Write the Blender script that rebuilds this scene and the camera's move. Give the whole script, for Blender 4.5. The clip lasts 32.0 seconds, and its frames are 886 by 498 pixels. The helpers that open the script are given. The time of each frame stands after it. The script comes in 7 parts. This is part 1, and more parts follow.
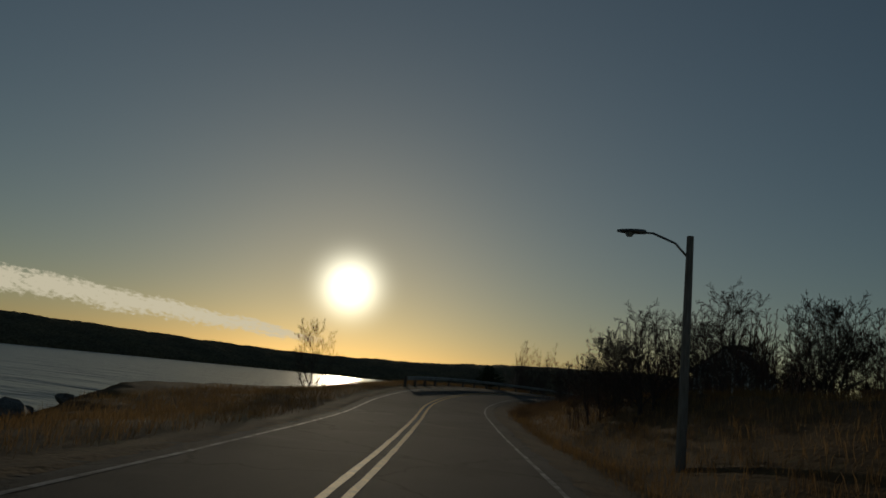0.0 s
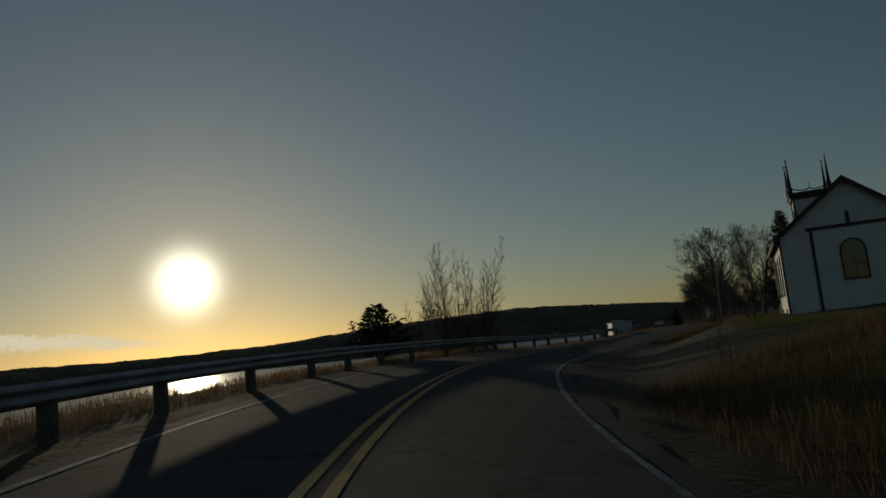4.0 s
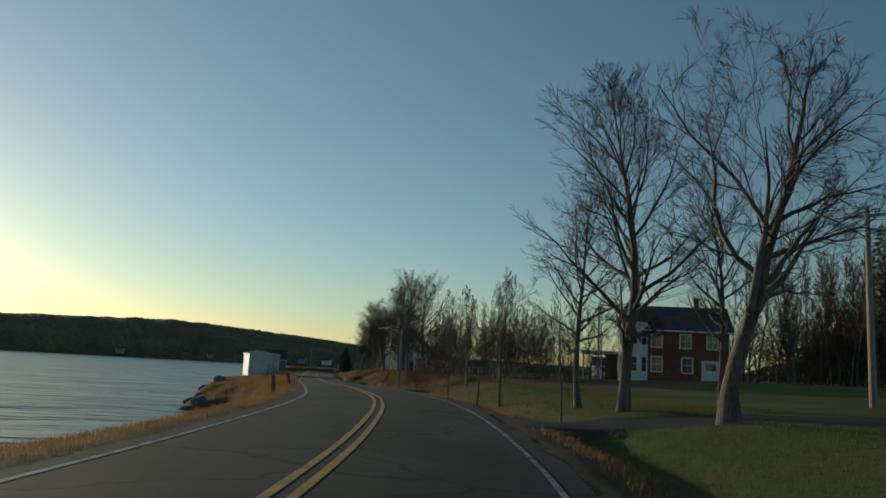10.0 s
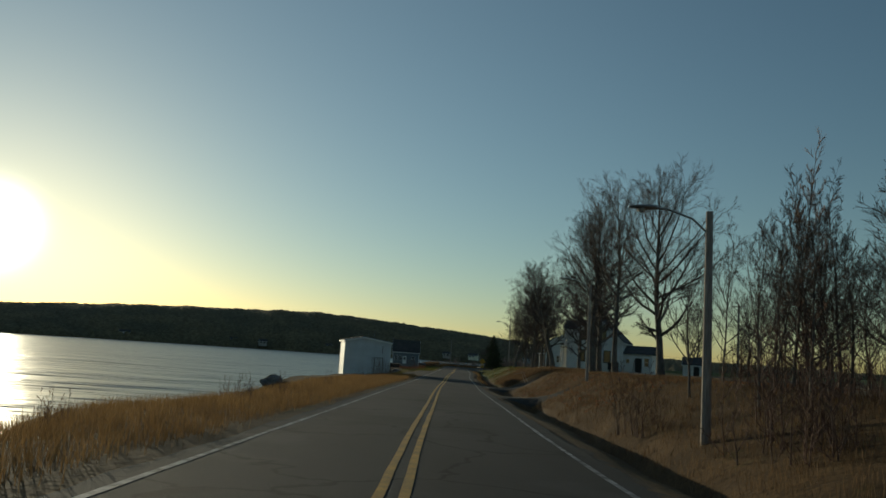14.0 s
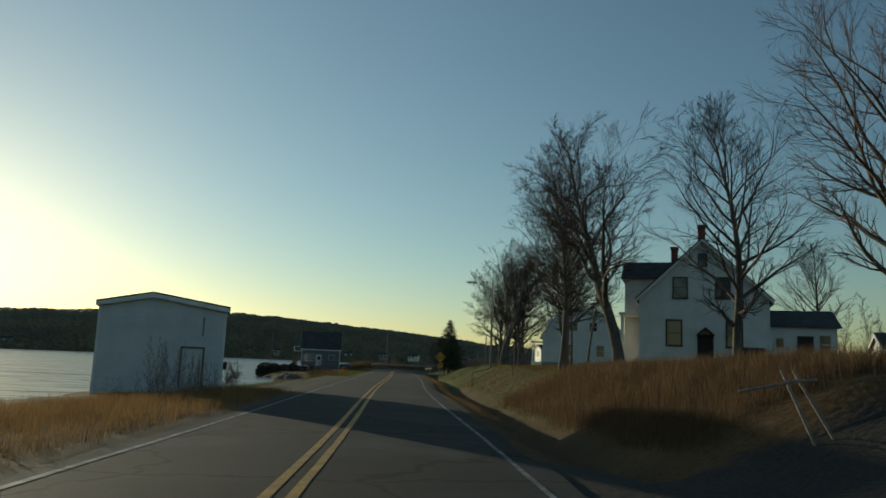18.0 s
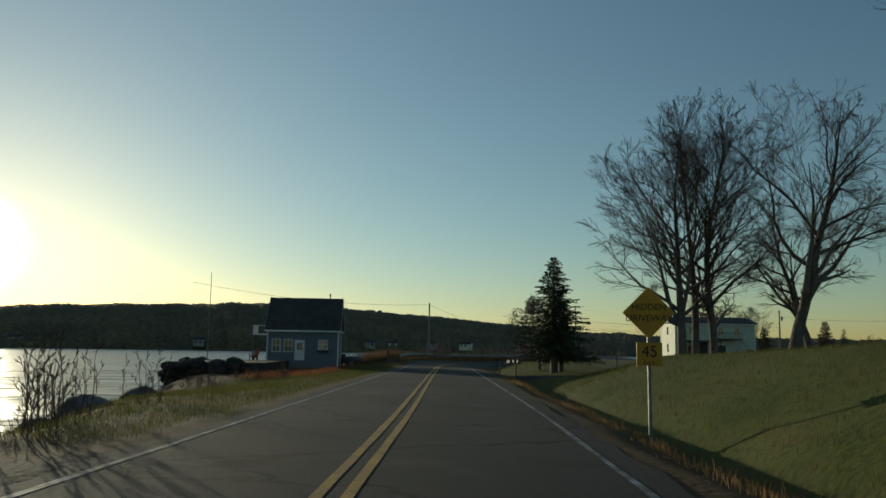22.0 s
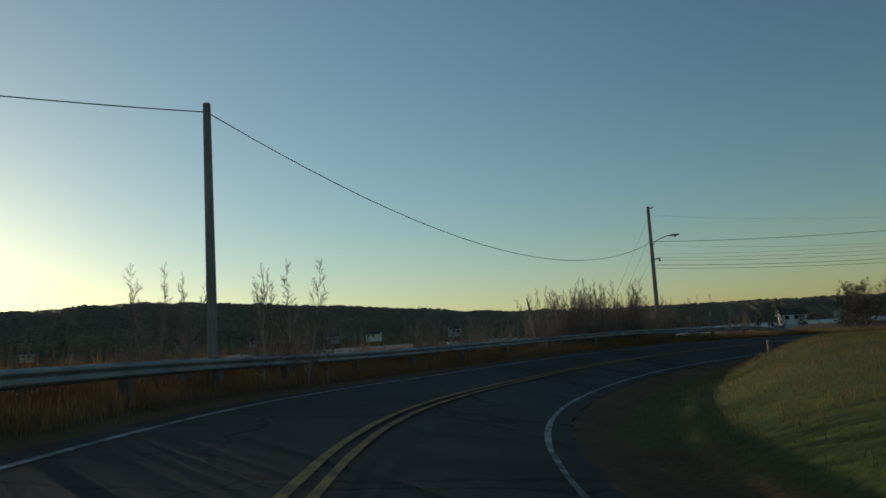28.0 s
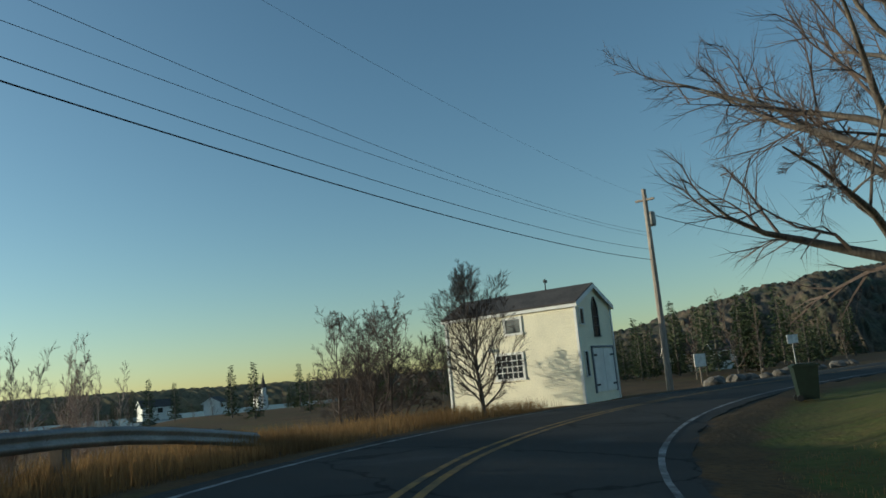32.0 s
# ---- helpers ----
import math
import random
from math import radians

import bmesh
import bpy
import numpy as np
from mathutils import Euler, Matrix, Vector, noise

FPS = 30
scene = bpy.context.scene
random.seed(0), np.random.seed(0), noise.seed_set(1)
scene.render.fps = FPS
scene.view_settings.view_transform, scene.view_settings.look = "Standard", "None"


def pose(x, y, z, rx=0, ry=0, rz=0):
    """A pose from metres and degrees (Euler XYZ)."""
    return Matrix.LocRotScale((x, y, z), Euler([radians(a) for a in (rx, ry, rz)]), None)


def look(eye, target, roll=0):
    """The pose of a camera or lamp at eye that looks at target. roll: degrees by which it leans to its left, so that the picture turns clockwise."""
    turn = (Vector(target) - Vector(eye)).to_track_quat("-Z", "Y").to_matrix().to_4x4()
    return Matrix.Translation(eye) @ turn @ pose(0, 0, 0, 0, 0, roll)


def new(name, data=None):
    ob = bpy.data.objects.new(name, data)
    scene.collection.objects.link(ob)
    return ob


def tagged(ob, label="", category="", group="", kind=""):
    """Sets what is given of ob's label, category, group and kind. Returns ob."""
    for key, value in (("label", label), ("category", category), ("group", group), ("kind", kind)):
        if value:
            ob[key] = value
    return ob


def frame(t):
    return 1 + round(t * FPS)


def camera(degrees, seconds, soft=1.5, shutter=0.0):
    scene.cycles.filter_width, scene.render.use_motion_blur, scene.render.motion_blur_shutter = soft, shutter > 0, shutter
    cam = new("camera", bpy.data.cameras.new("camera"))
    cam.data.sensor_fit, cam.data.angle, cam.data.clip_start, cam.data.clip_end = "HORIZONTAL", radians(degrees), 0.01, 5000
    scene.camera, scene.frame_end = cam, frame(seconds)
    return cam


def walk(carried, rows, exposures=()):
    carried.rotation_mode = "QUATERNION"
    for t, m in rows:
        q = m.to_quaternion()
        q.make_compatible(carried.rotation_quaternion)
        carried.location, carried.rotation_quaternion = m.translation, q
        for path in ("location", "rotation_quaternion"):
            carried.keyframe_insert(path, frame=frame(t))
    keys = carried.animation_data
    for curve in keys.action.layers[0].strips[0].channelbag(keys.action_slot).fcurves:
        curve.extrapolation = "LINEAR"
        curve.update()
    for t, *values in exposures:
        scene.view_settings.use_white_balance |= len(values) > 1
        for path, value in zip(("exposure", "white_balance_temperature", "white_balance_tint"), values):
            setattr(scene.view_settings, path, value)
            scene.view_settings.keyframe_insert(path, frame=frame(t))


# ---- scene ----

# ================= camera and its way =================
cam = camera(61.0, 32.0, soft=1.6)
PATH = [
    (0, 5.61, -216.14, -0.19, 23.54, 10.00, 5.81),
    (0.5, 3.15, -209.21, -0.25, 24.73, 10.12, 3.12),
    (1, 0.13, -202.60, -0.30, 25.07, 9.34, 1.72),
    (1.5, -2.50, -195.94, -0.36, 25.25, 10.04, -0.20),
    (2, -5.26, -189.35, -0.37, 24.22, 9.33, 0.18),
    (2.5, -7.83, -182.77, -0.33, 20.52, 8.73, -2.86),
    (3, -10.06, -176.15, -0.24, 17.19, 7.66, -2.95),
    (3.5, -12.45, -169.55, -0.11, 14.65, 7.28, -4.68),
    (5.5, -17.33, -142.24, 0.53, 0.72, 7.83, -3.25),
    (6, -16.92, -135.69, 0.51, -0.26, 9.06, -0.81),
    (6.5, -16.58, -128.86, 0.49, -4.23, 8.94, -0.21),
    (7, -15.86, -122.05, 0.43, -8.23, 9.78, -2.42),
    (7.5, -14.75, -115.33, 0.41, -10.88, 9.05, -2.39),
    (8, -13.28, -108.74, 0.37, -11.42, 9.49, -0.32),
    (8.5, -11.69, -102.05, 0.39, -11.89, 9.57, 0.43),
    (9, -10.02, -95.39, 0.50, -12.14, 8.49, 3.53),
    (9.5, -8.45, -88.63, 0.66, -12.17, 8.40, 3.54),
    (10, -6.83, -81.63, 0.79, -12.14, 9.02, 3.22),
    (10.5, -5.20, -74.38, 0.78, -8.91, 9.98, 4.34),
    (11, -3.71, -66.88, 0.73, -6.60, 8.23, 4.34),
    (11.5, -2.87, -58.70, 0.75, -5.64, 10.54, 5.17),
    (12, -2.06, -51.12, 0.80, -3.76, 11.02, 6.56),
    (12.5, -1.50, -44.18, 0.81, -1.80, 9.35, 6.23),
    (13, -1.14, -37.23, 0.75, -0.36, 7.95, 4.67),
    (13.5, -1.25, -30.11, 0.64, -0.86, 8.10, 4.94),
    (15.5, 0.25, -0.16, 0.03, -0.12, 7.75, -0.63),
    (16, 0.48, 7.52, -0.08, 0.42, 8.17, 1.39),
    (16.5, 0.78, 15.26, -0.20, -0.76, 8.22, 0.86),
    (17, 1.17, 23.00, -0.32, -3.85, 8.60, 1.29),
    (17.5, 1.44, 30.68, -0.43, -4.78, 8.83, 1.40),
    (18, 1.63, 38.46, -0.55, -5.77, 8.49, 2.44),
    (18.5, 1.94, 46.42, -0.65, -5.27, 7.61, 3.22),
    (19, 2.31, 54.49, -0.73, -3.94, 8.92, 2.47),
    (19.5, 2.80, 62.63, -0.81, -4.09, 7.79, 1.68),
    (20, 3.21, 70.68, -0.88, -3.58, 8.21, 3.05),
    (20.5, 3.49, 78.57, -0.99, -2.97, 8.39, 2.62),
    (21, 3.96, 86.63, -1.03, -2.19, 9.32, 1.60),
    (21.5, 4.60, 94.95, -1.01, -1.68, 8.79, 1.37),
    (22, 4.95, 103.19, -0.95, -2.19, 7.56, 0.86),
    (22.5, 5.43, 111.15, -0.93, -1.80, 7.75, 2.80),
    (23, 5.99, 118.93, -0.97, -0.58, 8.53, 2.64),
    (23.5, 6.46, 126.50, -1.02, -1.29, 9.01, 2.33),
    (24, 6.76, 133.83, -1.05, -1.85, 9.26, 1.84),
    (24.5, 6.92, 141.16, -1.10, -2.38, 8.20, 0.85),
    (25, 6.99, 148.23, -1.12, -2.89, 7.52, 0.89),
    (25.5, 7.20, 154.82, -1.14, -2.34, 6.57, 0.59),
    (27.5, 9.33, 182.20, -1.37, -4.85, 6.31, -1.67),
    (28, 10.08, 189.12, -1.44, -9.77, 6.65, -3.50),
    (28.5, 11.20, 196.06, -1.56, -14.93, 5.69, -5.41),
    (29, 12.91, 202.80, -1.74, -20.96, 5.28, -5.30),
    (29.5, 15.49, 209.12, -1.96, -27.49, 5.95, -4.31),
    (30, 18.73, 214.72, -2.13, -31.41, 6.11, -4.34),
    (30.5, 22.33, 219.87, -2.08, -37.36, 6.36, -3.80),
    (31, 26.43, 224.49, -1.96, -42.94, 7.61, -1.91),
    (31.5, 31.26, 228.43, -1.91, -49.44, 6.88, -3.09),
    (32, 36.43, 231.97, -1.89, -56.40, 10.17, -5.15),
]


def eye_pose(x, y, z, yaw, pitch, roll):
    a, b = radians(yaw), radians(pitch)
    return look((x, y, z), (x - math.sin(a) * math.cos(b), y + math.cos(a) * math.cos(b), z + math.sin(b)), roll)


walk(cam, [(t, eye_pose(*row)) for t, *row in PATH],
     exposures=[(0, -2.1, 6250, 5), (3.5, -2.1, 6250, 5), (5.5, -.7, 6200, 2), (8, -.5, 5900, -1), (10, -0.22, 5900, -1), (12, -.5, 5950, -2), (17, -.4, 6050, -4), (18, -.18, 6000, -4), (20, -.3, 5900, -4),
                (22.5, -.32, 6000, -4), (24, -0.2, 6000, -4), (26, -.18, 5950, -3), (28, -0.25, 5850, -2), (30, .33, 5750, -2), (32, .48, 5600, -3)])

# ================= light =================
SUN_AZ, SUN_EL = 30.3, 6.4          # degrees to the left of +y, and above the horizon
sun_way = Vector((-math.sin(radians(SUN_AZ)) * math.cos(radians(SUN_EL)), math.cos(radians(SUN_AZ)) * math.cos(radians(SUN_EL)), math.sin(radians(SUN_EL))))
world = bpy.data.worlds.new("sky")
scene.world = world
world.use_nodes = True
wt = world.node_tree
sky = wt.nodes.new("ShaderNodeTexSky")
sky.sky_type = "NISHITA"
sky.sun_disc = False
sky.sun_elevation = radians(SUN_EL)
sky.sun_rotation = radians(-SUN_AZ)
sky.air_density, sky.dust_density, sky.ozone_density = 1.0, 0.32, 1.7
# the sun itself, with its glare, as it stands in the sky
way, dot, face, addc = wt.nodes.new("ShaderNodeTexCoord"), wt.nodes.new("ShaderNodeVectorMath"), wt.nodes.new("ShaderNodeMapRange"), wt.nodes.new("ShaderNodeMix")
dot.operation = "DOT_PRODUCT"
dot.inputs[1].default_value = sun_way
wt.links.new(way.outputs["Generated"], dot.inputs[0])
wt.links.new(dot.outputs["Value"], face.inputs["Value"])
face.inputs["From Min"].default_value, face.inputs["From Max"].default_value = math.cos(radians(9.0)), 1.0
glare = wt.nodes.new("ShaderNodeMath")
glare.operation = "POWER"
glare.inputs[1].default_value = 22.0
wt.links.new(face.outputs[0], glare.inputs[0])
addc.data_type, addc.blend_type, addc.clamp_result = "RGBA", "ADD", False
addc.inputs["B"].default_value = (66, 60, 46, 1)
wt.links.new(glare.outputs[0], addc.inputs["Factor"])
wt.links.new(sky.outputs[0], addc.inputs["A"])
# the wide aureole of low haze round it
side, cube, haze = wt.nodes.new("ShaderNodeMath"), wt.nodes.new("ShaderNodeMath"), wt.nodes.new("ShaderNodeMix")
side.operation, cube.operation = "MAXIMUM", "POWER"
side.inputs[1].default_value, cube.inputs[1].default_value = 0.0, 3.0
haze.data_type, haze.blend_type, haze.clamp_result = "RGBA", "ADD", False
haze.inputs["B"].default_value = (0.85, 0.95, 0.90, 1)
wt.links.new(dot.outputs["Value"], side.inputs[0])
wt.links.new(side.outputs[0], cube.inputs[0])
wt.links.new(cube.outputs[0], haze.inputs["Factor"])
wt.links.new(addc.outputs["Result"], haze.inputs["A"])
wt.links.new(haze.outputs["Result"], wt.nodes["Background"].inputs[0])
wt.nodes["Background"].inputs[1].default_value = 0.115
lamp = bpy.data.lights.new("sun", "SUN")
lamp.energy, lamp.angle, lamp.color = 3.2, radians(0.53), (1.0, 0.80, 0.55)
new("sun", lamp).matrix_world = look(sun_way * 300, (0, 0, 0))


# ================= materials =================
def material(name, color, rough=0.8, metal=0.0, other=None, scale=6.0, fine=60.0, amount=0.5, bump=0.0, bump_scale=40.0, stretch=(1, 1, 1), spec=0.4, each=0.0):
    """Two-scale mottled surface: base colour, a second colour in broad stains, fine grain and relief."""
    m = bpy.data.materials.new(name)
    m.use_nodes = True
    nt = m.node_tree
    nodes, links = nt.nodes, nt.links
    bsdf = nodes["Principled BSDF"]
    bsdf.inputs["Roughness"].default_value = rough
    bsdf.inputs["Metallic"].default_value = metal
    bsdf.inputs["Specular IOR Level"].default_value = spec
    other = other or tuple(c * 0.7 for c in color)
    co = nodes.new("ShaderNodeTexCoord")
    mp = nodes.new("ShaderNodeMapping")
    mp.inputs["Scale"].default_value = stretch
    links.new(co.outputs["Object"], mp.inputs[0])
    n1, n2 = nodes.new("ShaderNodeTexNoise"), nodes.new("ShaderNodeTexNoise")
    for n, s, d in ((n1, scale, 4.0), (n2, fine, 3.0)):
        n.inputs["Scale"].default_value, n.inputs["Detail"].default_value = s, d
        links.new(mp.outputs[0], n.inputs["Vector"])
    ramp = nodes.new("ShaderNodeMapRange")
    ramp.inputs["From Min"].default_value, ramp.inputs["From Max"].default_value = 0.35, 0.65
    links.new(n1.outputs[0], ramp.inputs["Value"])
    mix = nodes.new("ShaderNodeMix")
    mix.data_type = "RGBA"
    mix.inputs["A"].default_value, mix.inputs["B"].default_value = (*color, 1), (*other, 1)
    links.new(ramp.outputs[0], mix.inputs["Factor"])
    hsv = nodes.new("ShaderNodeHueSaturation")
    val = nodes.new("ShaderNodeMapRange")
    val.inputs["From Min"].default_value, val.inputs["From Max"].default_value = 0.3, 0.7
    val.inputs["To Min"].default_value, val.inputs["To Max"].default_value = 1 - amount * 0.5, 1 + amount * 0.5
    links.new(n2.outputs[0], val.inputs["Value"])
    out = val.outputs[0]
    if each:
        info = nodes.new("ShaderNodeObjectInfo")
        er = nodes.new("ShaderNodeMapRange")
        er.inputs["To Min"].default_value, er.inputs["To Max"].default_value = 1 - each, 1 + each
        links.new(info.outputs["Random"], er.inputs["Value"])
        mu = nodes.new("ShaderNodeMath")
        mu.operation = "MULTIPLY"
        links.new(out, mu.inputs[0])
        links.new(er.outputs[0], mu.inputs[1])
        out = mu.outputs[0]
    links.new(out, hsv.inputs["Value"])
    links.new(mix.outputs["Result"], hsv.inputs["Color"])
    links.new(hsv.outputs[0], bsdf.inputs["Base Color"])
    if bump:
        bp, n3 = nodes.new("ShaderNodeBump"), nodes.new("ShaderNodeTexNoise")
        n3.inputs["Scale"].default_value, n3.inputs["Detail"].default_value = bump_scale, 5.0
        links.new(mp.outputs[0], n3.inputs["Vector"])
        bp.inputs["Strength"].default_value, bp.inputs["Distance"].default_value = min(1.0, bump), 0.02
        links.new(n3.outputs[0], bp.inputs["Height"])
        links.new(bp.outputs[0], bsdf.inputs["Normal"])
    return m


def siding(name, color, pitch=0.11):
    """Painted clapboard: shallow saw-tooth relief by height, weathered paint."""
    m = material(name, color, 0.6, other=tuple(c * 0.88 for c in color), scale=0.9, fine=14, amount=0.14)
    nt = m.node_tree
    nodes, links = nt.nodes, nt.links
    co, sep, div, fr, bp = (nodes.new(k) for k in ("ShaderNodeTexCoord", "ShaderNodeSeparateXYZ", "ShaderNodeMath", "ShaderNodeMath", "ShaderNodeBump"))
    div.operation, fr.operation = "DIVIDE", "FRACT"
    div.inputs[1].default_value = pitch
    links.new(co.outputs["Object"], sep.inputs[0])
    links.new(sep.outputs["Z"], div.inputs[0])
    links.new(div.outputs[0], fr.inputs[0])
    links.new(fr.outputs[0], bp.inputs["Height"])
    bp.inputs["Strength"].default_value, bp.inputs["Distance"].default_value = 0.8, 0.02
    bp.invert = True
    links.new(bp.outputs[0], nodes["Principled BSDF"].inputs["Normal"])
    return m


M = {
    "asphalt": material("asphalt", (0.047, 0.045, 0.042), 0.9, other=(0.064, 0.061, 0.056), scale=0.35, fine=90, amount=0.5, bump=0.5, bump_scale=120, stretch=(1, 0.25, 1), spec=0.14),
    "yellow_paint": material("yellow_paint", (0.60, 0.31, 0.03), 0.7, other=(0.38, 0.21, 0.035), scale=2.5, fine=30, amount=0.5),
    "yellow_faded": material("yellow_faded", (0.34, 0.19, 0.035), 0.8, other=(0.12, 0.08, 0.035), scale=2.0, fine=26, amount=0.6),
    # far house walls: their backlit shade is put into this dimmer grey
    "shaded_far_board": material("shaded_far_board", (0.36, 0.34, 0.31), 0.8, other=(0.24, 0.22, 0.20), scale=0.4, fine=6, amount=0.4),
    "twig_pale": material("twig_pale", (0.30, 0.225, 0.19), 0.9, other=(0.19, 0.14, 0.12), scale=0.8, fine=9, amount=0.6, each=0.2),
    "white_paint": material("white_paint", (0.34, 0.34, 0.33), 0.8, other=(0.075, 0.075, 0.075), scale=2.6, fine=30, amount=0.5),
    "bark": material("bark", (0.165, 0.140, 0.118), 0.95, other=(0.095, 0.080, 0.068), scale=3.0, fine=20, amount=0.8, bump=1.0, bump_scale=14, stretch=(1, 1, 0.25), each=0.15),
    "twig": material("twig", (0.125, 0.092, 0.078), 0.9, other=(0.085, 0.064, 0.055), scale=0.8, fine=9, amount=0.6, each=0.2),
    "twig_red": material("twig_red", (0.17, 0.10, 0.075), 0.9, other=(0.11, 0.075, 0.055), scale=0.8, fine=9, amount=0.6, each=0.2),
    "birch": material("birch", (0.42, 0.36, 0.31), 0.85, other=(0.22, 0.17, 0.14), scale=3.0, fine=18, amount=0.5, each=0.15),
    "needle": material("needle", (0.030, 0.052, 0.022), 0.8, other=(0.055, 0.065, 0.025), scale=1.4, fine=12, amount=0.9, each=0.2),
    "cedar": material("cedar", (0.070, 0.062, 0.028), 0.85, other=(0.105, 0.072, 0.040), scale=1.3, fine=14, amount=0.9),
    "dry_grass": material("dry_grass", (0.31, 0.195, 0.085), 0.9, other=(0.19, 0.115, 0.05), scale=0.5, fine=4, amount=0.7),
    "rusty_grass": material("rusty_grass", (0.185, 0.122, 0.068), 0.95, other=(0.115, 0.074, 0.042), scale=0.5, fine=4, amount=0.8),
    "green_grass": material("green_grass", (0.090, 0.112, 0.026), 0.9, other=(0.150, 0.125, 0.040), scale=0.4, fine=4, amount=0.6),
    "rust_leaf": material("rust_leaf", (0.30, 0.10, 0.045), 0.9, other=(0.20, 0.11, 0.05), scale=1.0, fine=9, amount=0.8),
    "post_wood": material("post_wood", (0.20, 0.17, 0.14), 0.9, other=(0.12, 0.10, 0.08), scale=2.0, fine=25, amount=0.6, bump=0.5, bump_scale=25, stretch=(1, 1, 0.2)),
    "pole_wood": material("pole_wood", (0.34, 0.29, 0.25), 0.9, other=(0.22, 0.18, 0.15), scale=1.5, fine=22, amount=0.5, bump=0.4, bump_scale=20, stretch=(1, 1, 0.12)),
    "zinc": material("zinc", (0.34, 0.34, 0.33), 0.55, 0.6, other=(0.22, 0.21, 0.20), scale=1.2, fine=18, amount=0.3),
    "dark_metal": material("dark_metal", (0.03, 0.03, 0.033), 0.6, 0.1, amount=0.3),
    "lamp_lens": material("lamp_lens", (0.55, 0.54, 0.50), 0.25, amount=0.1),
    "siding_white": siding("siding_white", (0.78, 0.76, 0.72)),
    "siding_cream": siding("siding_cream", (0.80, 0.74, 0.56), 0.14),
    "siding_blue": siding("siding_blue", (0.165, 0.18, 0.20), 0.13),
    "siding_barn": siding("siding_barn", (0.62, 0.63, 0.63), 0.30),
    "siding_green": siding("siding_green", (0.60, 0.62, 0.47), 0.15),
    "trim_dark": material("trim_dark", (0.055, 0.045, 0.04), 0.6, amount=0.3),
    "trim_white": material("trim_white", (0.78, 0.77, 0.74), 0.55, other=(0.66, 0.65, 0.62), scale=1.5, fine=20, amount=0.12),
    "roof_dark": material("roof_dark", (0.055, 0.050, 0.048), 0.9, other=(0.085, 0.075, 0.07), scale=1.2, fine=16, amount=0.6, bump=0.6, bump_scale=18),
    "roof_brown": material("roof_brown", (0.095, 0.060, 0.048), 0.9, other=(0.065, 0.045, 0.04), scale=1.2, fine=16, amount=0.6, bump=0.6, bump_scale=18),
    "brick": material("brick", (0.24, 0.085, 0.055), 0.9, other=(0.16, 0.06, 0.045), scale=2.2, fine=22, amount=0.6, bump=0.4, bump_scale=30),
    "concrete": material("concrete", (0.36, 0.34, 0.31), 0.9, other=(0.24, 0.22, 0.20), scale=0.8, fine=20, amount=0.4, bump=0.4),
    "rock": material("rock", (0.17, 0.155, 0.14), 0.95, other=(0.09, 0.08, 0.07), scale=1.6, fine=14, amount=0.7, bump=1.0, bump_scale=9, each=0.3),
    "wharf_stone": material("wharf_stone", (0.062, 0.052, 0.042), 0.95, other=(0.034, 0.029, 0.024), scale=1.6, fine=14, amount=0.8, bump=1.0, bump_scale=9, spec=0.2, each=0.3),
    "sign_yellow": material("sign_yellow", (0.62, 0.36, 0.03), 0.5, other=(0.52, 0.30, 0.04), scale=2, fine=20, amount=0.1),
    "black": material("black", (0.02, 0.02, 0.02), 0.6, amount=0.2),
    "bin_green": material("bin_green", (0.012, 0.024, 0.017), 0.5, amount=0.2),
    "red_wood": material("red_wood", (0.34, 0.10, 0.05), 0.7, amount=0.4),
    "forest": material("forest", (0.20, 0.155, 0.085), 1.0, other=(0.135, 0.115, 0.070), scale=0.03, fine=0.35, amount=0.7, bump=0.6, bump_scale=0.3, spec=0.05),
    "pine_wood": material("pine_wood", (0.045, 0.052, 0.028), 0.95, other=(0.115, 0.082, 0.055), scale=0.09, fine=0.9, amount=1.0, bump=1.0, bump_scale=0.6),
    "white_plain": material("white_plain", (0.75, 0.74, 0.72), 0.6, amount=0.15),
    "silver_car": material("silver_car", (0.42, 0.43, 0.45), 0.3, 0.5, amount=0.1),
    "cable": material("cable", (0.015, 0.015, 0.016), 0.6, amount=0.2),
}


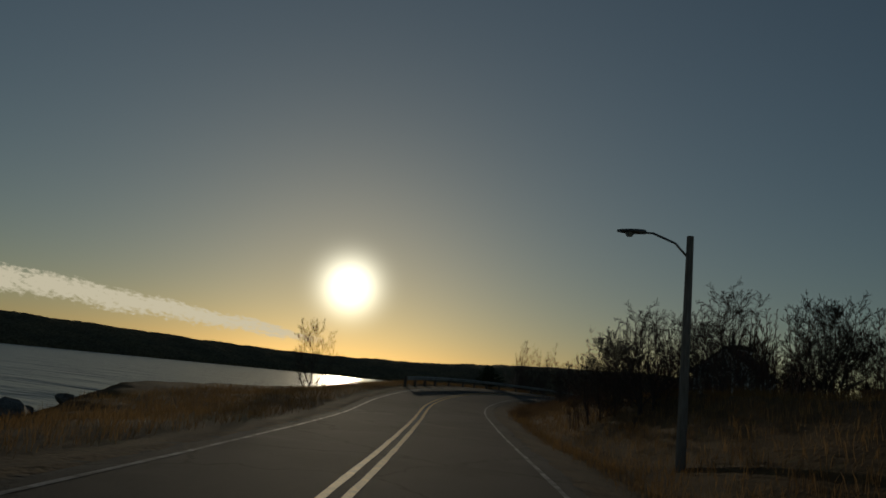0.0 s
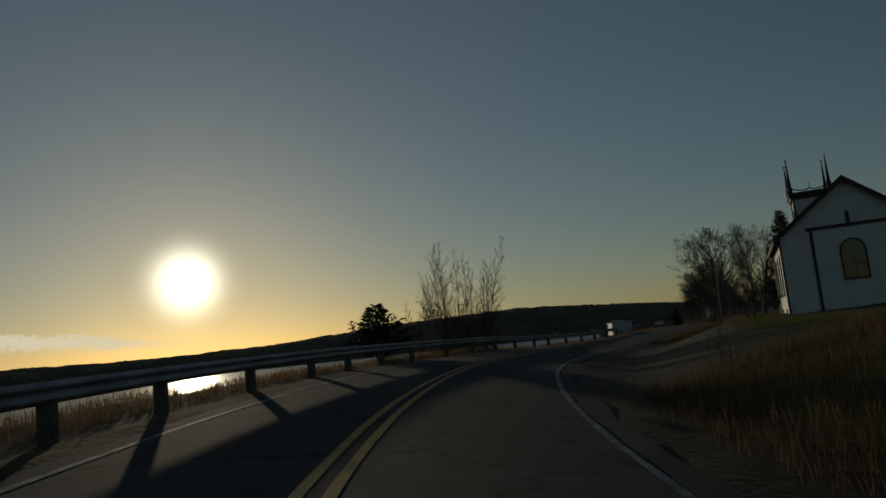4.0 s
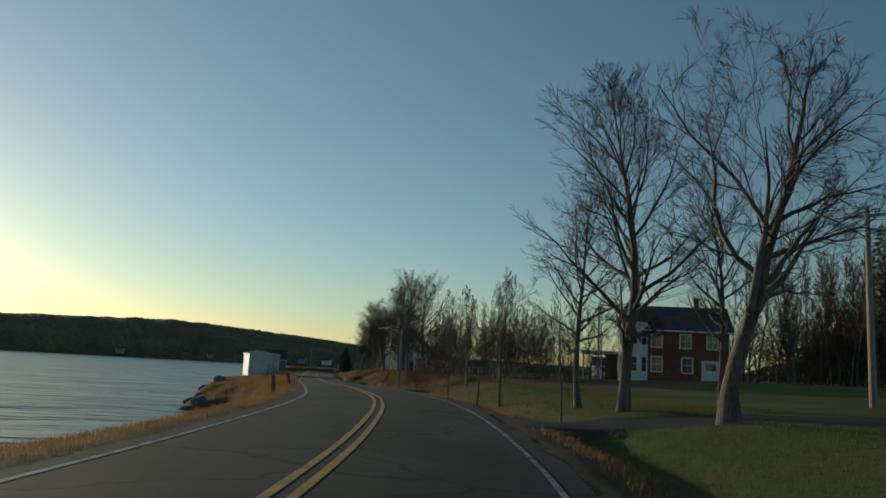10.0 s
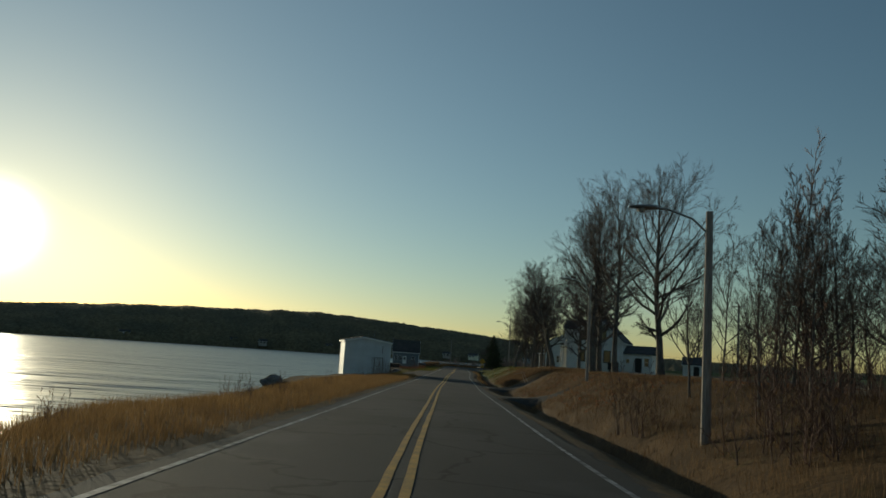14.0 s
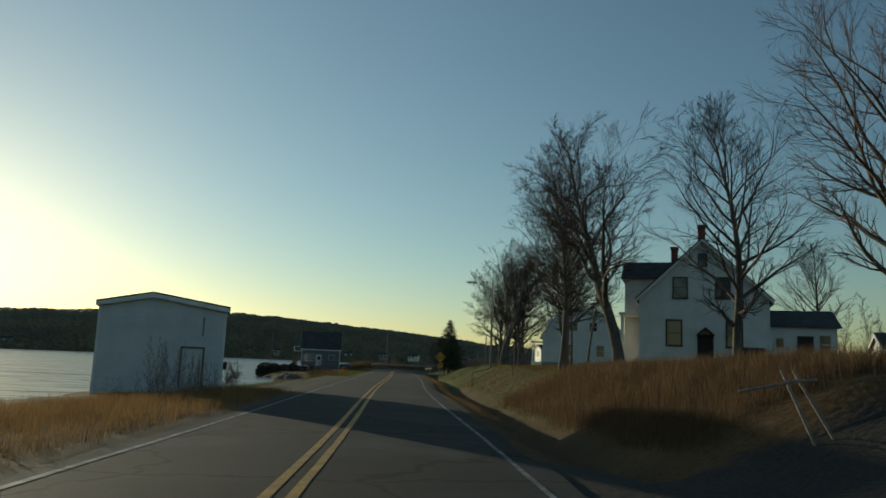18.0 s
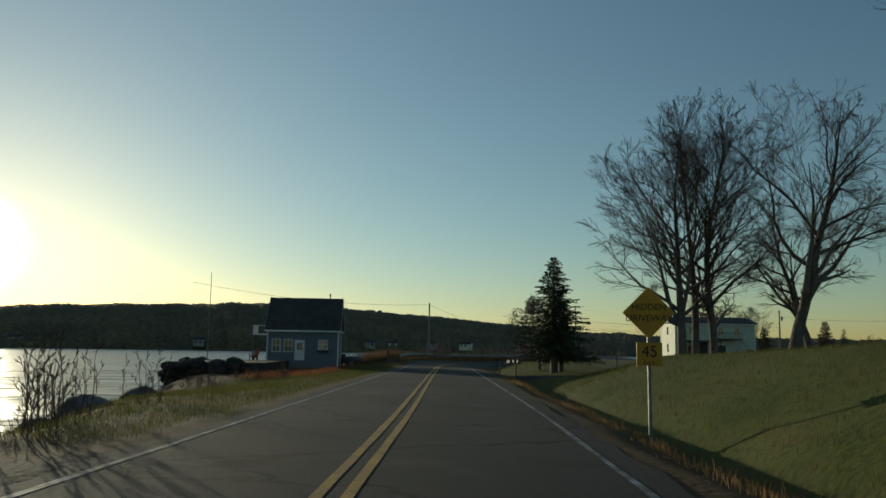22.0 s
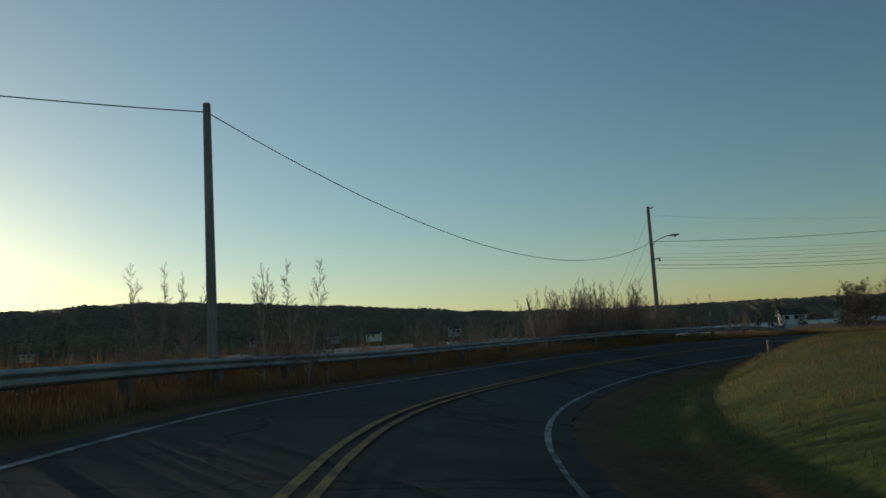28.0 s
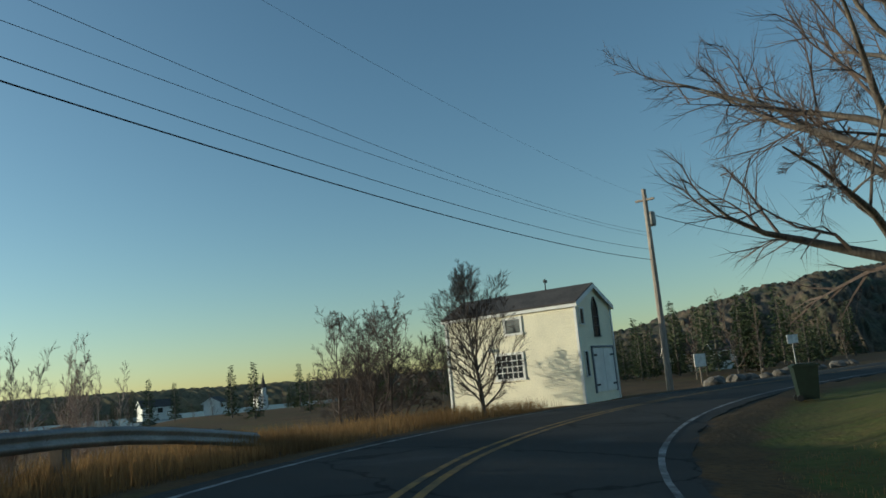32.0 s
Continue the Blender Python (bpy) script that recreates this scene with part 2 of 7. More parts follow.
def add_cracks(m):
    """Sealed cracks and worn patches in the asphalt."""
    nt = m.node_tree
    nodes, links = nt.nodes, nt.links
    b = nodes["Principled BSDF"]
    src = b.inputs["Base Color"].links[0].from_socket
    co = nodes.new("ShaderNodeTexCoord")
    warp, add = nodes.new("ShaderNodeTexNoise"), nodes.new("ShaderNodeVectorMath")
    warp.inputs["Scale"].default_value, warp.inputs["Detail"].default_value = 0.9, 4.0
    add.operation = "MULTIPLY_ADD"
    add.inputs[1].default_value = (1.6, 1.6, 0)
    links.new(co.outputs["Object"], warp.inputs["Vector"])
    links.new(warp.outputs["Color"], add.inputs[0])
    links.new(co.outputs["Object"], add.inputs[2])
    for kind, scale, lo, hi, dark in (("crack", 0.22, 0.004, 0.016, 0.45), ("patch", 0.16, 0.56, 0.60, 0.78), ("pale", 0.35, 0.60, 0.70, 1.35)):
        if kind == "crack":
            t = nodes.new("ShaderNodeTexVoronoi")
            t.feature = "DISTANCE_TO_EDGE"
            t.inputs["Scale"].default_value = scale
            out = t.outputs["Distance"]
        else:
            t = nodes.new("ShaderNodeTexNoise")
            t.inputs["Scale"].default_value, t.inputs["Detail"].default_value = scale, 2.0
            out = t.outputs[0]
        links.new(add.outputs[0], t.inputs["Vector"])
        r, mul = nodes.new("ShaderNodeMapRange"), nodes.new("ShaderNodeMix")
        r.inputs["From Min"].default_value, r.inputs["From Max"].default_value = lo, hi
        r.inputs["To Min"].default_value, r.inputs["To Max"].default_value = (1, 0) if kind == "crack" else (0, 1)
        links.new(out, r.inputs["Value"])
        mul.data_type, mul.blend_type = "RGBA", "MULTIPLY"
        mul.inputs["B"].default_value = (dark, dark, dark, 1)
        links.new(r.outputs[0], mul.inputs["Factor"])
        links.new(src, mul.inputs["A"])
        src = mul.outputs["Result"]
    links.new(src, b.inputs["Base Color"])


add_cracks(M["asphalt"])


def let_light_through(m, share):
    """Thin blades and leaves pass part of the light that falls on their far side."""
    nt = m.node_tree
    b = nt.nodes["Principled BSDF"]
    thin, mix = nt.nodes.new("ShaderNodeBsdfTranslucent"), nt.nodes.new("ShaderNodeMixShader")
    mix.inputs["Fac"].default_value = share
    nt.links.new(b.inputs["Base Color"].links[0].from_socket, thin.inputs["Color"])
    nt.links.new(b.outputs[0], mix.inputs[1])
    nt.links.new(thin.outputs[0], mix.inputs[2])
    nt.links.new(mix.outputs[0], nt.nodes["Material Output"].inputs["Surface"])


for key in ("dry_grass", "rusty_grass", "green_grass", "rust_leaf"):
    let_light_through(M[key], .5)


def glass_material():
    m = bpy.data.materials.new("window_glass")
    m.use_nodes = True
    b = m.node_tree.nodes["Principled BSDF"]
    b.inputs["Base Color"].default_value = (0.03, 0.035, 0.04, 1)
    b.inputs["Roughness"].default_value = 0.06
    b.inputs["Specular IOR Level"].default_value = 0.9
    return m


M["glass"] = glass_material()


def water_material():
    m = bpy.data.materials.new("water")
    m.use_nodes = True
    nt = m.node_tree
    nodes, links = nt.nodes, nt.links
    b = nodes["Principled BSDF"]
    b.inputs["Base Color"].default_value = (0.035, 0.05, 0.06, 1)
    b.inputs["Roughness"].default_value = 0.30
    b.inputs["IOR"].default_value = 1.33
    co = nodes.new("ShaderNodeTexCoord")
    mp = nodes.new("ShaderNodeMapping")
    mp.inputs["Rotation"].default_value = (0, 0, radians(20))
    mp.inputs["Scale"].default_value = (0.35, 1.0, 1.0)
    links.new(co.outputs["Object"], mp.inputs[0])
    last = None
    for s, strength, dist in ((0.12, 1.0, 2.2), (0.55, 1.0, 0.55), (2.5, 0.8, 0.09)):
        n, bp = nodes.new("ShaderNodeTexNoise"), nodes.new("ShaderNodeBump")
        n.inputs["Scale"].default_value, n.inputs["Detail"].default_value = s, 3.0
        links.new(mp.outputs[0], n.inputs["Vector"])
        bp.inputs["Strength"].default_value, bp.inputs["Distance"].default_value = strength, dist
        links.new(n.outputs[0], bp.inputs["Height"])
        if last:
            links.new(last.outputs[0], bp.inputs["Normal"])
        last = bp
    links.new(last.outputs[0], b.inputs["Normal"])
    return m


M["water"] = water_material()


def ground_material():
    """Lawn, dead verge grass, gravel and wet shore, blended by where each grows."""
    m = bpy.data.materials.new("ground")
    m.use_nodes = True
    nt = m.node_tree
    nodes, links = nt.nodes, nt.links
    b = nodes["Principled BSDF"]
    b.inputs["Roughness"].default_value = 0.95
    b.inputs["Specular IOR Level"].default_value = 0.15
    co = nodes.new("ShaderNodeTexCoord")

    def grain(s, detail=5.0):
        n = nodes.new("ShaderNodeTexNoise")
        n.inputs["Scale"].default_value, n.inputs["Detail"].default_value = s, detail
        links.new(co.outputs["Object"], n.inputs["Vector"])
        return n.outputs[0]

    def blend(fac, a, c, lo=0.35, hi=0.65):
        r, x = nodes.new("ShaderNodeMapRange"), nodes.new("ShaderNodeMix")
        r.inputs["From Min"].default_value, r.inputs["From Max"].default_value = lo, hi
        x.data_type = "RGBA"
        links.new(fac, r.inputs["Value"])
        links.new(r.outputs[0], x.inputs["Factor"])
        for key, v in (("A", a), ("B", c)):
            if isinstance(v, tuple):
                x.inputs[key].default_value = (*v, 1)
            else:
                links.new(v, x.inputs[key])
        return x.outputs["Result"]

    lawn = blend(grain(0.25), (0.072, 0.094, 0.018), (0.118, 0.112, 0.030))
    lawn = blend(grain(1.1), lawn, (0.125, 0.098, 0.034), 0.55, 0.8)
    lawn = blend(grain(5.0), lawn, (0.050, 0.060, 0.016), 0.45, 0.8)
    dry = blend(grain(0.6), (0.145, 0.086, 0.036), (0.09, 0.056, 0.026))
    dry = blend(grain(9.0), dry, (0.065, 0.040, 0.021), 0.45, 0.75)
    stones = blend(grain(14.0), (0.064, 0.056, 0.048), (0.038, 0.034, 0.030))
    shore = blend(grain(1.5), (0.075, 0.062, 0.048), (0.125, 0.105, 0.075))
    at = nodes.new("ShaderNodeVertexColor")
    at.layer_name = "cover"
    sep = nodes.new("ShaderNodeSeparateColor")
    links.new(at.outputs[0], sep.inputs[0])

    def ragged(channel):
        add, sc = nodes.new("ShaderNodeMath"), nodes.new("ShaderNodeMath")
        sc.operation, add.operation = "MULTIPLY_ADD", "ADD"
        links.new(grain(1.8), sc.inputs[0])
        sc.inputs[1].default_value, sc.inputs[2].default_value = 0.7, -0.35
        links.new(sep.outputs[channel], add.inputs[0])
        links.new(sc.outputs[0], add.inputs[1])
        return add.outputs[0]

    c = blend(ragged(0), lawn, dry, 0.3, 0.7)
    c = blend(ragged(1), c, stones, 0.35, 0.6)
    c = blend(ragged(2), c, shore, 0.35, 0.65)
    links.new(c, b.inputs["Base Color"])
    bp = nodes.new("ShaderNodeBump")
    bp.inputs["Strength"].default_value, bp.inputs["Distance"].default_value = 0.6, 0.05
    links.new(grain(7.0), bp.inputs["Height"])
    links.new(bp.outputs[0], b.inputs["Normal"])
    return m


M["ground"] = ground_material()


# ================= mesh helpers =================
class Shape:
    """Collects vertices and faces of one mesh."""

    def __init__(self):
        self.v, self.f = [], []

    def box(self, x0, y0, z0, x1, y1, z1):
        n = len(self.v)
        self.v += [(x, y, z) for z in (z0, z1) for x, y in ((x0, y0), (x1, y0), (x1, y1), (x0, y1))]
        self.f += [(n + 3, n + 2, n + 1, n), (n + 4, n + 5, n + 6, n + 7)] + [(n + i, n + (i + 1) % 4, n + 4 + (i + 1) % 4, n + 4 + i) for i in range(4)]
        return self

    def prism(self, outline, a, b):
        """Extrudes a closed outline of 3D points by the vector from a to b."""
        n, k = len(self.v), len(outline)
        off = Vector(b) - Vector(a)
        self.v += [tuple(p) for p in outline] + [tuple(Vector(p) + off) for p in outline]
        self.f += [tuple(range(n + k - 1, n - 1, -1)), tuple(range(n + k, n + 2 * k))]
        self.f += [(n + i, n + (i + 1) % k, n + k + (i + 1) % k, n + k + i) for i in range(k)]
        return self

    def tube(self, points, radii, sides=6, cap=True):
        n0 = len(self.v)
        pts = [Vector(p) for p in points]
        for i, p in enumerate(pts):
            d = (pts[min(i + 1, len(pts) - 1)] - pts[max(i - 1, 0)])
            d = d.normalized() if d.length > 1e-9 else Vector((0, 0, 1))
            s = d.cross(Vector((0.37, 0.93, 0.05))).normalized()
            u = s.cross(d)
            r = radii[i] if isinstance(radii, (list, tuple)) else radii
            for k in range(sides):
                a = 2 * math.pi * k / sides
                self.v.append(tuple(p + r * (math.cos(a) * s + math.sin(a) * u)))
        for i in range(len(pts) - 1):
            for k in range(sides):
                a, b = n0 + i * sides + k, n0 + i * sides + (k + 1) % sides
                self.f.append((a, b, b + sides, a + sides))
        if cap:
            e = n0 + (len(pts) - 1) * sides
            self.f += [tuple(range(n0 + sides - 1, n0 - 1, -1)), tuple(range(e, e + sides))]
        return self

    def mesh(self, name, mat, smooth=False):
        me = bpy.data.meshes.new(name)
        me.from_pydata(self.v, [], self.f)
        me.materials.append(M[mat])
        if smooth:
            me.polygons.foreach_set("use_smooth", [True] * len(me.polygons))
        me.update()
        return me


def empty(name, m, label, category, group="", kind=""):
    ob = tagged(new(name), label, category, group, kind)
    ob.matrix_world = m
    return ob


def part(name, shape, mat, parent, label="", smooth=False):
    ob = new(name, shape.mesh(name, mat, smooth) if isinstance(shape, Shape) else shape)
    ob.parent = parent
    if label:
        ob["label"] = label
    return ob


# ================= plan: the road's middle line, by station =================
ROAD = [(-4, 23.35, -268.68, -1.40), (-3, 18.9, -255.6, -1.45), (-2, 14.25, -242.51, -1.50), (-1, 9.3, -229.41, -1.55), (0, 4.35, -216.51, -1.60), (1, -0.9, -203.1, -1.70),
        (2, -6.2, -189.9, -1.74), (3, -11.35, -176.7, -1.50), (4, -15.55, -163.11, -1.23), (5, -18.2, -149.46, -0.92), (6, -19.01, -135.75, -0.76), (7, -17.45, -121.97, -0.80),
        (8, -15.3, -108.41, -0.90), (9, -11.95, -94.77, -0.86), (10, -8.5, -81.03, -0.68), (11, -5.1, -66.8, -0.58), (12, -2.7, -51.74, -0.58), (13, -2.01, -37.16, -0.68),
        (14, -1.5, -22.3, -0.94), (15, -1.15, -7.4, -1.25), (16, -0.65, 7.7, -1.50), (17, -0.15, 23, -1.73), (18, 0.45, 38.5, -1.97), (19, 1.25, 54.6, -2.14),
        (20, 1.9, 70.6, -2.27), (21, 2.7, 86.8, -2.34), (22, 3.8, 103.3, -2.34), (23, 4.75, 119, -2.37), (24, 5.45, 134, -2.44), (25, 6.1, 148.3, -2.53),
        (26, 6.75, 161.7, -2.62), (27, 7.4, 175.4, -2.71), (28, 8.65, 189.35, -2.78), (29, 11.15, 203.3, -2.93), (30, 17, 215.85, -3.20), (31, 25.15, 225.75, -3.22),
        (32, 35.6, 233.1, -3.18), (33, 48.3, 239.3, -3.16), (34, 63.3, 240.9, -3.15), (35, 80, 237, -3.05), (36, 98, 230.5, -2.90), (37, 118, 222, -2.70)]


def spline(points, per=12):
    p = np.array(points, float)
    out = []
    for i in range(len(p) - 1):
        a, b, c, d = p[max(i - 1, 0)], p[i], p[i + 1], p[min(i + 2, len(p) - 1)]
        for k in range(per):
            u = k / per
            out.append(0.5 * (2 * b + (c - a) * u + (2 * a - 5 * b + 4 * c - d) * u * u + (3 * b - a - 3 * c + d) * u ** 3))
    out.append(p[-1])
    return np.array(out)


LINE = spline(ROAD)                       # columns: station, x, y, z
tangent = np.gradient(LINE[:, 1:3], axis=0)
tangent /= np.linalg.norm(tangent, axis=1)[:, None]
ACROSS = np.stack([tangent[:, 1], -tangent[:, 0]], 1)      # to the right


def station(x, y):
    """Station, signed distance to the right, and height of the road's middle nearest to a point (arrays)."""
    x, y = np.atleast_1d(np.asarray(x, float)), np.atleast_1d(np.asarray(y, float))
    s, d, z = np.empty(len(x)), np.empty(len(x)), np.empty(len(x))
    for a in range(0, len(x), 20000):
        dx, dy = x[a:a + 20000, None] - LINE[None, :, 1], y[a:a + 20000, None] - LINE[None, :, 2]
        i = (dx * dx + dy * dy).argmin(1)
        r = np.arange(len(i))
        along = dx[r, i] * tangent[i, 0] + dy[r, i] * tangent[i, 1]
        off = dx[r, i] * ACROSS[i, 0] + dy[r, i] * ACROSS[i, 1]
        ends = (i == 0) | (i == len(LINE) - 1)
        s[a:a + 20000], z[a:a + 20000] = LINE[i, 0], LINE[i, 3]
        d[a:a + 20000] = np.where(ends, off, np.sign(off + 1e-9) * np.hypot(off, np.clip(along, -1.2, 1.2) * 0))
    return s, d, z


WATER = -4.2


def soft(a, b, x):
    u = np.clip((x - a) / (b - a), 0, 1)
    return u * u * (3 - 2 * u)


def bank(s, d):
    """Rise of the road's outer side in the two bends, fading out beside it."""
    slope = np.interp(s, (2.2, 4.0, 7.4, 9.2, 26.6, 28.4, 31.8, 33.0, 34.2), (0, .085, .085, 0, 0, .12, .12, .05, 0))
    side = np.where(d > 0, -np.minimum(d, 4.2) * (1 - soft(4.6, 9, d)), np.minimum(-d, 6.0) * (1 - soft(8, 15, -d)))
    return slope * side


# station: ditch depth, bank height 11 m out, ground height 40 m out (right side, above the road)
RIGHT = np.array([(-4, .3, 1.4, 2.0), (0, .3, 2.1, 2.6), (2, .3, 2.2, 2.8), (3.5, .3, 1.3, 1.8), (5, .15, .5, 1.0), (7, .1, .45, 1.0), (8.2, .2, .8, 1.7), (10, .3, .7, 1.8), (11, .4, .5, 1.8),
                  (12.5, .6, .5, 1.7), (14, .6, 1.2, 2.2), (16, 1.1, 1.7, 2.6), (17.5, .8, 1.9, 2.9), (19, .6, 1.9, 2.9), (20, .9, 1.7, 2.4), (21, .9, 1.6, 2.2), (22, .9, 1.8, 2.9),
                  (23, .9, 1.8, 3.0), (24, .9, 1.5, 2.5), (24.6, .7, .8, 1.6), (25, .5, .2, .9), (26, .3, .1, .8), (27.5, .45, .4, 1.2), (28.6, .32, .6, 1.5), (30, .12, 1.0, 1.9), (31, .12, 1.0, 1.9), (33, .05, .65, 1.6), (37, .05, .3, 2.0)])
# station: width of the land to the left of the road's middle
LEFT = np.array([(-4, 30), (0, 12.5), (0.8, 12), (1.4, 14), (2, 16.5), (2.6, 19.5), (3, 21), (3.7, 21.5), (4.4, 14), (5, 11.5), (6, 11), (8, 10), (9, 11), (10, 11), (11, 7.6), (11.6, 6.2), (12.4, 5.8), (13.2, 6.2), (14, 9.0), (15.5, 14), (17, 12.5), (18, 15), (19, 19),
                 (21, 18), (21.7, 10), (22.4, 10), (23.5, 13), (24.5, 16), (25, 17), (26, 21), (27.5, 22), (28.4, 18), (29, 17), (30, 18), (31, 24), (32, 45), (33, 75), (37, 140)])


# gravel driveways on the right: station and half width
DRIVES = [(11.5, 1.7), (13.8, 1.7), (17.1, 1.6), (18.62, 2.2), (25.2, 1.7)]


def ripple(x, y, k=1.0):
    """Gentle unevenness without any pattern that repeats in view."""
    return (np.sin(x * .31 * k + 1.3 * np.sin(y * .17 * k)) * np.cos(y * .23 * k + 1.7 * np.sin(x * .13 * k)) + .5 * np.sin(x * .83 * k + y * .57 * k) * np.cos(y * .71 * k - x * .4 * k))


def land(x, y):
    """Height of the ground, and what covers it: dead grass, gravel, shore."""
    x, y = np.atleast_1d(np.asarray(x, float)), np.atleast_1d(np.asarray(y, float))
    s, d, zr = station(x, y)
    zr = zr + bank(s, d)
    bumps = ripple(x, y)
    # right of the road
    dd, b11, b40 = (np.interp(s, RIGHT[:, 0], RIGHT[:, k]) for k in (1, 2, 3))
    r = np.maximum(d, 0)
    edge = 5.5 + 0.35 * ripple(x * .7, y * .7)
    right = zr - 0.10 * soft(3.6, 4.6, r) - dd * np.exp(-((r - edge) / 0.7) ** 2) + b11 * soft(edge + .4, edge + 5.0, r) + (b40 - b11) * soft(10, 42, r) + 0.02 * np.maximum(r - 42, 0) * (r < 400)
    right += 0.045 * bumps * soft(5, 9, r)
    track = np.zeros(len(x))
    for sc, hw in DRIVES:
        track = np.maximum(track, np.clip(1.6 - np.abs(s - sc) * 15 / hw, 0, 1) * (d > 3) * (1 - soft(24, 30, r)))
    right = right + track * (zr - 0.04 + b11 * soft(5, 14, r) + (b40 - b11) * soft(10, 42, r) - right)
    # left of the road
    lw = np.interp(s, LEFT[:, 0], LEFT[:, 1]) + 1.1 * ripple(x * 1.4, y * 1.4)
    q = np.maximum(-d, 0)
    fall = soft(np.maximum(lw - 4.5, 4.2), lw + 4.5, q)
    left = zr - 0.10 * soft(3.6, 4.6, q) - 0.45 * soft(5.5, 11, q) - fall * (zr - 0.5 - WATER + 2.2) + 0.09 * bumps * soft(4.6, 7, q)
    h = np.where(d > 0, right, left)
    h -= 0.07 * (np.abs(d) < 3.3)
    dry = np.where(d > 0, np.clip(0.95 - soft(np.where(s > 29, 4.0, 5.2), np.where(s > 29, 4.9, 6.6), r) * 0.95, 0, 1), 0.75 + 0.2 * bumps)
    wild = ((s > 13) & (s < 19.4)) | (s < 3.6)
    dry = np.where((d > 0) & wild, np.clip(dry + 0.75 - 0.5 * soft(22, 30, r), 0, 1), dry)
    dry = np.where((d > 0) & (s >= 19.4) & (s < 21.9), np.clip(dry + 0.45, 0, 1), dry)
    dry = np.where((d > 0) & (s > 29.3), np.clip(dry + 0.34, 0, 1), dry)
    lot = (s > 5.3) & (s < 8.0) & (r < 10.5) & (d > 0)
    gravel = np.clip(1.0 - (np.abs(d) - 3.3) / 0.35, 0, 1)
    gravel = np.where((d < 0) & (s > 3), 0.25 * gravel, gravel)
    gravel = np.maximum(gravel, track * .95)
    gravel = np.where((d < 0) & (s > 20.6) & (s < 22.6), np.clip(1.2 - (q - 6.5) / 1.5, 0, 1), gravel)
    gravel = np.where(lot, np.maximum(gravel, 0.55), gravel)
    shore = np.where(d < 0, soft(lw - 3.5, lw + 0.5, q), 0)
    return h, dry, gravel, shore


def ground_at(x, y):
    return float(land(x, y)[0][0])


def axis(lo, hi, step, far):
    mid = np.arange(lo, hi + step, step)
    out = step * 1.35 ** np.arange(1, 60)
    grow = np.cumsum(out)
    grow = grow[grow < far]
    return np.concatenate([lo - grow[::-1], mid, mid[-1] + grow])


def build_ground():
    xs, ys = axis(-46, 96, 0.66, 2600), axis(-250, 270, 0.66, 2600)
    gx, gy = np.meshgrid(xs, ys)
    h, dry, gravel, shore = land(gx.ravel(), gy.ravel())
    far = np.maximum(np.maximum(-46 - gx.ravel(), gx.ravel() - 96), np.maximum(-250 - gy.ravel(), gy.ravel() - 270))
    h = np.where(far > 0, np.maximum(h, -40) + 0.0, h)
    nx, ny = len(xs), len(ys)
    me = bpy.data.meshes.new("ground")
    i = (np.arange(ny - 1)[:, None] * nx + np.arange(nx - 1)[None, :]).ravel()
    quads = np.stack([i, i + 1, i + nx + 1, i + nx], 1)
    me.from_pydata(np.stack([gx.ravel(), gy.ravel(), h], 1).tolist(), [], quads.tolist())
    col = me.color_attributes.new("cover", "FLOAT_COLOR", "POINT")
    col.data.foreach_set("color", np.stack([dry, gravel, shore, np.ones_like(dry)], 1).ravel())
    me.materials.append(M["ground"])
    me.polygons.foreach_set("use_smooth", [True] * len(me.polygons))
    tagged(new("ground", me), "uneven roadside ground with mown lawn, dead verge grass and a stony shore", "ground", kind="structure")


build_ground()


def ribbon(name, a, b, lift, mat, s0=-4, s1=37, thick=0.0, parent=None, wear=0.0, shift=0.0):
    """A strip along the road between two distances from its middle line."""
    sel = np.where((LINE[:, 0] >= s0) & (LINE[:, 0] <= s1))[0]
    sh = Shape()
    rng = random.Random(len(name) * 7 + int(a * 100))
    cols = np.linspace(a, b, 9 if b - a > 3 else 2)
    for i in sel:
        for k, c in enumerate(cols):
            j = rng.uniform(-wear, wear) if k in (0, len(cols) - 1) else 0
            p = LINE[i, 1:3] + ACROSS[i] * (c + j + shift * float(np.interp(LINE[i, 0], (27, 28.5, 31, 32.5), (0, 1, 1, 0))))
            crown = 0.05 * (1 - (c / 3.4) ** 2)
            sh.v.append((p[0], p[1], LINE[i, 3] + lift + crown + float(bank(LINE[i, 0], c))))
    n = len(cols)
    for r in range(len(sel) - 1):
        for k in range(n - 1):
            sh.f.append((r * n + k, r * n + k + 1, (r + 1) * n + k + 1, (r + 1) * n + k))
    if thick:
        top = len(sh.v)
        m = len(sel)
        for r in range(m):
            for k in (0, n - 1):
                x, y, z = sh.v[r * n + k]
                sh.v.append((x, y, z - thick))
        for r in range(m - 1):
            sh.f.append((r * n, (r + 1) * n, top + 2 * (r + 1), top + 2 * r))
            sh.f.append((r * n + n - 1, top + 2 * r + 1, top + 2 * r + 3, (r + 1) * n + n - 1))
    me = sh.mesh(name, mat, not thick)
    ob = new(name, me)
    if parent:
        ob.parent = parent
    return ob


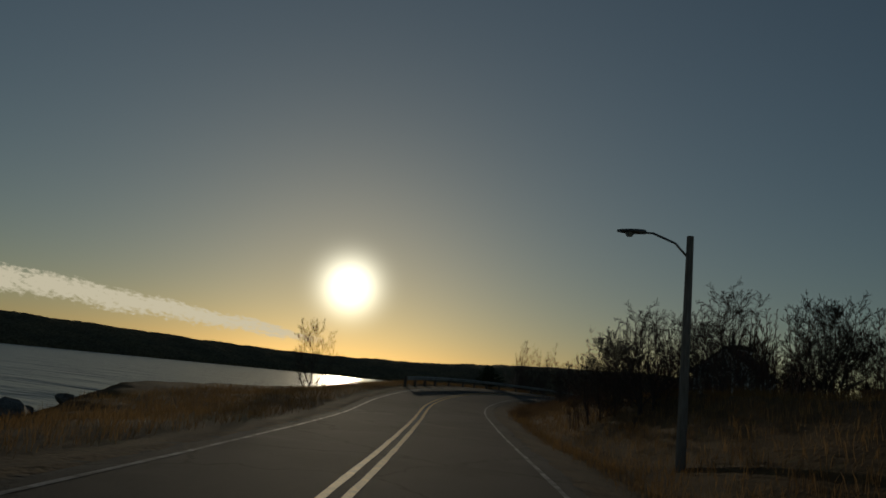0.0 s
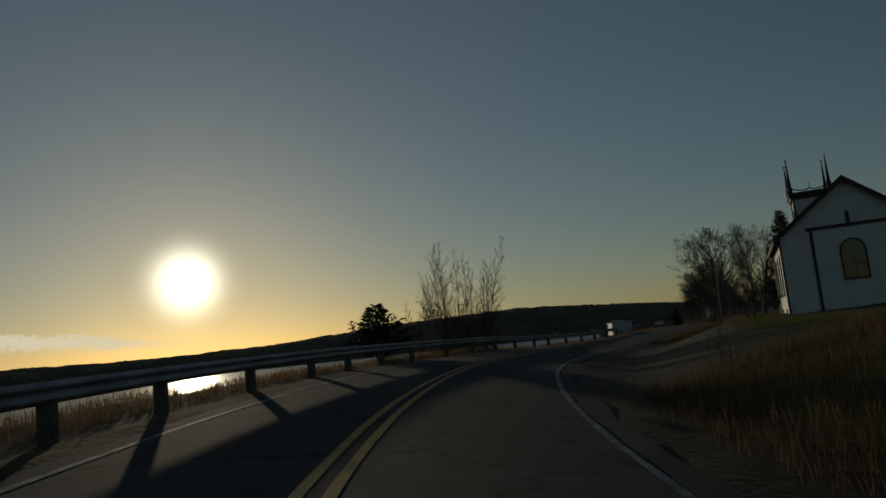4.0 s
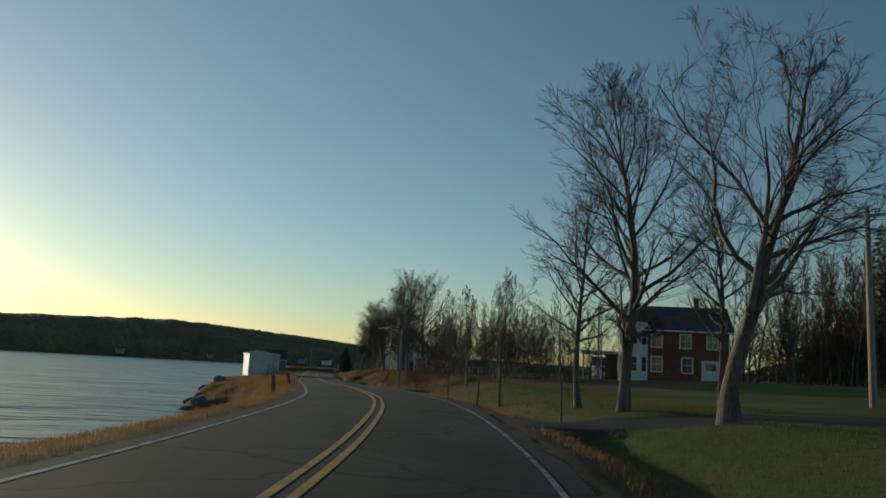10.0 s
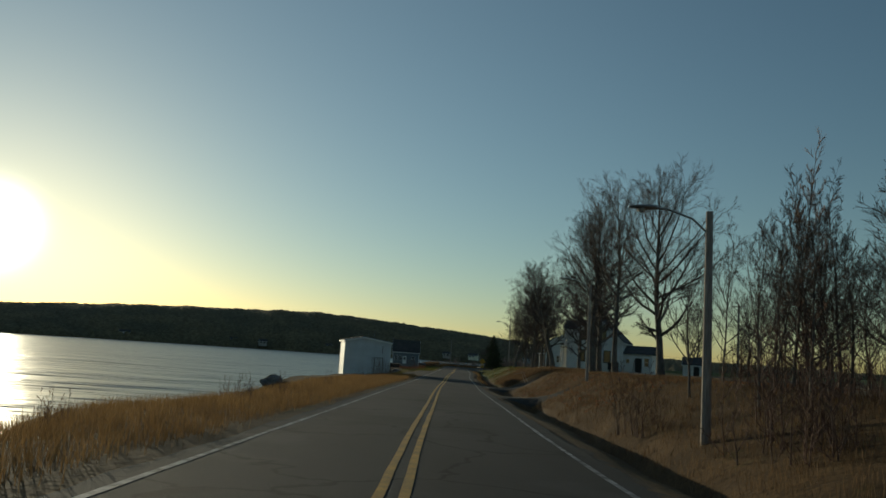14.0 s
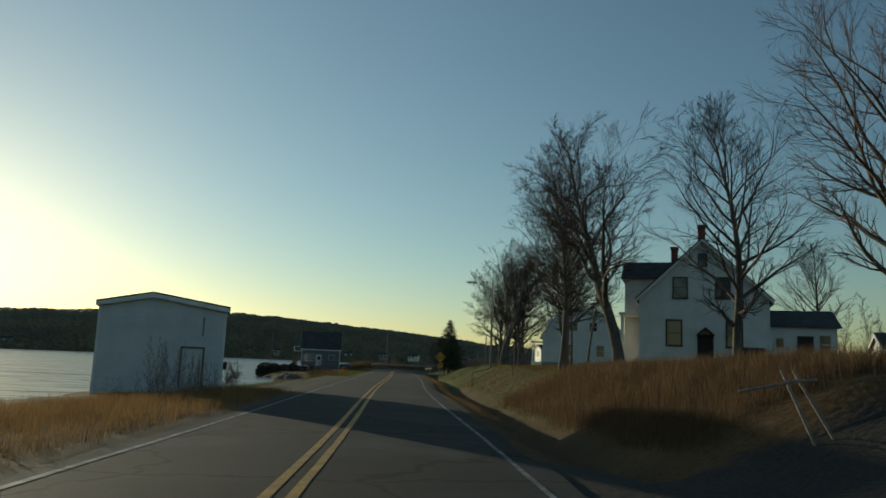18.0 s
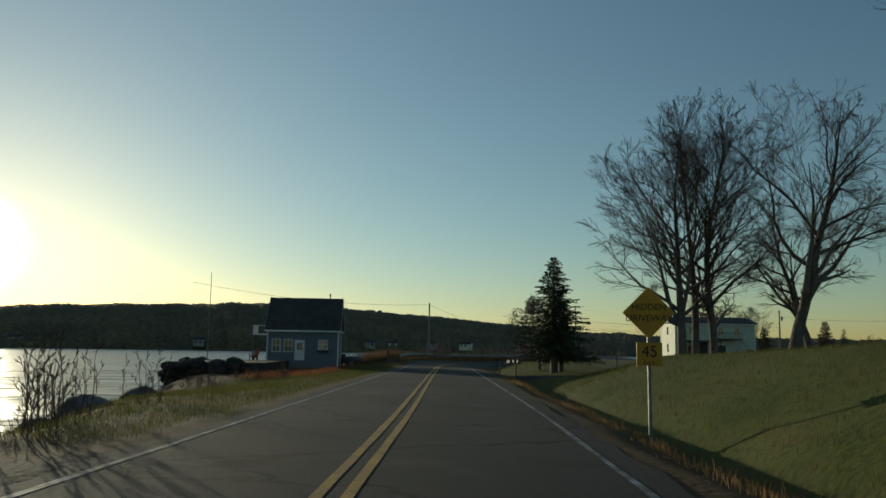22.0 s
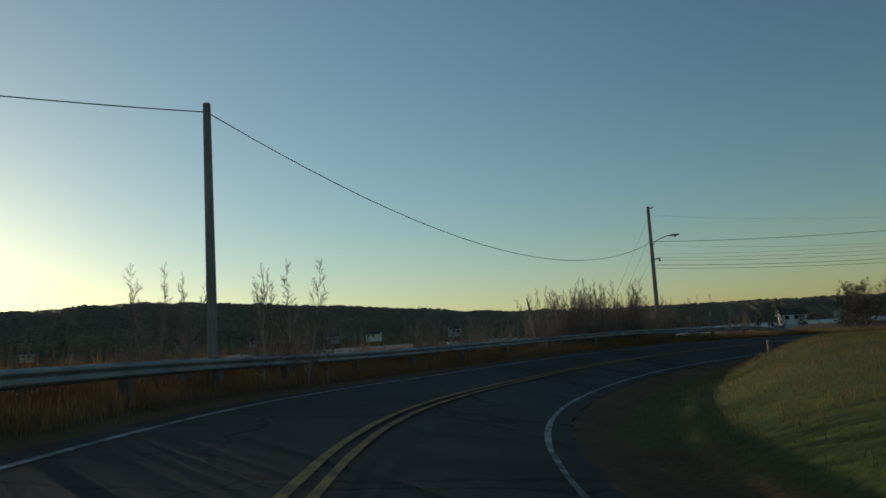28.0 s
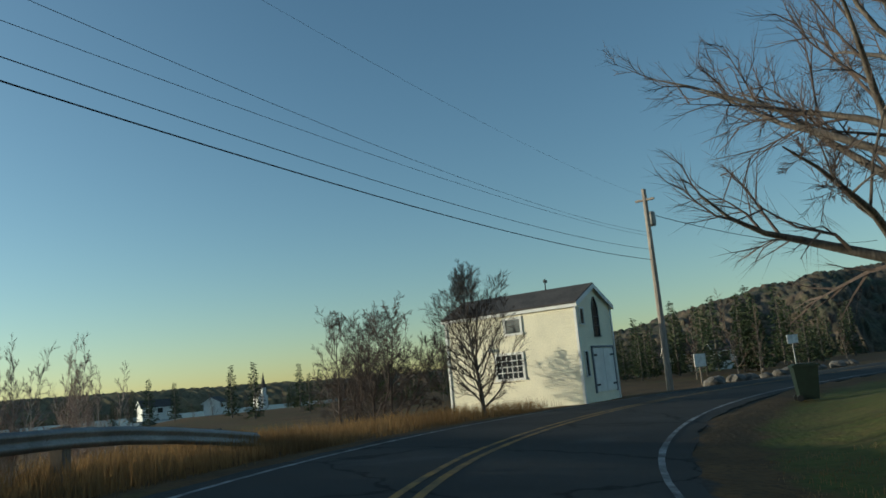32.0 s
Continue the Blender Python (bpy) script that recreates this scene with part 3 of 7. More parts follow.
road = tagged(ribbon("road", -3.35, 3.5, 0.0, "asphalt", thick=0.14, wear=0.09), "worn grey two-lane asphalt road following the shore", "road", kind="structure")
for k in (-0.20, 0.08):
    ribbon("centre_line", k, k + 0.12, 0.006, "yellow_paint", -4, 27, parent=road, wear=0.008)["label"] = "yellow double centre line"
    ribbon("centre_line", k, k + 0.12, 0.006, "yellow_faded", 27, 37, parent=road, wear=0.012, shift=.25)["label"] = "worn and faded double centre line"
ribbon("edge_line", -2.95, -2.84, 0.006, "white_paint", parent=road, wear=0.012)["label"] = "worn white edge line"
ribbon("edge_line", 2.99, 3.09, 0.006, "white_paint", parent=road, wear=0.015)["label"] = "worn white edge line"

sheet = Shape()
sheet.v, sheet.f = [(-3000, -3000, WATER), (3000, -3000, WATER), (3000, 3000, WATER), (-3000, 3000, WATER)], [(0, 1, 2, 3)]
tagged(new("water", sheet.mesh("water", "water")), "wind-rippled grey-blue tidal water reflecting the low sun", "water", kind="structure")


# ================= far shore =================
def build_hills(name, centre, table, near, deep, seed, label, az0, az1, step=0.25, rough=1.0, mat="forest", many=0):
    """A wooded ridge round part of the horizon: table of azimuth (left of +y) and height."""
    rng = random.Random(seed)
    az = np.arange(az0, az1 + step, step)
    t = np.array(table)
    top = np.interp(az, t[:, 0], t[:, 1])
    rows = [(0.0, -1.0), (0.02, 2.5), (0.10, None), (0.30, None), (0.55, None), (0.8, None), (1.0, None), (1.35, None)]
    if many:
        rows = rows[:2] + [(.06 + .94 * k / many, None) for k in range(many + 1)] + rows[-1:]
    sh = Shape()
    for i, a in enumerate(az):
        r0 = near + 9 * math.sin(a * .21 + seed) + 5 * math.sin(a * .9)
        for k, (u, h) in enumerate(rows):
            if h is None:
                h = top[i] * (math.sin(min(u, 1) * math.pi / 2) ** 0.75 if u <= 1 else 0.75)
                h += (rng.uniform(-1.0, 1.3) + 2.2 * noise.noise(Vector((a * .55, u * 4, seed))) * u) * rough
            r = r0 + u * deep + rng.uniform(-3, 3) * rough
            sh.v.append((centre[0] - math.sin(radians(a)) * r, centre[1] + math.cos(radians(a)) * r, WATER + h))
    n = len(rows)
    for i in range(len(az) - 1):
        for k in range(n - 1):
            sh.f.append((i * n + k, i * n + k + 1, (i + 1) * n + k + 1, (i + 1) * n + k))
    me = sh.mesh(name, mat, True)
    return tagged(new(name, me), label, "hills", kind="structure")


build_hills("backdrop", (5, 100), [(-50, 12), (-40, 13), (-30, 15), (-20, 16), (-12, 20), (-6, 27), (0, 33.5), (8, 39), (12, 40), (16, 38), (20, 37), (24, 35.2), (28, 31.5), (34, 26), (42, 22), (50, 22), (60, 24), (80, 30), (110, 30)], 500, 200, 3,
            "dark wooded hills along the far shore of the bay", -50, 110, 0.12, .85, "forest", 16)
SLOPE = [(-135, 34), (-100, 34), (-85, 31), (-76, 26), (-70, 20.5), (-64, 14), (-58, 9), (-52, 7), (-44, 6)]
build_hills("backdrop", (40, 215), SLOPE, 190, 120, 8,
            "wooded hillside of pines and bare trees behind the junction", -135, -44, 0.2, .75, "pine_wood", 30)


def build_cloud():
    """A flat streaky band of thin cloud, ragged towards its upper and lower edge."""
    m = bpy.data.materials.new("cloud")
    m.use_nodes = True
    nt = m.node_tree
    nodes, links = nt.nodes, nt.links
    nodes.remove(nodes["Principled BSDF"])
    uv, mp, n, fine, mid = (nodes.new(k) for k in ("ShaderNodeUVMap", "ShaderNodeMapping", "ShaderNodeTexNoise", "ShaderNodeTexNoise", "ShaderNodeSeparateXYZ"))
    e, tr, mix = (nodes.new(k) for k in ("ShaderNodeEmission", "ShaderNodeBsdfTransparent", "ShaderNodeMixShader"))
    mp.inputs["Scale"].default_value = (34, 3.2, 1)
    n.inputs["Scale"].default_value, n.inputs["Detail"].default_value, n.inputs["Distortion"].default_value = .42, 6.0, .5
    fine.inputs["Scale"].default_value, fine.inputs["Detail"].default_value = 2.6, 6.0
    links.new(uv.outputs[0], mp.inputs[0])
    links.new(uv.outputs[0], mid.inputs[0])
    for k in (n, fine):
        links.new(mp.outputs[0], k.inputs["Vector"])

    def calc(kind, a, b):
        q = nodes.new("ShaderNodeMath")
        q.operation = kind
        for i, v in enumerate((a, b)):
            if isinstance(v, (int, float)):
                q.inputs[i].default_value = v
            else:
                links.new(v, q.inputs[i])
        return q.outputs[0]

    v, u = mid.outputs["Y"], mid.outputs["X"]
    body = calc("MULTIPLY", calc("MULTIPLY", calc("POWER", v, 1.3), calc("SUBTRACT", 1.0, v)), 4.6)     # thickest above the middle
    ends = calc("MINIMUM", calc("MULTIPLY", u, 10.0), 1.0)
    cover = calc("ADD", calc("MULTIPLY", n.outputs[0], 1.5), calc("MULTIPLY", fine.outputs[0], 2.2))
    cover = calc("SUBTRACT", calc("ADD", cover, body), 2.05)
    thick = calc("MINIMUM", calc("MAXIMUM", calc("MULTIPLY", cover, 1.5), 0.0), .85)
    links.new(calc("MULTIPLY", thick, ends), mix.inputs["Fac"])
    # sunlight on the cloud is painted as a warm glow of its own
    e.inputs["Color"].default_value, e.inputs["Strength"].default_value = (1.0, .86, .62, 1), 2.6
    links.new(tr.outputs[0], mix.inputs[1])
    links.new(e.outputs[0], mix.inputs[2])
    links.new(mix.outputs[0], nodes["Material Output"].inputs["Surface"])
    M["cloud"] = m
    sh = Shape()
    for k in range(41):
        a = 31 + k
        low, high = 1.7 + .050 * (a - 31), 2.35 + .155 * (a - 31) - .0017 * (a - 31) ** 2
        for el in (low, high + .12 * math.sin(a * .9)):
            sh.v.append((-1 - math.sin(radians(a)) * 2600, -202 + math.cos(radians(a)) * 2600, 2600 * math.tan(radians(el))))
    sh.f = [(2 * k, 2 * k + 1, 2 * k + 3, 2 * k + 2) for k in range(40)]
    me = sh.mesh("backdrop", "cloud")
    layer = me.uv_layers.new(name="UVMap")
    for loop in me.loops:
        layer.data[loop.index].uv = (loop.vertex_index // 2 / 40, loop.vertex_index % 2)
    tagged(new("backdrop", me), "thin cloud band low over the far shore, its sunlight painted as glow", "cloud", kind="structure")


build_cloud()


# ================= trees =================
def branch_path(rng, p, d, length, wander, lift, n):
    pts, q = [p.copy()], p.copy()
    for _ in range(n):
        d = (d + Vector((rng.gauss(0, wander), rng.gauss(0, wander), rng.gauss(0, wander) + lift))).normalized()
        q = q + d * (length / n)
        pts.append(q.copy())
    return pts, d


def side_way(rng, d, angle, turn):
    s = d.cross(Vector((0, 0, 1)))
    s = s.normalized() if s.length > 1e-3 else Vector((1, 0, 0))
    u = s.cross(d).normalized()
    return (d * math.cos(angle) + (s * math.cos(turn) + u * math.sin(turn)) * math.sin(angle)).normalized()


def spike(sh, p, e, r):
    """A fine twig: a three-sided point."""
    d = e - p
    s = d.cross(Vector((0.31, 0.87, 0.2))).normalized() * r
    u = d.cross(s).normalized() * r
    n = len(sh.v)
    sh.v += [tuple(p + s), tuple(p - s * .5 + u * .87), tuple(p - s * .5 - u * .87), tuple(e)]
    sh.f += [(n, n + 1, n + 3), (n + 1, n + 2, n + 3)]


def grow_tree(seed, height, bole, girth, limbs, kids, spread, lift=0.10, wander=0.10, stems=1, twig_r=0.007, lean=0.0, dome=0.0, clump=.35, fork=0):
    """A bare broadleaf tree: stem and limbs in one mesh, branches and twigs in another."""
    rng = random.Random(seed)
    wood, fine = Shape(), Shape()

    def shoot(p, d, length, r, level):
        if level >= len(kids):
            spike(fine, p, p + (d + Vector((0, 0, lift))).normalized() * length, twig_r)
            return
        n = 3 if level < 2 else 2
        pts, _ = branch_path(rng, p, d, length, wander * 1.2, lift * .7, n)
        fine.tube(pts, [max(twig_r, r * (1 - 0.8 * k / n)) for k in range(n + 1)], 3, False)
        for k in range(kids[level]):
            f = (k + rng.uniform(.2, 1)) / kids[level] * 0.86 + 0.14
            q, dd = along(pts, f)
            shoot(q, side_way(rng, dd, rng.uniform(.35, .75), rng.uniform(0, 6.283)), length * (rng.uniform(.42, .68) if level + 1 < len(kids) else rng.uniform(.6, 1.05)) * (1.12 - .5 * f), max(twig_r, r * .5), level + 1)

    def along(pts, f):
        n = len(pts) - 1
        k = min(int(f * n), n - 1)
        return pts[k].lerp(pts[k + 1], f * n - k), (pts[k + 1] - pts[k]).normalized()

    def reach(q, way):
        # distance along a limb to the rounded outline of the crown
        c = Vector((0, 0, height * (bole + 1.02) * .5))
        k = Vector((1 / (height * spread * .8), 1 / (height * spread * .8), 2 / (height * (1.05 - bole))))
        o, w = q - c, way.normalized()
        o, w = Vector((o.x * k.x, o.y * k.y, o.z * k.z)), Vector((w.x * k.x, w.y * k.y, w.z * k.z))
        a, b, e = w.dot(w), o.dot(w), o.dot(o) - 1
        s = b * b - a * e
        return max((-b + math.sqrt(s)) / a, height * .1) if s > 0 else height * .1

    def bough(q, way, ln, r0):
        m = 6
        if girth > .12:
            ln = min(reach(q, way) * rng.uniform(.72, .95), height * .5)
        lp, _ = branch_path(rng, q, way, ln, wander, lift, m)
        wood.tube(lp, [max(twig_r, r0 * (1 - .86 * i / m)) for i in range(m + 1)], 5 if girth > .12 else 4, False)
        for c in range(kids[0]):
            g = (c + rng.uniform(.1, 1)) / kids[0] * .9 + .1
            qq, d2 = along(lp, g)
            shoot(qq, side_way(rng, d2, rng.uniform(.35, .8), rng.uniform(0, 6.283)), ln * rng.uniform(.30, .5) * (1.2 - .6 * g), max(twig_r, r0 * .42 * (1.1 - .7 * g)), 1)

    for st in range(stems):
        base = Vector((0, 0, -0.25)) if stems == 1 else Vector((rng.uniform(-.5, .5) * stems * clump, rng.uniform(-.5, .5) * stems * clump, -0.25))
        h = height * (1 if stems == 1 else rng.uniform(.68, 1.0))
        d0 = Vector((rng.gauss(0, .03 + lean) + (base.x * .09 if stems > 1 else 0), rng.gauss(0, .03 + lean) + (base.y * .09 if stems > 1 else 0), 1)).normalized()
        n = 10
        pts, _ = branch_path(rng, base, d0, h * 0.9, wander * .45, .03, n)
        wood.tube(pts, [girth * (1.4 if k == 0 else (1 - 0.9 * k / n)) for k in range(n + 1)], 8 if girth > .12 else 5, False)
        for k in range(limbs):
            g = (k + rng.uniform(0, .9)) / limbs
            f = bole + (1 - bole) * g * .97
            q, dd = along(pts, f)
            way = side_way(rng, dd, rng.uniform(.85, 1.15) * (1.22 - .85 * g) if girth > .12 else rng.uniform(.6, 1.0) * (1.15 - .5 * g), k * 2.4 + rng.uniform(-.5, .5))
            shape = (1.0 - .68 * g) if not dome else (1.0 - .55 * g * g)
            bough(q, way, h * spread * shape * rng.uniform(.75, 1.12), max(girth * (1 - .9 * f) * .6, twig_r * 2))
        bough(pts[-1], (pts[-1] - pts[-2]).normalized(), h * .14, girth * .12)
        for k in range(fork):
            q, dd = along(pts, bole * rng.uniform(.8, 1.2))
            way = side_way(rng, dd, rng.uniform(.35, .55), k * 6.283 / max(fork, 1) + rng.uniform(-.5, .5))
            lp, _ = branch_path(rng, q, way, h * .55, wander * .8, lift * 1.5, 8)
            wood.tube(lp, [max(twig_r, girth * .5 * (1 - .9 * c / 8)) for c in range(9)], 7, False)
            for c in range(7):
                g = .3 + .68 * (c + rng.random()) / 7
                qq, d2 = along(lp, g)
                bough(qq, side_way(rng, d2, rng.uniform(.5, .95), rng.uniform(0, 6.283)), h * spread * .62 * (1.2 - .7 * g), girth * .2 * (1.1 - g))
    return wood, fine


KINDS = {}


def tree_kind(key, bark, twig, crown_name, *args, **kw):
    w, f = grow_tree(*args, **kw)
    KINDS[key] = (w.mesh("trunk", bark, True), f.mesh(crown_name, twig))


tree_kind("maple_a", "bark", "twig", "crown", 11, 10.0, .22, .21, 18, (7, 6, 7), .56, lift=.07, wander=.13, dome=1, fork=2, twig_r=.0048)
tree_kind("maple_b", "bark", "twig", "crown", 12, 13.0, .20, .24, 30, (7, 6, 6), .44, lift=.07, wander=.12, dome=1, twig_r=.005)
tree_kind("maple_c", "bark", "twig", "crown", 19, 14.0, .26, .22, 26, (7, 5, 6), .36, lift=.09, wander=.12, dome=1, twig_r=.005)
tree_kind("old_d", "bark", "twig", "crown", 25, 12.0, .30, .31, 16, (7, 6, 7), .52, wander=.20, lift=.05, dome=1, fork=2, twig_r=.005)
tree_kind("spreading", "bark", "twig", "crown", 27, 11.0, .16, .30, 22, (7, 6, 7), .70, wander=.17, lift=-.02, dome=1, fork=3, twig_r=.005)
tree_kind("slim_e", "bark", "twig", "crown", 31, 10.0, .18, .085, 20, (5, 5, 4), .32, lift=.12, twig_r=.006)
tree_kind("slim_f", "bark", "twig", "crown", 37, 10.0, .26, .075, 18, (5, 5, 4), .28, lift=.13, twig_r=.006)
tree_kind("wood_tree", "bark", "twig_red", "crown", 39, 11.0, .10, .09, 24, (5, 6), .26, lift=.11, twig_r=.012)
tree_kind("sapling", "bark", "twig", "crown", 41, 4.6, .30, .045, 10, (4, 4), .34, lift=.12, twig_r=.006)
tree_kind("young", "bark", "twig", "crown", 43, 7.6, .16, .09, 16, (6, 5, 4), .46, lift=.14, twig_r=.006, dome=1)
tree_kind("domed", "bark", "twig", "crown", 45, 7.2, .08, .121, 34, (7, 6, 6), .62, lift=.13, twig_r=.007, dome=1)
tree_kind("birch_clump", "twig", "twig", "crown", 47, 8.6, .06, .05, 20, (6, 4), .30, lift=.10, wander=.06, stems=13, twig_r=.0055, clump=.36)
tree_kind("birch_small", "birch", "twig_pale", "crown", 53, 4.6, .08, .026, 16, (7, 6), .28, lift=.12, wander=.09, stems=7, twig_r=.004, clump=.36)
tree_kind("shrub", "twig_red", "twig_red", "crown", 59, 2.4, .06, .02, 6, (3, 4), .34, lift=.1, stems=6, twig_r=.006, clump=.25)
tree_kind("bush", "twig", "twig", "crown", 61, 5.2, .06, .06, 15, (5, 5, 5), .52, lift=.05, stems=4, wander=.2, twig_r=.006, dome=1)

TREE_WORDS = {"maple_a": "broad bare maple with a grey trunk and fine twigs", "maple_b": "tall bare maple with a grey furrowed trunk", "maple_c": "tall narrow bare tree with a grey trunk",
              "old_d": "old bare roadside tree with heavy crooked limbs", "slim_e": "slim bare woodland tree", "slim_f": "thin straight bare woodland tree", "sapling": "thin young bare tree on the lawn",
              "young": "young bare tree with upswept branches", "birch_clump": "clump of pale bare birches behind the guard rail", "birch_small": "low clump of pale bare birch stems",
              "wood_tree": "slender reddish bare tree in the woods", "spreading": "large spreading bare maple with long low limbs", "domed": "low round-crowned bare tree with dense twigs", "shrub": "low tangled reddish bare shrub", "bush": "wide twiggy bare tree with many stems"}


def plant(kind, x, y, scale=1.0, turn=0.0, name="tree", group="", label="", dz=0.0, wide=1.0, tilt=0.0):
    top = empty(name, Matrix.LocRotScale((x, y, ground_at(x, y) + dz), Euler((radians(tilt), 0, radians(turn))), (scale * wide, scale * wide, scale)), label or TREE_WORDS[kind], "shrub" if name == "shrub" else "tree", group)
    trunk, crown = KINDS[kind]
    part("trunk", trunk, None, top)
    part("crown", crown, None, top)
    return top


def grove(name, spots, label):
    """Many plants too far or too tangled to pick apart, joined into one."""
    cos, loops, starts, mats, slots = [], [], [], [], []
    nv = nl = 0
    for kind, x, y, scale, turn in spots:
        m = np.array(Matrix.LocRotScale((x, y, ground_at(x, y)), Euler((0, 0, radians(turn))), (scale, scale, scale)))
        for me in KINDS[kind]:
            if me.name not in CACHE:
                v, l, s = np.empty(len(me.vertices) * 3), np.empty(len(me.loops), int), np.empty(len(me.polygons), int)
                me.vertices.foreach_get("co", v)
                me.loops.foreach_get("vertex_index", l)
                me.polygons.foreach_get("loop_start", s)
                CACHE[me.name] = (v.reshape(-1, 3), l, s)
            v, l, s = CACHE[me.name]
            if me.materials[0] not in slots:
                slots.append(me.materials[0])
            cos.append(v @ m[:3, :3].T + m[:3, 3])
            loops.append(l + nv)
            starts.append(s + nl)
            mats.append(np.full(len(s), slots.index(me.materials[0])))
            nv, nl = nv + len(v), nl + len(l)
    out = bpy.data.meshes.new(name)
    out.vertices.add(nv)
    out.loops.add(nl)
    out.polygons.add(sum(len(s) for s in starts))
    out.vertices.foreach_set("co", np.concatenate(cos).ravel())
    out.loops.foreach_set("vertex_index", np.concatenate(loops))
    out.polygons.foreach_set("loop_start", np.concatenate(starts))
    for mt in slots:
        out.materials.append(mt)
    out.polygons.foreach_set("material_index", np.concatenate(mats))
    out.update(calc_edges=True)
    out.validate()
    tagged(new(name, out), label, "trees", kind="stuff")


CACHE = {}


def conifer_mesh(seed, height, width, boughs, drooping, spray, up=0.0, low=.06, gaps=.0):
    rng = random.Random(seed)
    wood, green = Shape(), Shape()
    wood.tube([(0, 0, -.2), (0.02 * height * rng.uniform(-.3, .3), 0, height * .5), (0, 0, height)], [width * .05, width * .032, .01], 6, False)
    for w in range(boughs):
        f = ((w + rng.random()) / boughs) ** 1.15
        z = height * (low + (1 - low) * f)
        a = w * 2.4 + rng.uniform(-.5, .5)
        ln = width * .5 * (1 - f) ** .8 * rng.uniform(.55, 1.18) + .10
        if rng.random() < gaps:
            ln *= .45
        out, side = Vector((math.cos(a), math.sin(a), 0)), Vector((-math.sin(a), math.cos(a), 0))
        root = Vector((0, 0, z))
        mid = out * ln * .55 + Vector((0, 0, z - drooping * ln * .5 + up * ln * .4))
        tip = out * ln + Vector((0, 0, z - drooping * ln * .75 + up * ln))
        wood.tube([root, mid, tip], [.022, .012, .004], 3, False)
        count = max(4, int(ln / spray * 5.5))
        for c in range(count):
            g = .10 + .92 * (c + rng.random()) / count
            p = root.lerp(mid, g * 2) if g < .5 else mid.lerp(tip, g * 2 - 1)
            ang = rng.uniform(.2, 1.25) * rng.choice((-1, 1))
            dirv = (out * math.cos(ang) + side * math.sin(ang) + Vector((0, 0, rng.uniform(-.55, .3) + up * .5))).normalized()
            e = p + dirv * spray * rng.uniform(.5, 1.3)
            wv = dirv.cross(Vector((rng.uniform(-1, 1), rng.uniform(-1, 1), rng.uniform(-1, 1)))).normalized() * spray * rng.uniform(.10, .22)
            n = len(green.v)
            m = p.lerp(e, .45)
            green.v += [tuple(p), tuple(m - wv), tuple(e), tuple(m + wv)]
            green.f.append((n, n + 1, n + 2, n + 3))
    return wood.mesh("trunk", "bark", True), green


def conifer_kind(key, mat, *args, **kw):
    w, g = conifer_mesh(*args, **kw)
    KINDS[key] = (w, g.mesh("needles", mat))


conifer_kind("spruce", "needle", 71, 8.2, 5.4, 430, .26, .25, up=.06, low=.15, gaps=.30)
conifer_kind("cedar", "cedar", 73, 8.6, 4.0, 560, -.35, .26, up=.5, low=.03)
conifer_kind("pine", "needle", 79, 3.2, 4.4, 130, -.15, .36, up=.2)
conifer_kind("wood_conifer", "needle", 83, 12.0, 4.4, 120, .15, .62, gaps=.15)
conifer_kind("yard_cedar", "cedar", 87, 4.2, 1.7, 170, -.4, .24, up=.5)
TREE_WORDS.update({"spruce": "dark green spruce with a ragged pointed crown", "cedar": "dense dark cedar beside the church wall", "pine": "low bushy pine by the shore", "wood_conifer": "dark conifer at the edge of the woods",
                   "yard_cedar": "small clipped cedar in a yard"})


def on_road(s, d):
    """Plan place at a station and a distance to the right of the road's middle."""
    x, y, ax, ay = (float(np.interp(s, LINE[:, 0], c)) for c in (LINE[:, 1], LINE[:, 2], ACROSS[:, 0], ACROSS[:, 1]))
    return x + ax * d, y + ay * d


# --- first stretch: bare thicket on the right, single trees on the left
rng = random.Random(5)
for k, (x, y) in enumerate(((-0.62, -183.71), (1.92, -186.76), (4.9, -187.82), (7.35, -190.36), (9.83, -191.41), (12.79, -193.47), (15.76, -195.03), (18.72, -197.08), (21.69, -198.64), (3.51, -182.29), (7.96, -184.87), (13.4, -187.98), (18.84, -191.08), (-2.29, -176.68), (-0.36, -180.21))):
    plant("bush", x, y, rng.uniform(.66, .84) if k < 13 else rng.uniform(.56, .7), rng.uniform(0, 360), group="bare thicket on the bank", label="wide twiggy bare thorn tree on the grassy bank")
plant("bush", -7.3, -161.58, .62, 40, label="bare shrubby tree with seed clusters beside the road")
plant("bush", -3.74, -158.64, .52, 140, label="bare shrubby tree with seed clusters beside the road")
plant("young", -30.17, -160.04, 1.12, 20, label="bare tree forked low, alone on the shore grass")
plant("birch_clump", -23.61, -115.57, .95, 195, label="clump of slim bare birches behind the guard rail")
plant("birch_clump", -24.25, -111.94, .85, 330, label="smaller clump of slim bare birches behind the guard rail")
plant("birch_small", -24.31, -120.24, .8, 30)
plant("pine", -25.1, -127.6, .85, 0)
plant("cedar", 1.28, -95.23, 1.0, 30)
# --- lawn by the brick house
plant("maple_a", -3.96, -90.13, .9, 40, group="roadside maples", wide=1.05)
plant("old_d", 5.36, -63, .90, 200, group="roadside maples")
plant("maple_b", 5.22, -56.9, .95, 90, group="roadside maples")
plant("maple_c", 10.66, -54.4, .72, 10, group="roadside maples")
plant("maple_c", 5.08, -53.29, .66, 300, group="roadside maples")
for x, y, sc, tu in ((2.07, -59.14, 1.0, 20), (1.09, -47.82, 1.0, 120), (1.52, -51.03, .95, 250)):
    plant("sapling", x, y, sc, tu, group="saplings on the lawn")
plant("young", 4.3, -45.3, .86, 100, group="young lawn trees")
plant("young", 20.07, -22.58, .85, 190, group="young lawn trees")
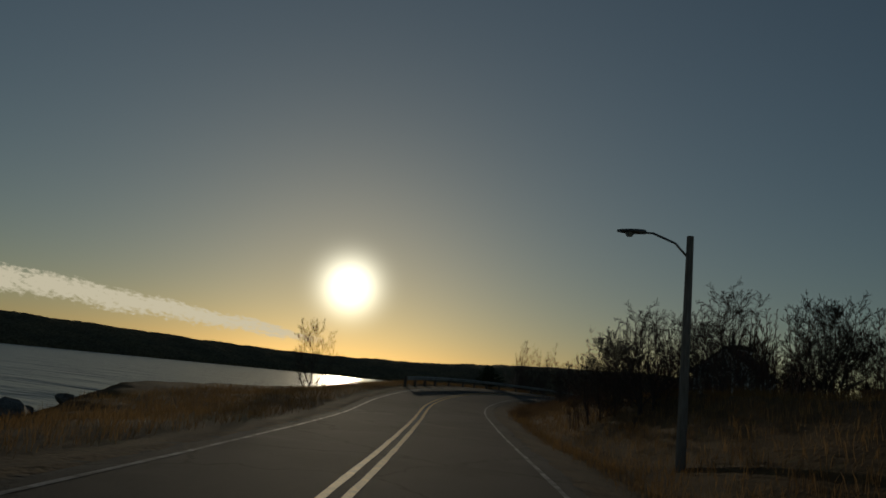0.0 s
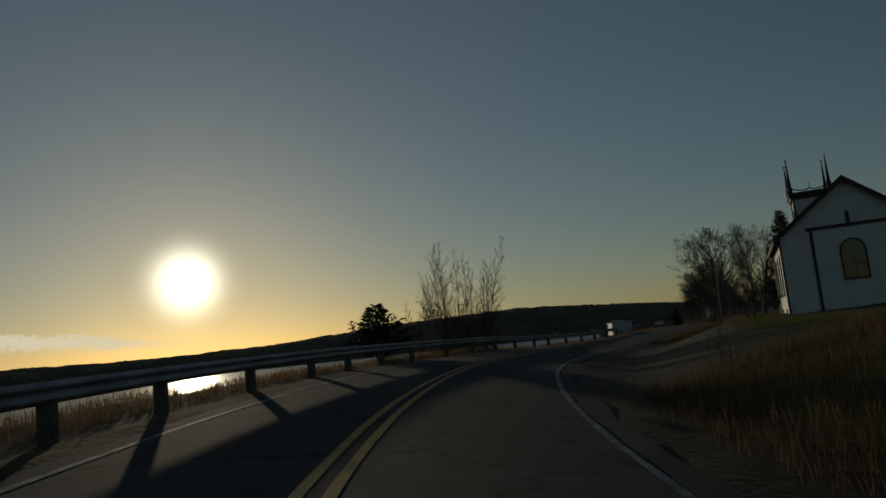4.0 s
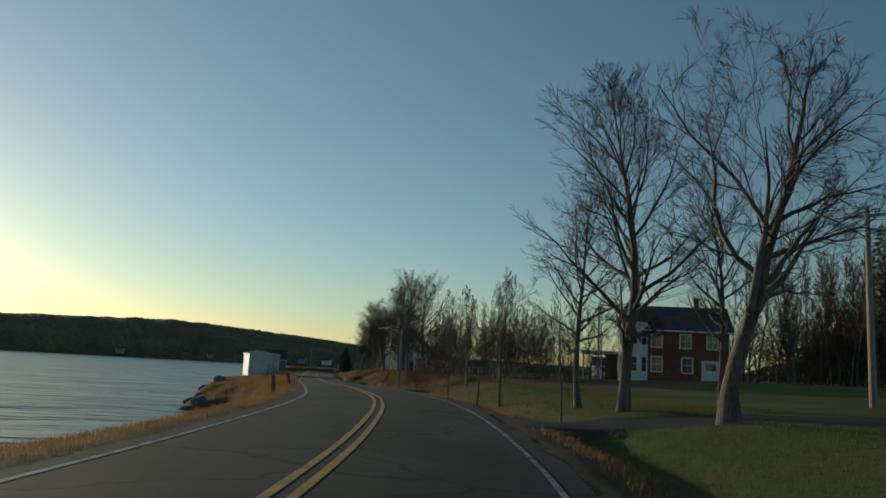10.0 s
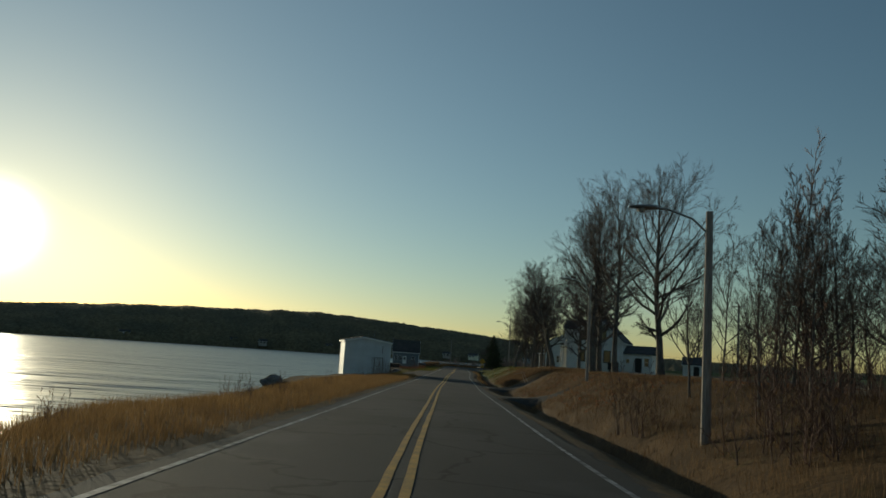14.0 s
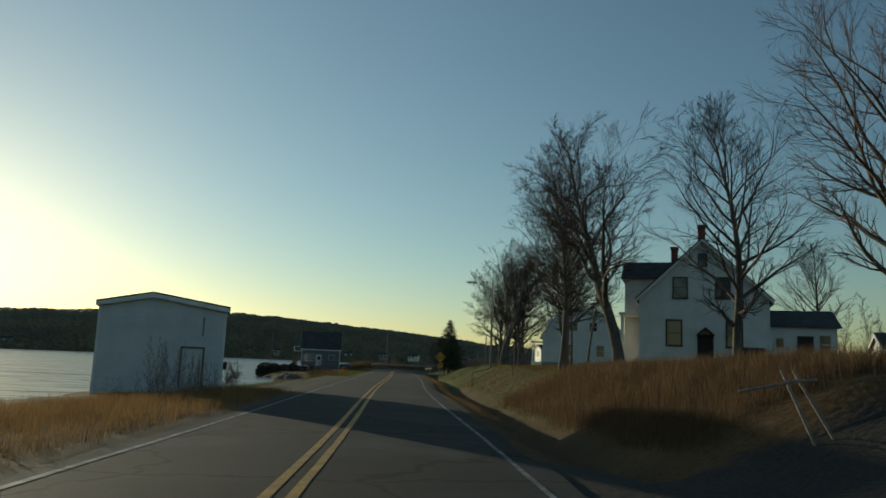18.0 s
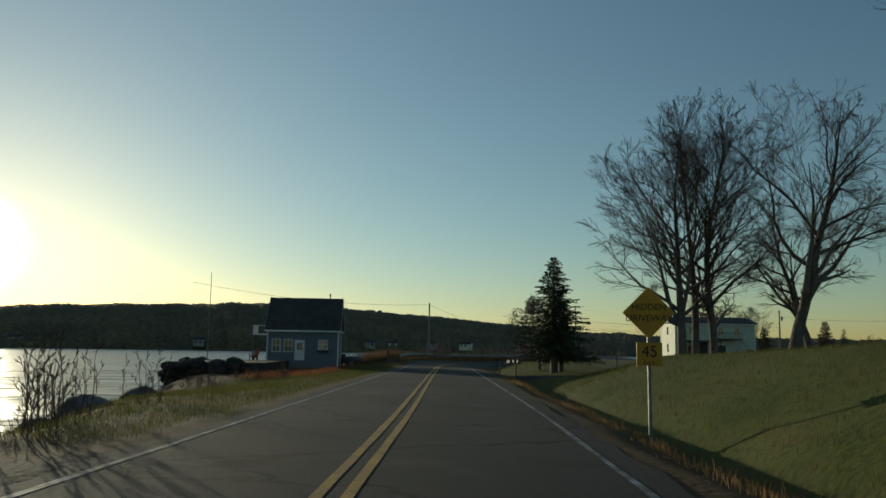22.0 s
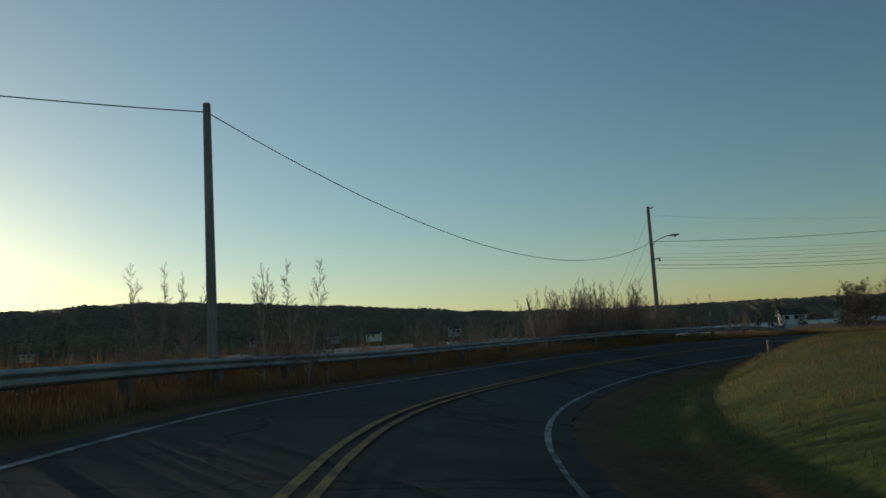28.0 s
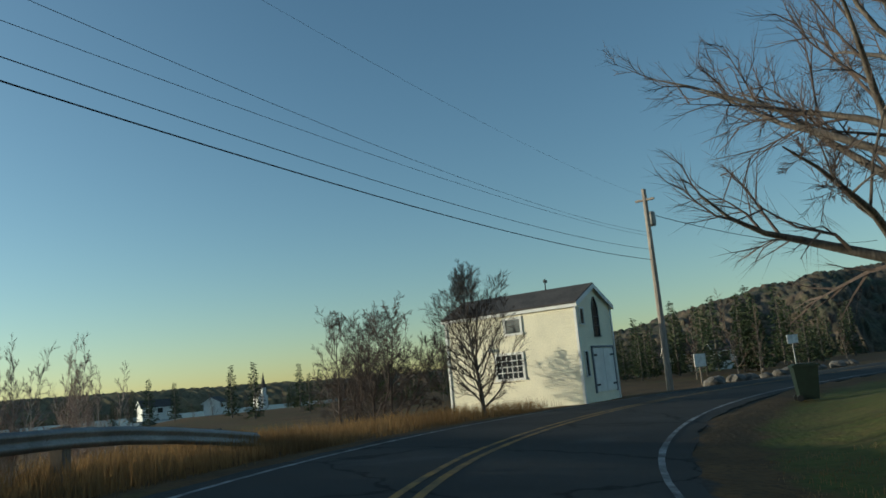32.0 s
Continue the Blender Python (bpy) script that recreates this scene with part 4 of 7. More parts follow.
plant("young", 6.86, -28.32, .9, 280, group="young lawn trees")
# --- thicket right of the straight
rng = random.Random(17)
for k in range(44):
    s, d = rng.uniform(14.1, 15.95), 0
    d = rng.uniform(9, 20) if s < 15.4 else rng.uniform(8.5, 20)
    x, y = on_road(s, d)
    plant(rng.choice(("slim_e", "slim_f", "slim_e", "young")), x, y, rng.uniform(.55, .74), rng.uniform(0, 360), group="thicket beside the road", wide=rng.uniform(.85, 1.15))
for k in range(24):
    x, y = on_road(rng.uniform(14.0, 15.9), rng.uniform(6.5, 12))
    plant("shrub", x, y, rng.uniform(.7, 1.1), rng.uniform(0, 360), "shrub", "shrubs under the thicket")
# --- tall trees in front of the white houses
TALL = [(14.6, 27.0, "maple_b", 1.1), (13.8, 35.6, "maple_c", 1.1), (13.5, 42.0, "maple_c", 1.18), (14.2, 42.9, "maple_b", 1.1), (16.2, 53.3, "maple_c", 1.15), (15.4, 52.3, "slim_f", 1.35), (16.5, 57.6, "maple_b", .95), (18.1, 70.4, "maple_b", .98),
        (16.9, 82.6, "old_d", 1.3), (16.1, 86.3, "slim_f", 1.3), (14.8, 87.6, "maple_c", 1.1), (15.6, 90.4, "maple_c", 1.05), (17.6, 96.6, "maple_c", 1.08), (18.2, 97.4, "slim_f", 1.4), (17.2, 112.5, "maple_b", .8), (20.4, 108.0, "old_d", 1.05),
        (15.4, 113.6, "maple_a", .78), (15.0, 109.6, "old_d", .95), (47.3, 111.0, "maple_b", .95), (39.0, 70.0, "maple_c", .75), (52.0, 96.0, "maple_c", .9), (44.0, 60.0, "maple_b", .75)]
rng = random.Random(23)
for x, y, kind, sc in TALL:
    plant(kind, x, y, sc, rng.uniform(0, 360), group="tall trees before the white houses")
for x, y, kind, sc, tu in ((24.8, 158.5, "maple_a", 1.8, 0), (26.2, 160.0, "maple_c", 1.5, 120), (27.6, 159.2, "maple_b", 1.55, 250), (32.1, 156.2, "old_d", 1.65, 200), (36.0, 161.0, "old_d", 1.2, 20)):
    plant(kind, x, y, sc, tu, group="tall trees on the lawn")
for x, y, sc in ((36.5, 170.0, .8), (41.0, 168.0, .9)):
    plant("yard_cedar", x, y, sc, 30)
for x, y, sc in ((-8.4, 83.6, .5), (-6.3, 84.9, .36)):
    plant("bush", x, y, sc, 70 * y, "shrub", "bushes by the barn", "dark twiggy bush beside the barn")
for x, y, sc in ((-6.3, 71.5, .62), (-5.6, 72.6, .45)):
    plant("birch_small", x, y, sc, 50 * y, group="saplings before the barn", label="bare young saplings in the grass before the barn")
for x, y, sc in ((-7.6, 72.2, .55), (-4.9, 73.4, .6), (-8.8, 71.6, .5)):
    plant("shrub", x, y, sc, 50 * y, "shrub", "shrubs before the barn")
# --- bend
plant("spruce", 15.6, 159.9, 1.07, 0, wide=1.1)
plant("spruce", 16.6, 162.4, .78, 130, label="smaller dark spruce grown into its neighbour")
plant("domed", 15.7, 167.0, .82, 70, wide=1.36, label="round-crowned bare tree on the lawn by the bend")
plant("sapling", 24.5, 166.5, 1.0, 10, label="leaning pale sapling on the lawn")
plant("spreading", 54.9, 231.8, 1.08, 150, label="large spreading bare maple leaning over the road")
plant("maple_a", 60.0, 224.0, .9, 20, label="broad bare maple behind the lawn")
plant("domed", 60.2, 246.6, .74, 20, wide=1.0, label="bare tree standing before the cream wall")
plant("bush", 57.6, 249.2, .92, 80, label="spreading bare apple tree by the cream building")
plant("bush", 59.5, 253.0, 1.05, 160, label="spreading bare apple tree by the cream building")
rng = random.Random(29)
spots = []
for k in range(74):
    s = 29.3 + 3.3 * rng.random() ** .62
    x, y = on_road(s, -rng.uniform(6.3, 12.5))
    sc = rng.uniform(.45, .7) if s < 31.5 else rng.uniform(.6, .82) if s < 31.9 else rng.uniform(.74, 1.0)
    if s < 31.1 and rng.random() < .62:
        continue
    if k < 24:
        plant("birch_small", x, y, sc, rng.uniform(0, 360), group="birch scrub below the guard rail", label="slim pale bare birches below the guard rail")
    else:
        spots.append(("birch_small", x, y, sc, rng.uniform(0, 360)))
for k in range(12):
    x, y = on_road(rng.uniform(31.35, 32.0), -rng.uniform(6.3, 9.0))
    plant("birch_small", x, y, rng.uniform(.85, 1.12), rng.uniform(0, 360), group="birch scrub below the guard rail", label="slim pale bare birches below the guard rail")
for x, y, sc in ((41.6, 243.6, .58), (43.4, 245.2, .62), (45.6, 247.4, .6), (6.2, 208.5, .75), (8.8, 211.5, .9), (9.8, 213.4, .6)):
    plant("birch_small", x, y, sc, 40 * y, group="birch scrub below the guard rail", label="slim pale bare birches below the guard rail")
for k in range(100):
    x, y = on_road(rng.uniform(27.6, 31.9), -rng.uniform(6.2, 10.5))
    spots.append(("shrub", x, y, rng.uniform(.42, .68), rng.uniform(0, 360)))
for k in range(12):
    x, y = on_road(rng.uniform(14.3, 17.3), -rng.uniform(6.4, 12))
    spots.append(("shrub", x, y, rng.uniform(.35, .55), rng.uniform(0, 360)))
for k in range(16):
    x, y = on_road(rng.uniform(3.7, 5.3), rng.uniform(6.0, 10.5))
    spots.append(("shrub", x, y, rng.uniform(.35, .55), rng.uniform(0, 360)))
for k in range(26):
    x, y = on_road(rng.uniform(24.2, 25.9), -rng.uniform(8.0, 13.5))
    spots.append(("shrub", x, y, rng.uniform(.3, .55), rng.uniform(0, 360)))
grove("scrub", spots, "tangled birch and willow scrub along the shore")
# --- woods behind the lawns
rng = random.Random(37)
spots = []
for k in range(250):
    f = rng.random()
    spots.append((rng.choice(("wood_tree",) * 14 + ("wood_conifer",)), 44 + 50 * f + rng.uniform(-4, 4), -16 - 52 * f + rng.uniform(-3, 16), rng.uniform(.95, 1.4), rng.uniform(0, 360)))
for k in range(110):
    f = rng.random()
    spots.append(("wood_conifer", 52 + 50 * f + rng.uniform(-3, 5), -4 - 52 * f + rng.uniform(-4, 10), rng.uniform(.5, .85), rng.uniform(0, 360)))
for k in range(90):
    f = rng.random()
    spots.append(("shrub", 40 + 50 * f + rng.uniform(-2, 4), -20 - 52 * f + rng.uniform(-3, 6), rng.uniform(.7, 1.3), rng.uniform(0, 360)))
for k in range(18):
    spots.append((rng.choice(("wood_tree", "slim_e", "young")), rng.uniform(46, 80), rng.uniform(14, 60), rng.uniform(.7, 1.0), rng.uniform(0, 360)))
for k in range(18):
    spots.append((rng.choice(("slim_e", "wood_tree", "slim_f")), rng.uniform(50, 85), rng.uniform(95, 150), rng.uniform(.6, .9), rng.uniform(0, 360)))
grove("woods", spots, "mixed woods of slim bare trees and conifers behind the lawns")
spots = []
for k in range(90):
    spots.append((rng.choice(("wood_conifer", "wood_conifer", "wood_tree", "wood_tree")), rng.uniform(98, 190), rng.uniform(244, 312), rng.uniform(.35, .7), rng.uniform(0, 360)))
for k in range(60):
    spots.append(("wood_conifer", rng.uniform(112, 190), rng.uniform(244, 300), rng.uniform(.5, .8), rng.uniform(0, 360)))
for k in range(26):
    spots.append((rng.choice(("wood_conifer", "wood_tree")), rng.uniform(84, 150), rng.uniform(290, 350), rng.uniform(.3, .5), rng.uniform(0, 360)))
grove("woods", spots, "pines and bare trees on the slope behind the junction")
spots = []
for k in range(80):
    f = rng.random()
    spots.append(("shrub", -0.8 + 24 * f + rng.uniform(-2, 2), -183 - 15 * f + rng.uniform(-2, 7), rng.uniform(.8, 1.6), rng.uniform(0, 360)))
grove("thicket", spots, "dense tangled bare thicket on the grassy bank")
spots = []
for k in range(74):
    x, y = on_road(rng.uniform(14.1, 15.9), rng.uniform(10, 24))
    spots.append((rng.choice(("slim_e", "wood_tree", "shrub", "shrub")), x, y, rng.uniform(.5, .8), rng.uniform(0, 360)))
grove("thicket", spots, "dense undergrowth of bare stems beside the road")


# ================= buildings =================
def facing(o, side):
    """Maps (along, up, out) on a wall to the building's own axes; o: the wall's lower middle; side: where the wall looks."""
    rot = {"-y": Matrix.Identity(3), "+x": Euler((0, 0, radians(90))).to_matrix(), "+y": Euler((0, 0, radians(180))).to_matrix(), "-x": Euler((0, 0, radians(-90))).to_matrix()}[side]
    return lambda a, u, n: tuple(Vector(o) + rot @ Vector((a, -n, u)))


def slab(sh, at, a0, u0, a1, u1, n0, n1):
    """A box on a wall, from a0..a1 along, u0..u1 up, n0..n1 out."""
    k = len(sh.v)
    sh.v += [at(a, u, n) for n in (n0, n1) for a, u in ((a0, u0), (a1, u0), (a1, u1), (a0, u1))]
    sh.f += [(k, k + 3, k + 2, k + 1), (k + 4, k + 5, k + 6, k + 7)] + [(k + i, k + (i + 1) % 4, k + 4 + (i + 1) % 4, k + 4 + i) for i in range(4)]
    return sh


def window(parent, at, a, u, w, h, trim="trim_white", arch=False, bars=(1, 2), edge=.09, pointed=False):
    """A framed window: one ring of casing with its pane, sill and glazing bars under it."""
    hw, top = w / 2, u + h
    spring = top
    if arch:
        steps = 10
        rise = hw * (1.7 if pointed else 1.0)
        spring = top - rise

        def curve(r, k):
            c, s = math.cos(math.pi * k / steps), math.sin(math.pi * k / steps)
            if pointed:
                s = 1 - abs(c) ** 1.6
            return a + r * c, spring + s * (rise + (r - hw))

        inner = [(a - hw, u), (a + hw, u)] + [curve(hw, k) for k in range(steps + 1)]
        outer = [(a - hw - edge, u - edge + .01), (a + hw + edge, u - edge + .01)] + [curve(hw + edge, k) for k in range(steps + 1)]
    else:
        inner = [(a - hw, u), (a + hw, u), (a + hw, top), (a - hw, top)]
        outer = [(a - hw - edge, u - edge + .01), (a + hw + edge, u - edge + .01), (a + hw + edge, top + edge), (a - hw - edge, top + edge)]
    n = len(inner)
    casing, pane = Shape(), Shape()
    casing.v = [at(*p, q) for q in (-.02, .06) for ring in (inner, outer) for p in ring]
    for i in range(n):
        j = (i + 1) % n
        casing.f += [(2 * n + i, 3 * n + i, 3 * n + j, 2 * n + j), (n + i, n + j, 3 * n + j, 3 * n + i), (i, 2 * n + i, 2 * n + j, j)]
    pane.v = [at(*p, .015) for p in inner]
    pane.f = [tuple(range(n))]
    wd = part("window", casing, trim, parent)
    part("pane", pane, "glass", wd)
    part("sill", slab(Shape(), at, a - hw - edge - .03, u - edge, a + hw + edge + .03, u, -.02, .09), trim, wd)
    nx, ny = bars
    for k in range(1, nx):
        x = a - hw + w * k / nx
        part("glazing_bar", slab(Shape(), at, x - .018, u, x + .018, spring, -.01, .035), trim, wd)
    for k in range(1, ny):
        y = u + (spring - u if arch else h) * k / ny
        part("glazing_bar", slab(Shape(), at, a - hw, y - .02, a + hw, y + .02, -.01, .038), trim, wd)
    return wd


def door(parent, at, a, u, w, h, mat="trim_white", trim="trim_dark", label="", glazed=False):
    fr, leaf = Shape(), Shape()
    slab(fr, at, a - w / 2 - .09, u, a - w / 2, u + h, -.02, .07)
    slab(fr, at, a + w / 2, u, a + w / 2 + .09, u + h, -.02, .07)
    slab(fr, at, a - w / 2 - .09, u + h, a + w / 2 + .09, u + h + .1, -.02, .07)
    slab(leaf, at, a - w / 2, u, a + w / 2, u + h, -.02, .025)
    for k in (0, 1):
        for j in ((.12, .44), (.52, .92)):
            if not (glazed and j[0] > .5):
                slab(leaf, at, a - w / 2 + w * (.12 + .42 * k), u + h * j[0], a - w / 2 + w * (.46 + .42 * k), u + h * j[1], .02, .04)
    dr = part("door", leaf, mat, parent, label)
    part("door_frame", fr, trim, dr)
    knob = Shape()
    slab(knob, at, a + w * .36, u + .95, a + w * .42, u + 1.05, .02, .09)
    part("handle", knob, "dark_metal", dr)
    if glazed:
        p = Shape()
        slab(p, at, a - w * .32, u + h * .55, a + w * .32, u + h * .9, .0, .04)
        part("pane", p, "glass", dr)
    return dr


def gable_shell(parent, x0, y0, x1, y1, z0, eave, ridge, along="y", wall="siding_white", roof="roof_dark", trim="trim_white", over=.3, peak=0.5, corner=True, thick=.16):
    """Walls with two gables, a roof of two thick slopes with overhang, barge boards and corner boards. along: the ridge's axis."""
    sh, rf, tr = Shape(), Shape(), Shape()
    if along == "y":
        m = x0 + (x1 - x0) * peak
        sh.prism([(x0, y0, z0), (x1, y0, z0), (x1, y0, eave), (m, y0, ridge), (x0, y0, eave)], (0, y0, 0), (0, y1, 0))
        for xe, sgn in ((x0, -1), (x1, 1)):
            slope = (ridge - eave) / abs(m - xe)
            ex, ez = xe + sgn * over, eave - slope * over
            rf.prism([(ex, y0 - over, ez + .02), (m, y0 - over, ridge + .02), (m, y0 - over, ridge + thick + .02), (ex, y0 - over, ez + thick + .02)], (0, y0 - over, 0), (0, y1 + over, 0))
            for yy in (y0 - over - .03, y1 + over):
                tr.prism([(ex, yy, ez - .16), (m, yy, ridge - .16), (m, yy, ridge + .06), (ex, yy, ez + .06)], (0, yy, 0), (0, yy + .03, 0))
            tr.box(min(ex, ex - sgn * .03), y0 - over, ez - .14, max(ex, ex - sgn * .03), y1 + over, ez + .04)
    else:
        m = y0 + (y1 - y0) * peak
        sh.prism([(x0, y0, z0), (x0, y0, eave), (x0, m, ridge), (x0, y1, eave), (x0, y1, z0)], (x0, 0, 0), (x1, 0, 0))
        for ye, sgn in ((y0, -1), (y1, 1)):
            slope = (ridge - eave) / abs(m - ye)
            ey, ez = ye + sgn * over, eave - slope * over
            rf.prism([(x0 - over, ey, ez + .02), (x0 - over, m, ridge + .02), (x0 - over, m, ridge + thick + .02), (x0 - over, ey, ez + thick + .02)], (x0 - over, 0, 0), (x1 + over, 0, 0))
            for xx in (x0 - over - .03, x1 + over):
                tr.prism([(xx, ey, ez - .16), (xx, m, ridge - .16), (xx, m, ridge + .06), (xx, ey, ez + .06)], (xx, 0, 0), (xx + .03, 0, 0))
            tr.box(x0 - over, min(ey, ey - sgn * .03), ez - .14, x1 + over, max(ey, ey - sgn * .03), ez + .04)
    if corner:
        for cx in (x0, x1):
            for cy in (y0, y1):
                tr.box(cx - .06, cy - .06, z0, cx + .06, cy + .06, eave - .02)
    part("wall", sh, wall, parent)
    part("roof", rf, roof, parent)
    part("trim", tr, trim, parent)


def chimney(parent, x, y, z0, z1, w=.55, mat="brick"):
    sh = Shape().box(x - w / 2, y - w / 2, z0, x + w / 2, y + w / 2, z1 - .2).box(x - w / 2 - .06, y - w / 2 - .06, z1 - .2, x + w / 2 + .06, y + w / 2 + .06, z1)
    part("chimney", sh, mat, parent)


def building(name, x, y, z, turn, label, category="house", size=(1, 1, 1)):
    return empty(name, pose(x, y, z, 0, 0, turn) @ Matrix.Diagonal((*size, 1)), label, category)


# --- white church with a pinnacled tower
ch = building("church", -2.68, -111.01, -0.65, -10.3, "white clapboard church with a square tower and four dark pinnacles", "church")
gable_shell(ch, 0, 0, 8.2, 12.2, -.4, 5.4, 8.6, "y", "siding_white", "roof_brown", "trim_dark", .35)
part("foundation", Shape().box(-.08, -.08, -.6, 8.28, 12.28, .35), "concrete", ch)
road_wall = facing((0, 6.1, 0), "-x")
for k in (-3.4, -.1, 3.2):
    window(ch, road_wall, k, 1.75, .62, 2.6, "trim_dark", True, (1, 2), .10)["label"] = "tall round-headed church window with pale curtain"
for k in (-3.6, 2.6):
    window(ch, road_wall, k, .1, .6, .62, "trim_dark", False, (1, 1), .07)
end_wall = facing((4.1, 0, 0), "-y")
part("gable_panel", slab(slab(slab(slab(Shape(), end_wall, -2.3, .2, -2.12, 5.6, .0, .07), end_wall, 2.12, .2, 2.3, 5.6, .0, .07), end_wall, -2.5, 5.55, 2.5, 5.75, 0, .08), end_wall, -.1, 5.75, .1, 6.5, 0, .06), "trim_dark", ch)
window(ch, end_wall, 0, 2.3, 1.3, 2.4, "trim_dark", True, (2, 2), .10)
part("gutter", Shape().tube([(-.42, -.4, 5.0), (-.42, 12.6, 5.05)], .07, 8), "trim_white", ch)
part("downpipe", Shape().tube([(-.42, 12.5, 5.0), (-.1, 12.1, 4.6), (-.1, 12.1, .2)], .045, 6), "trim_white", ch)
part("notice_board", slab(Shape(), road_wall, -5.2, 1.1, -4.2, 1.75, .0, .06), "trim_white", ch, "white notice board with unreadable lines")
part("notice_lines", slab(slab(slab(Shape(), road_wall, -5.1, 1.55, -4.3, 1.62, .06, .066), road_wall, -5.1, 1.4, -4.4, 1.45, .06, .066), road_wall, -5.1, 1.25, -4.35, 1.3, .06, .066), "black", ch)
part("light_box", slab(Shape(), road_wall, -5.75, 1.25, -5.45, 1.9, .0, .22), "trim_dark", ch)
tw = part("tower", Shape().box(2.55, 11.0, 5.0, 5.65, 14.1, 10.0), "siding_white", ch, "square clapboard tower")
part("tower_base", Shape().box(2.0, 12.2, -.4, 4.56, 14.37, 5.2), "siding_white", ch)
part("cornice", Shape().box(2.3, 10.75, 9.75, 5.9, 14.35, 9.95).box(2.15, 10.6, 9.95, 6.05, 14.5, 10.15), "trim_dark", tw)
for cx in (2.55, 5.65):
    for cy in (11.0, 14.1):
        part("corner_board", Shape().box(cx - .09, cy - .09, 5.0, cx + .09, cy + .09, 9.75), "trim_dark", tw)
par = Shape()
for x0, y0, x1, y1 in ((2.4, 10.85, 5.8, 10.85), (2.4, 14.25, 5.8, 14.25), (2.4, 10.85, 2.4, 14.25), (5.8, 10.85, 5.8, 14.25)):
    n = 9
    pts = []
    for k in range(n):
        f = k / (n - 1)
        pts.append((x0 + (x1 - x0) * f, y0 + (y1 - y0) * f, 10.32 + .30 * (2 * f - 1) ** 2 + .16 * math.exp(-((f - .5) / .1) ** 2)))
    par.tube(pts, .05, 5)
    par.box(min(x0, x1) - .05, min(y0, y1) - .05, 10.15, max(x0, x1) + .05, max(y0, y1) + .05, 10.28)
part("parapet", par, "trim_dark", tw)
for cx in (2.4, 5.8):
    for cy in (10.85, 14.25):
        pin = part("pinnacle", Shape().box(cx - .2, cy - .2, 10.1, cx + .2, cy + .2, 10.75).tube([(cx, cy, 10.7), (cx, cy, 10.85), (cx, cy, 12.75)], [.22, .16, .045], 8), "trim_dark", tw)
        part("finial", Shape().tube([(cx, cy, 12.72), (cx, cy, 12.78), (cx, cy, 12.86), (cx, cy, 12.94), (cx, cy, 12.98)], [.02, .08, .10, .08, .01], 8), "trim_white", pin)
for cx, cy in ((4.1, 10.85), (4.1, 14.25), (2.4, 12.55), (5.8, 12.55)):
    part("finial", Shape().tube([(cx, cy, 10.4), (cx, cy, 10.75), (cx, cy, 10.82), (cx, cy, 10.9)], [.04, .03, .07, .01], 7), "trim_white", tw)
for side, o in (("-x", (2.55, 12.55, 0)), ("-y", (4.1, 11.0, 0)), ("+y", (4.1, 14.1, 0)), ("+x", (5.65, 12.55, 0))):
    at = facing(o, side)
    fr = Shape()
    for k in range(10):
        a0, a1 = math.pi * k / 10, math.pi * (k + 1) / 10
        for r0, r1 in ((.42, .5),):
            n = len(fr.v)
            fr.v += [at(r * math.cos(b), 8.5 + r * math.sin(b), q) for q in (0, .05) for b, r in ((a0, r0), (a0, r1), (a1, r1), (a1, r0))]
            fr.f += [(n + 4, n + 5, n + 6, n + 7), (n + 1, n + 5, n + 6, n + 2), (n, n + 4, n + 7, n + 3)]
    slab(fr, at, -.5, 7.3, -.42, 8.5, 0, .05)
    slab(fr, at, .42, 7.3, .5, 8.5, 0, .05)
    slab(fr, at, -.55, 7.2, .55, 7.3, 0, .07)
    part("blind_arch", fr, "trim_dark", tw)
tw.scale, tw.location = (.82, .82, 1), (-.08, 2.81, -.5)

# --- brick house with a turret, on the lawn
bh = building("brick_house", 26.62, -9.95, ground_at(34, -7), -25, "two-storey red brick house with white windows and a pointed turret", "house", (.92, .92, .92))
gable_shell(bh, 2.6, 0, 12.4, 9.0, -.5, 5.6, 8.2, "x", "brick", "roof_dark", "trim_white", .45)
at = facing((7.5, 0, 0), "-y")
for a in (-2.6, .4, 3.2):
    window(bh, at, a, 3.55, 1.0, 1.35, "trim_white", False, (2, 2), .14)
for a in (-2.6, .6):
    window(bh, at, a, .9, 1.0, 1.5, "trim_white", False, (2, 2), .14)
door(bh, at, 3.0, .0, 1.7, 2.15, "trim_white", "trim_white", "white double garden door", True)
at = facing((2.6, 4.5, 0), "-x")
for a in (-2.6, 0.2, 2.6):
    window(bh, at, a, 3.5, 1.0, 1.4, "trim_white", False, (2, 2), .14)
tur = Shape()
ring = [(2.4 + 1.7 * math.cos(k * math.pi / 4 + .39), .6 + 1.7 * math.sin(k * math.pi / 4 + .39)) for k in range(8)]
tur.prism([(x, y, -.5) for x, y in ring], (0, 0, -.5), (0, 0, 6.3))
tu = part("turret", tur, "trim_white", bh, "eight-sided bay turret with white panels")
cone = Shape()
cone.v = [(2.4 + 2.05 * math.cos(k * math.pi / 4 + .39), .6 + 2.05 * math.sin(k * math.pi / 4 + .39), 6.2) for k in range(8)] + [(2.4, .6, 9.3)]
cone.f = [(k, (k + 1) % 8, 8) for k in range(8)] + [tuple(range(7, -1, -1))]
part("turret_roof", cone, "roof_dark", tu)
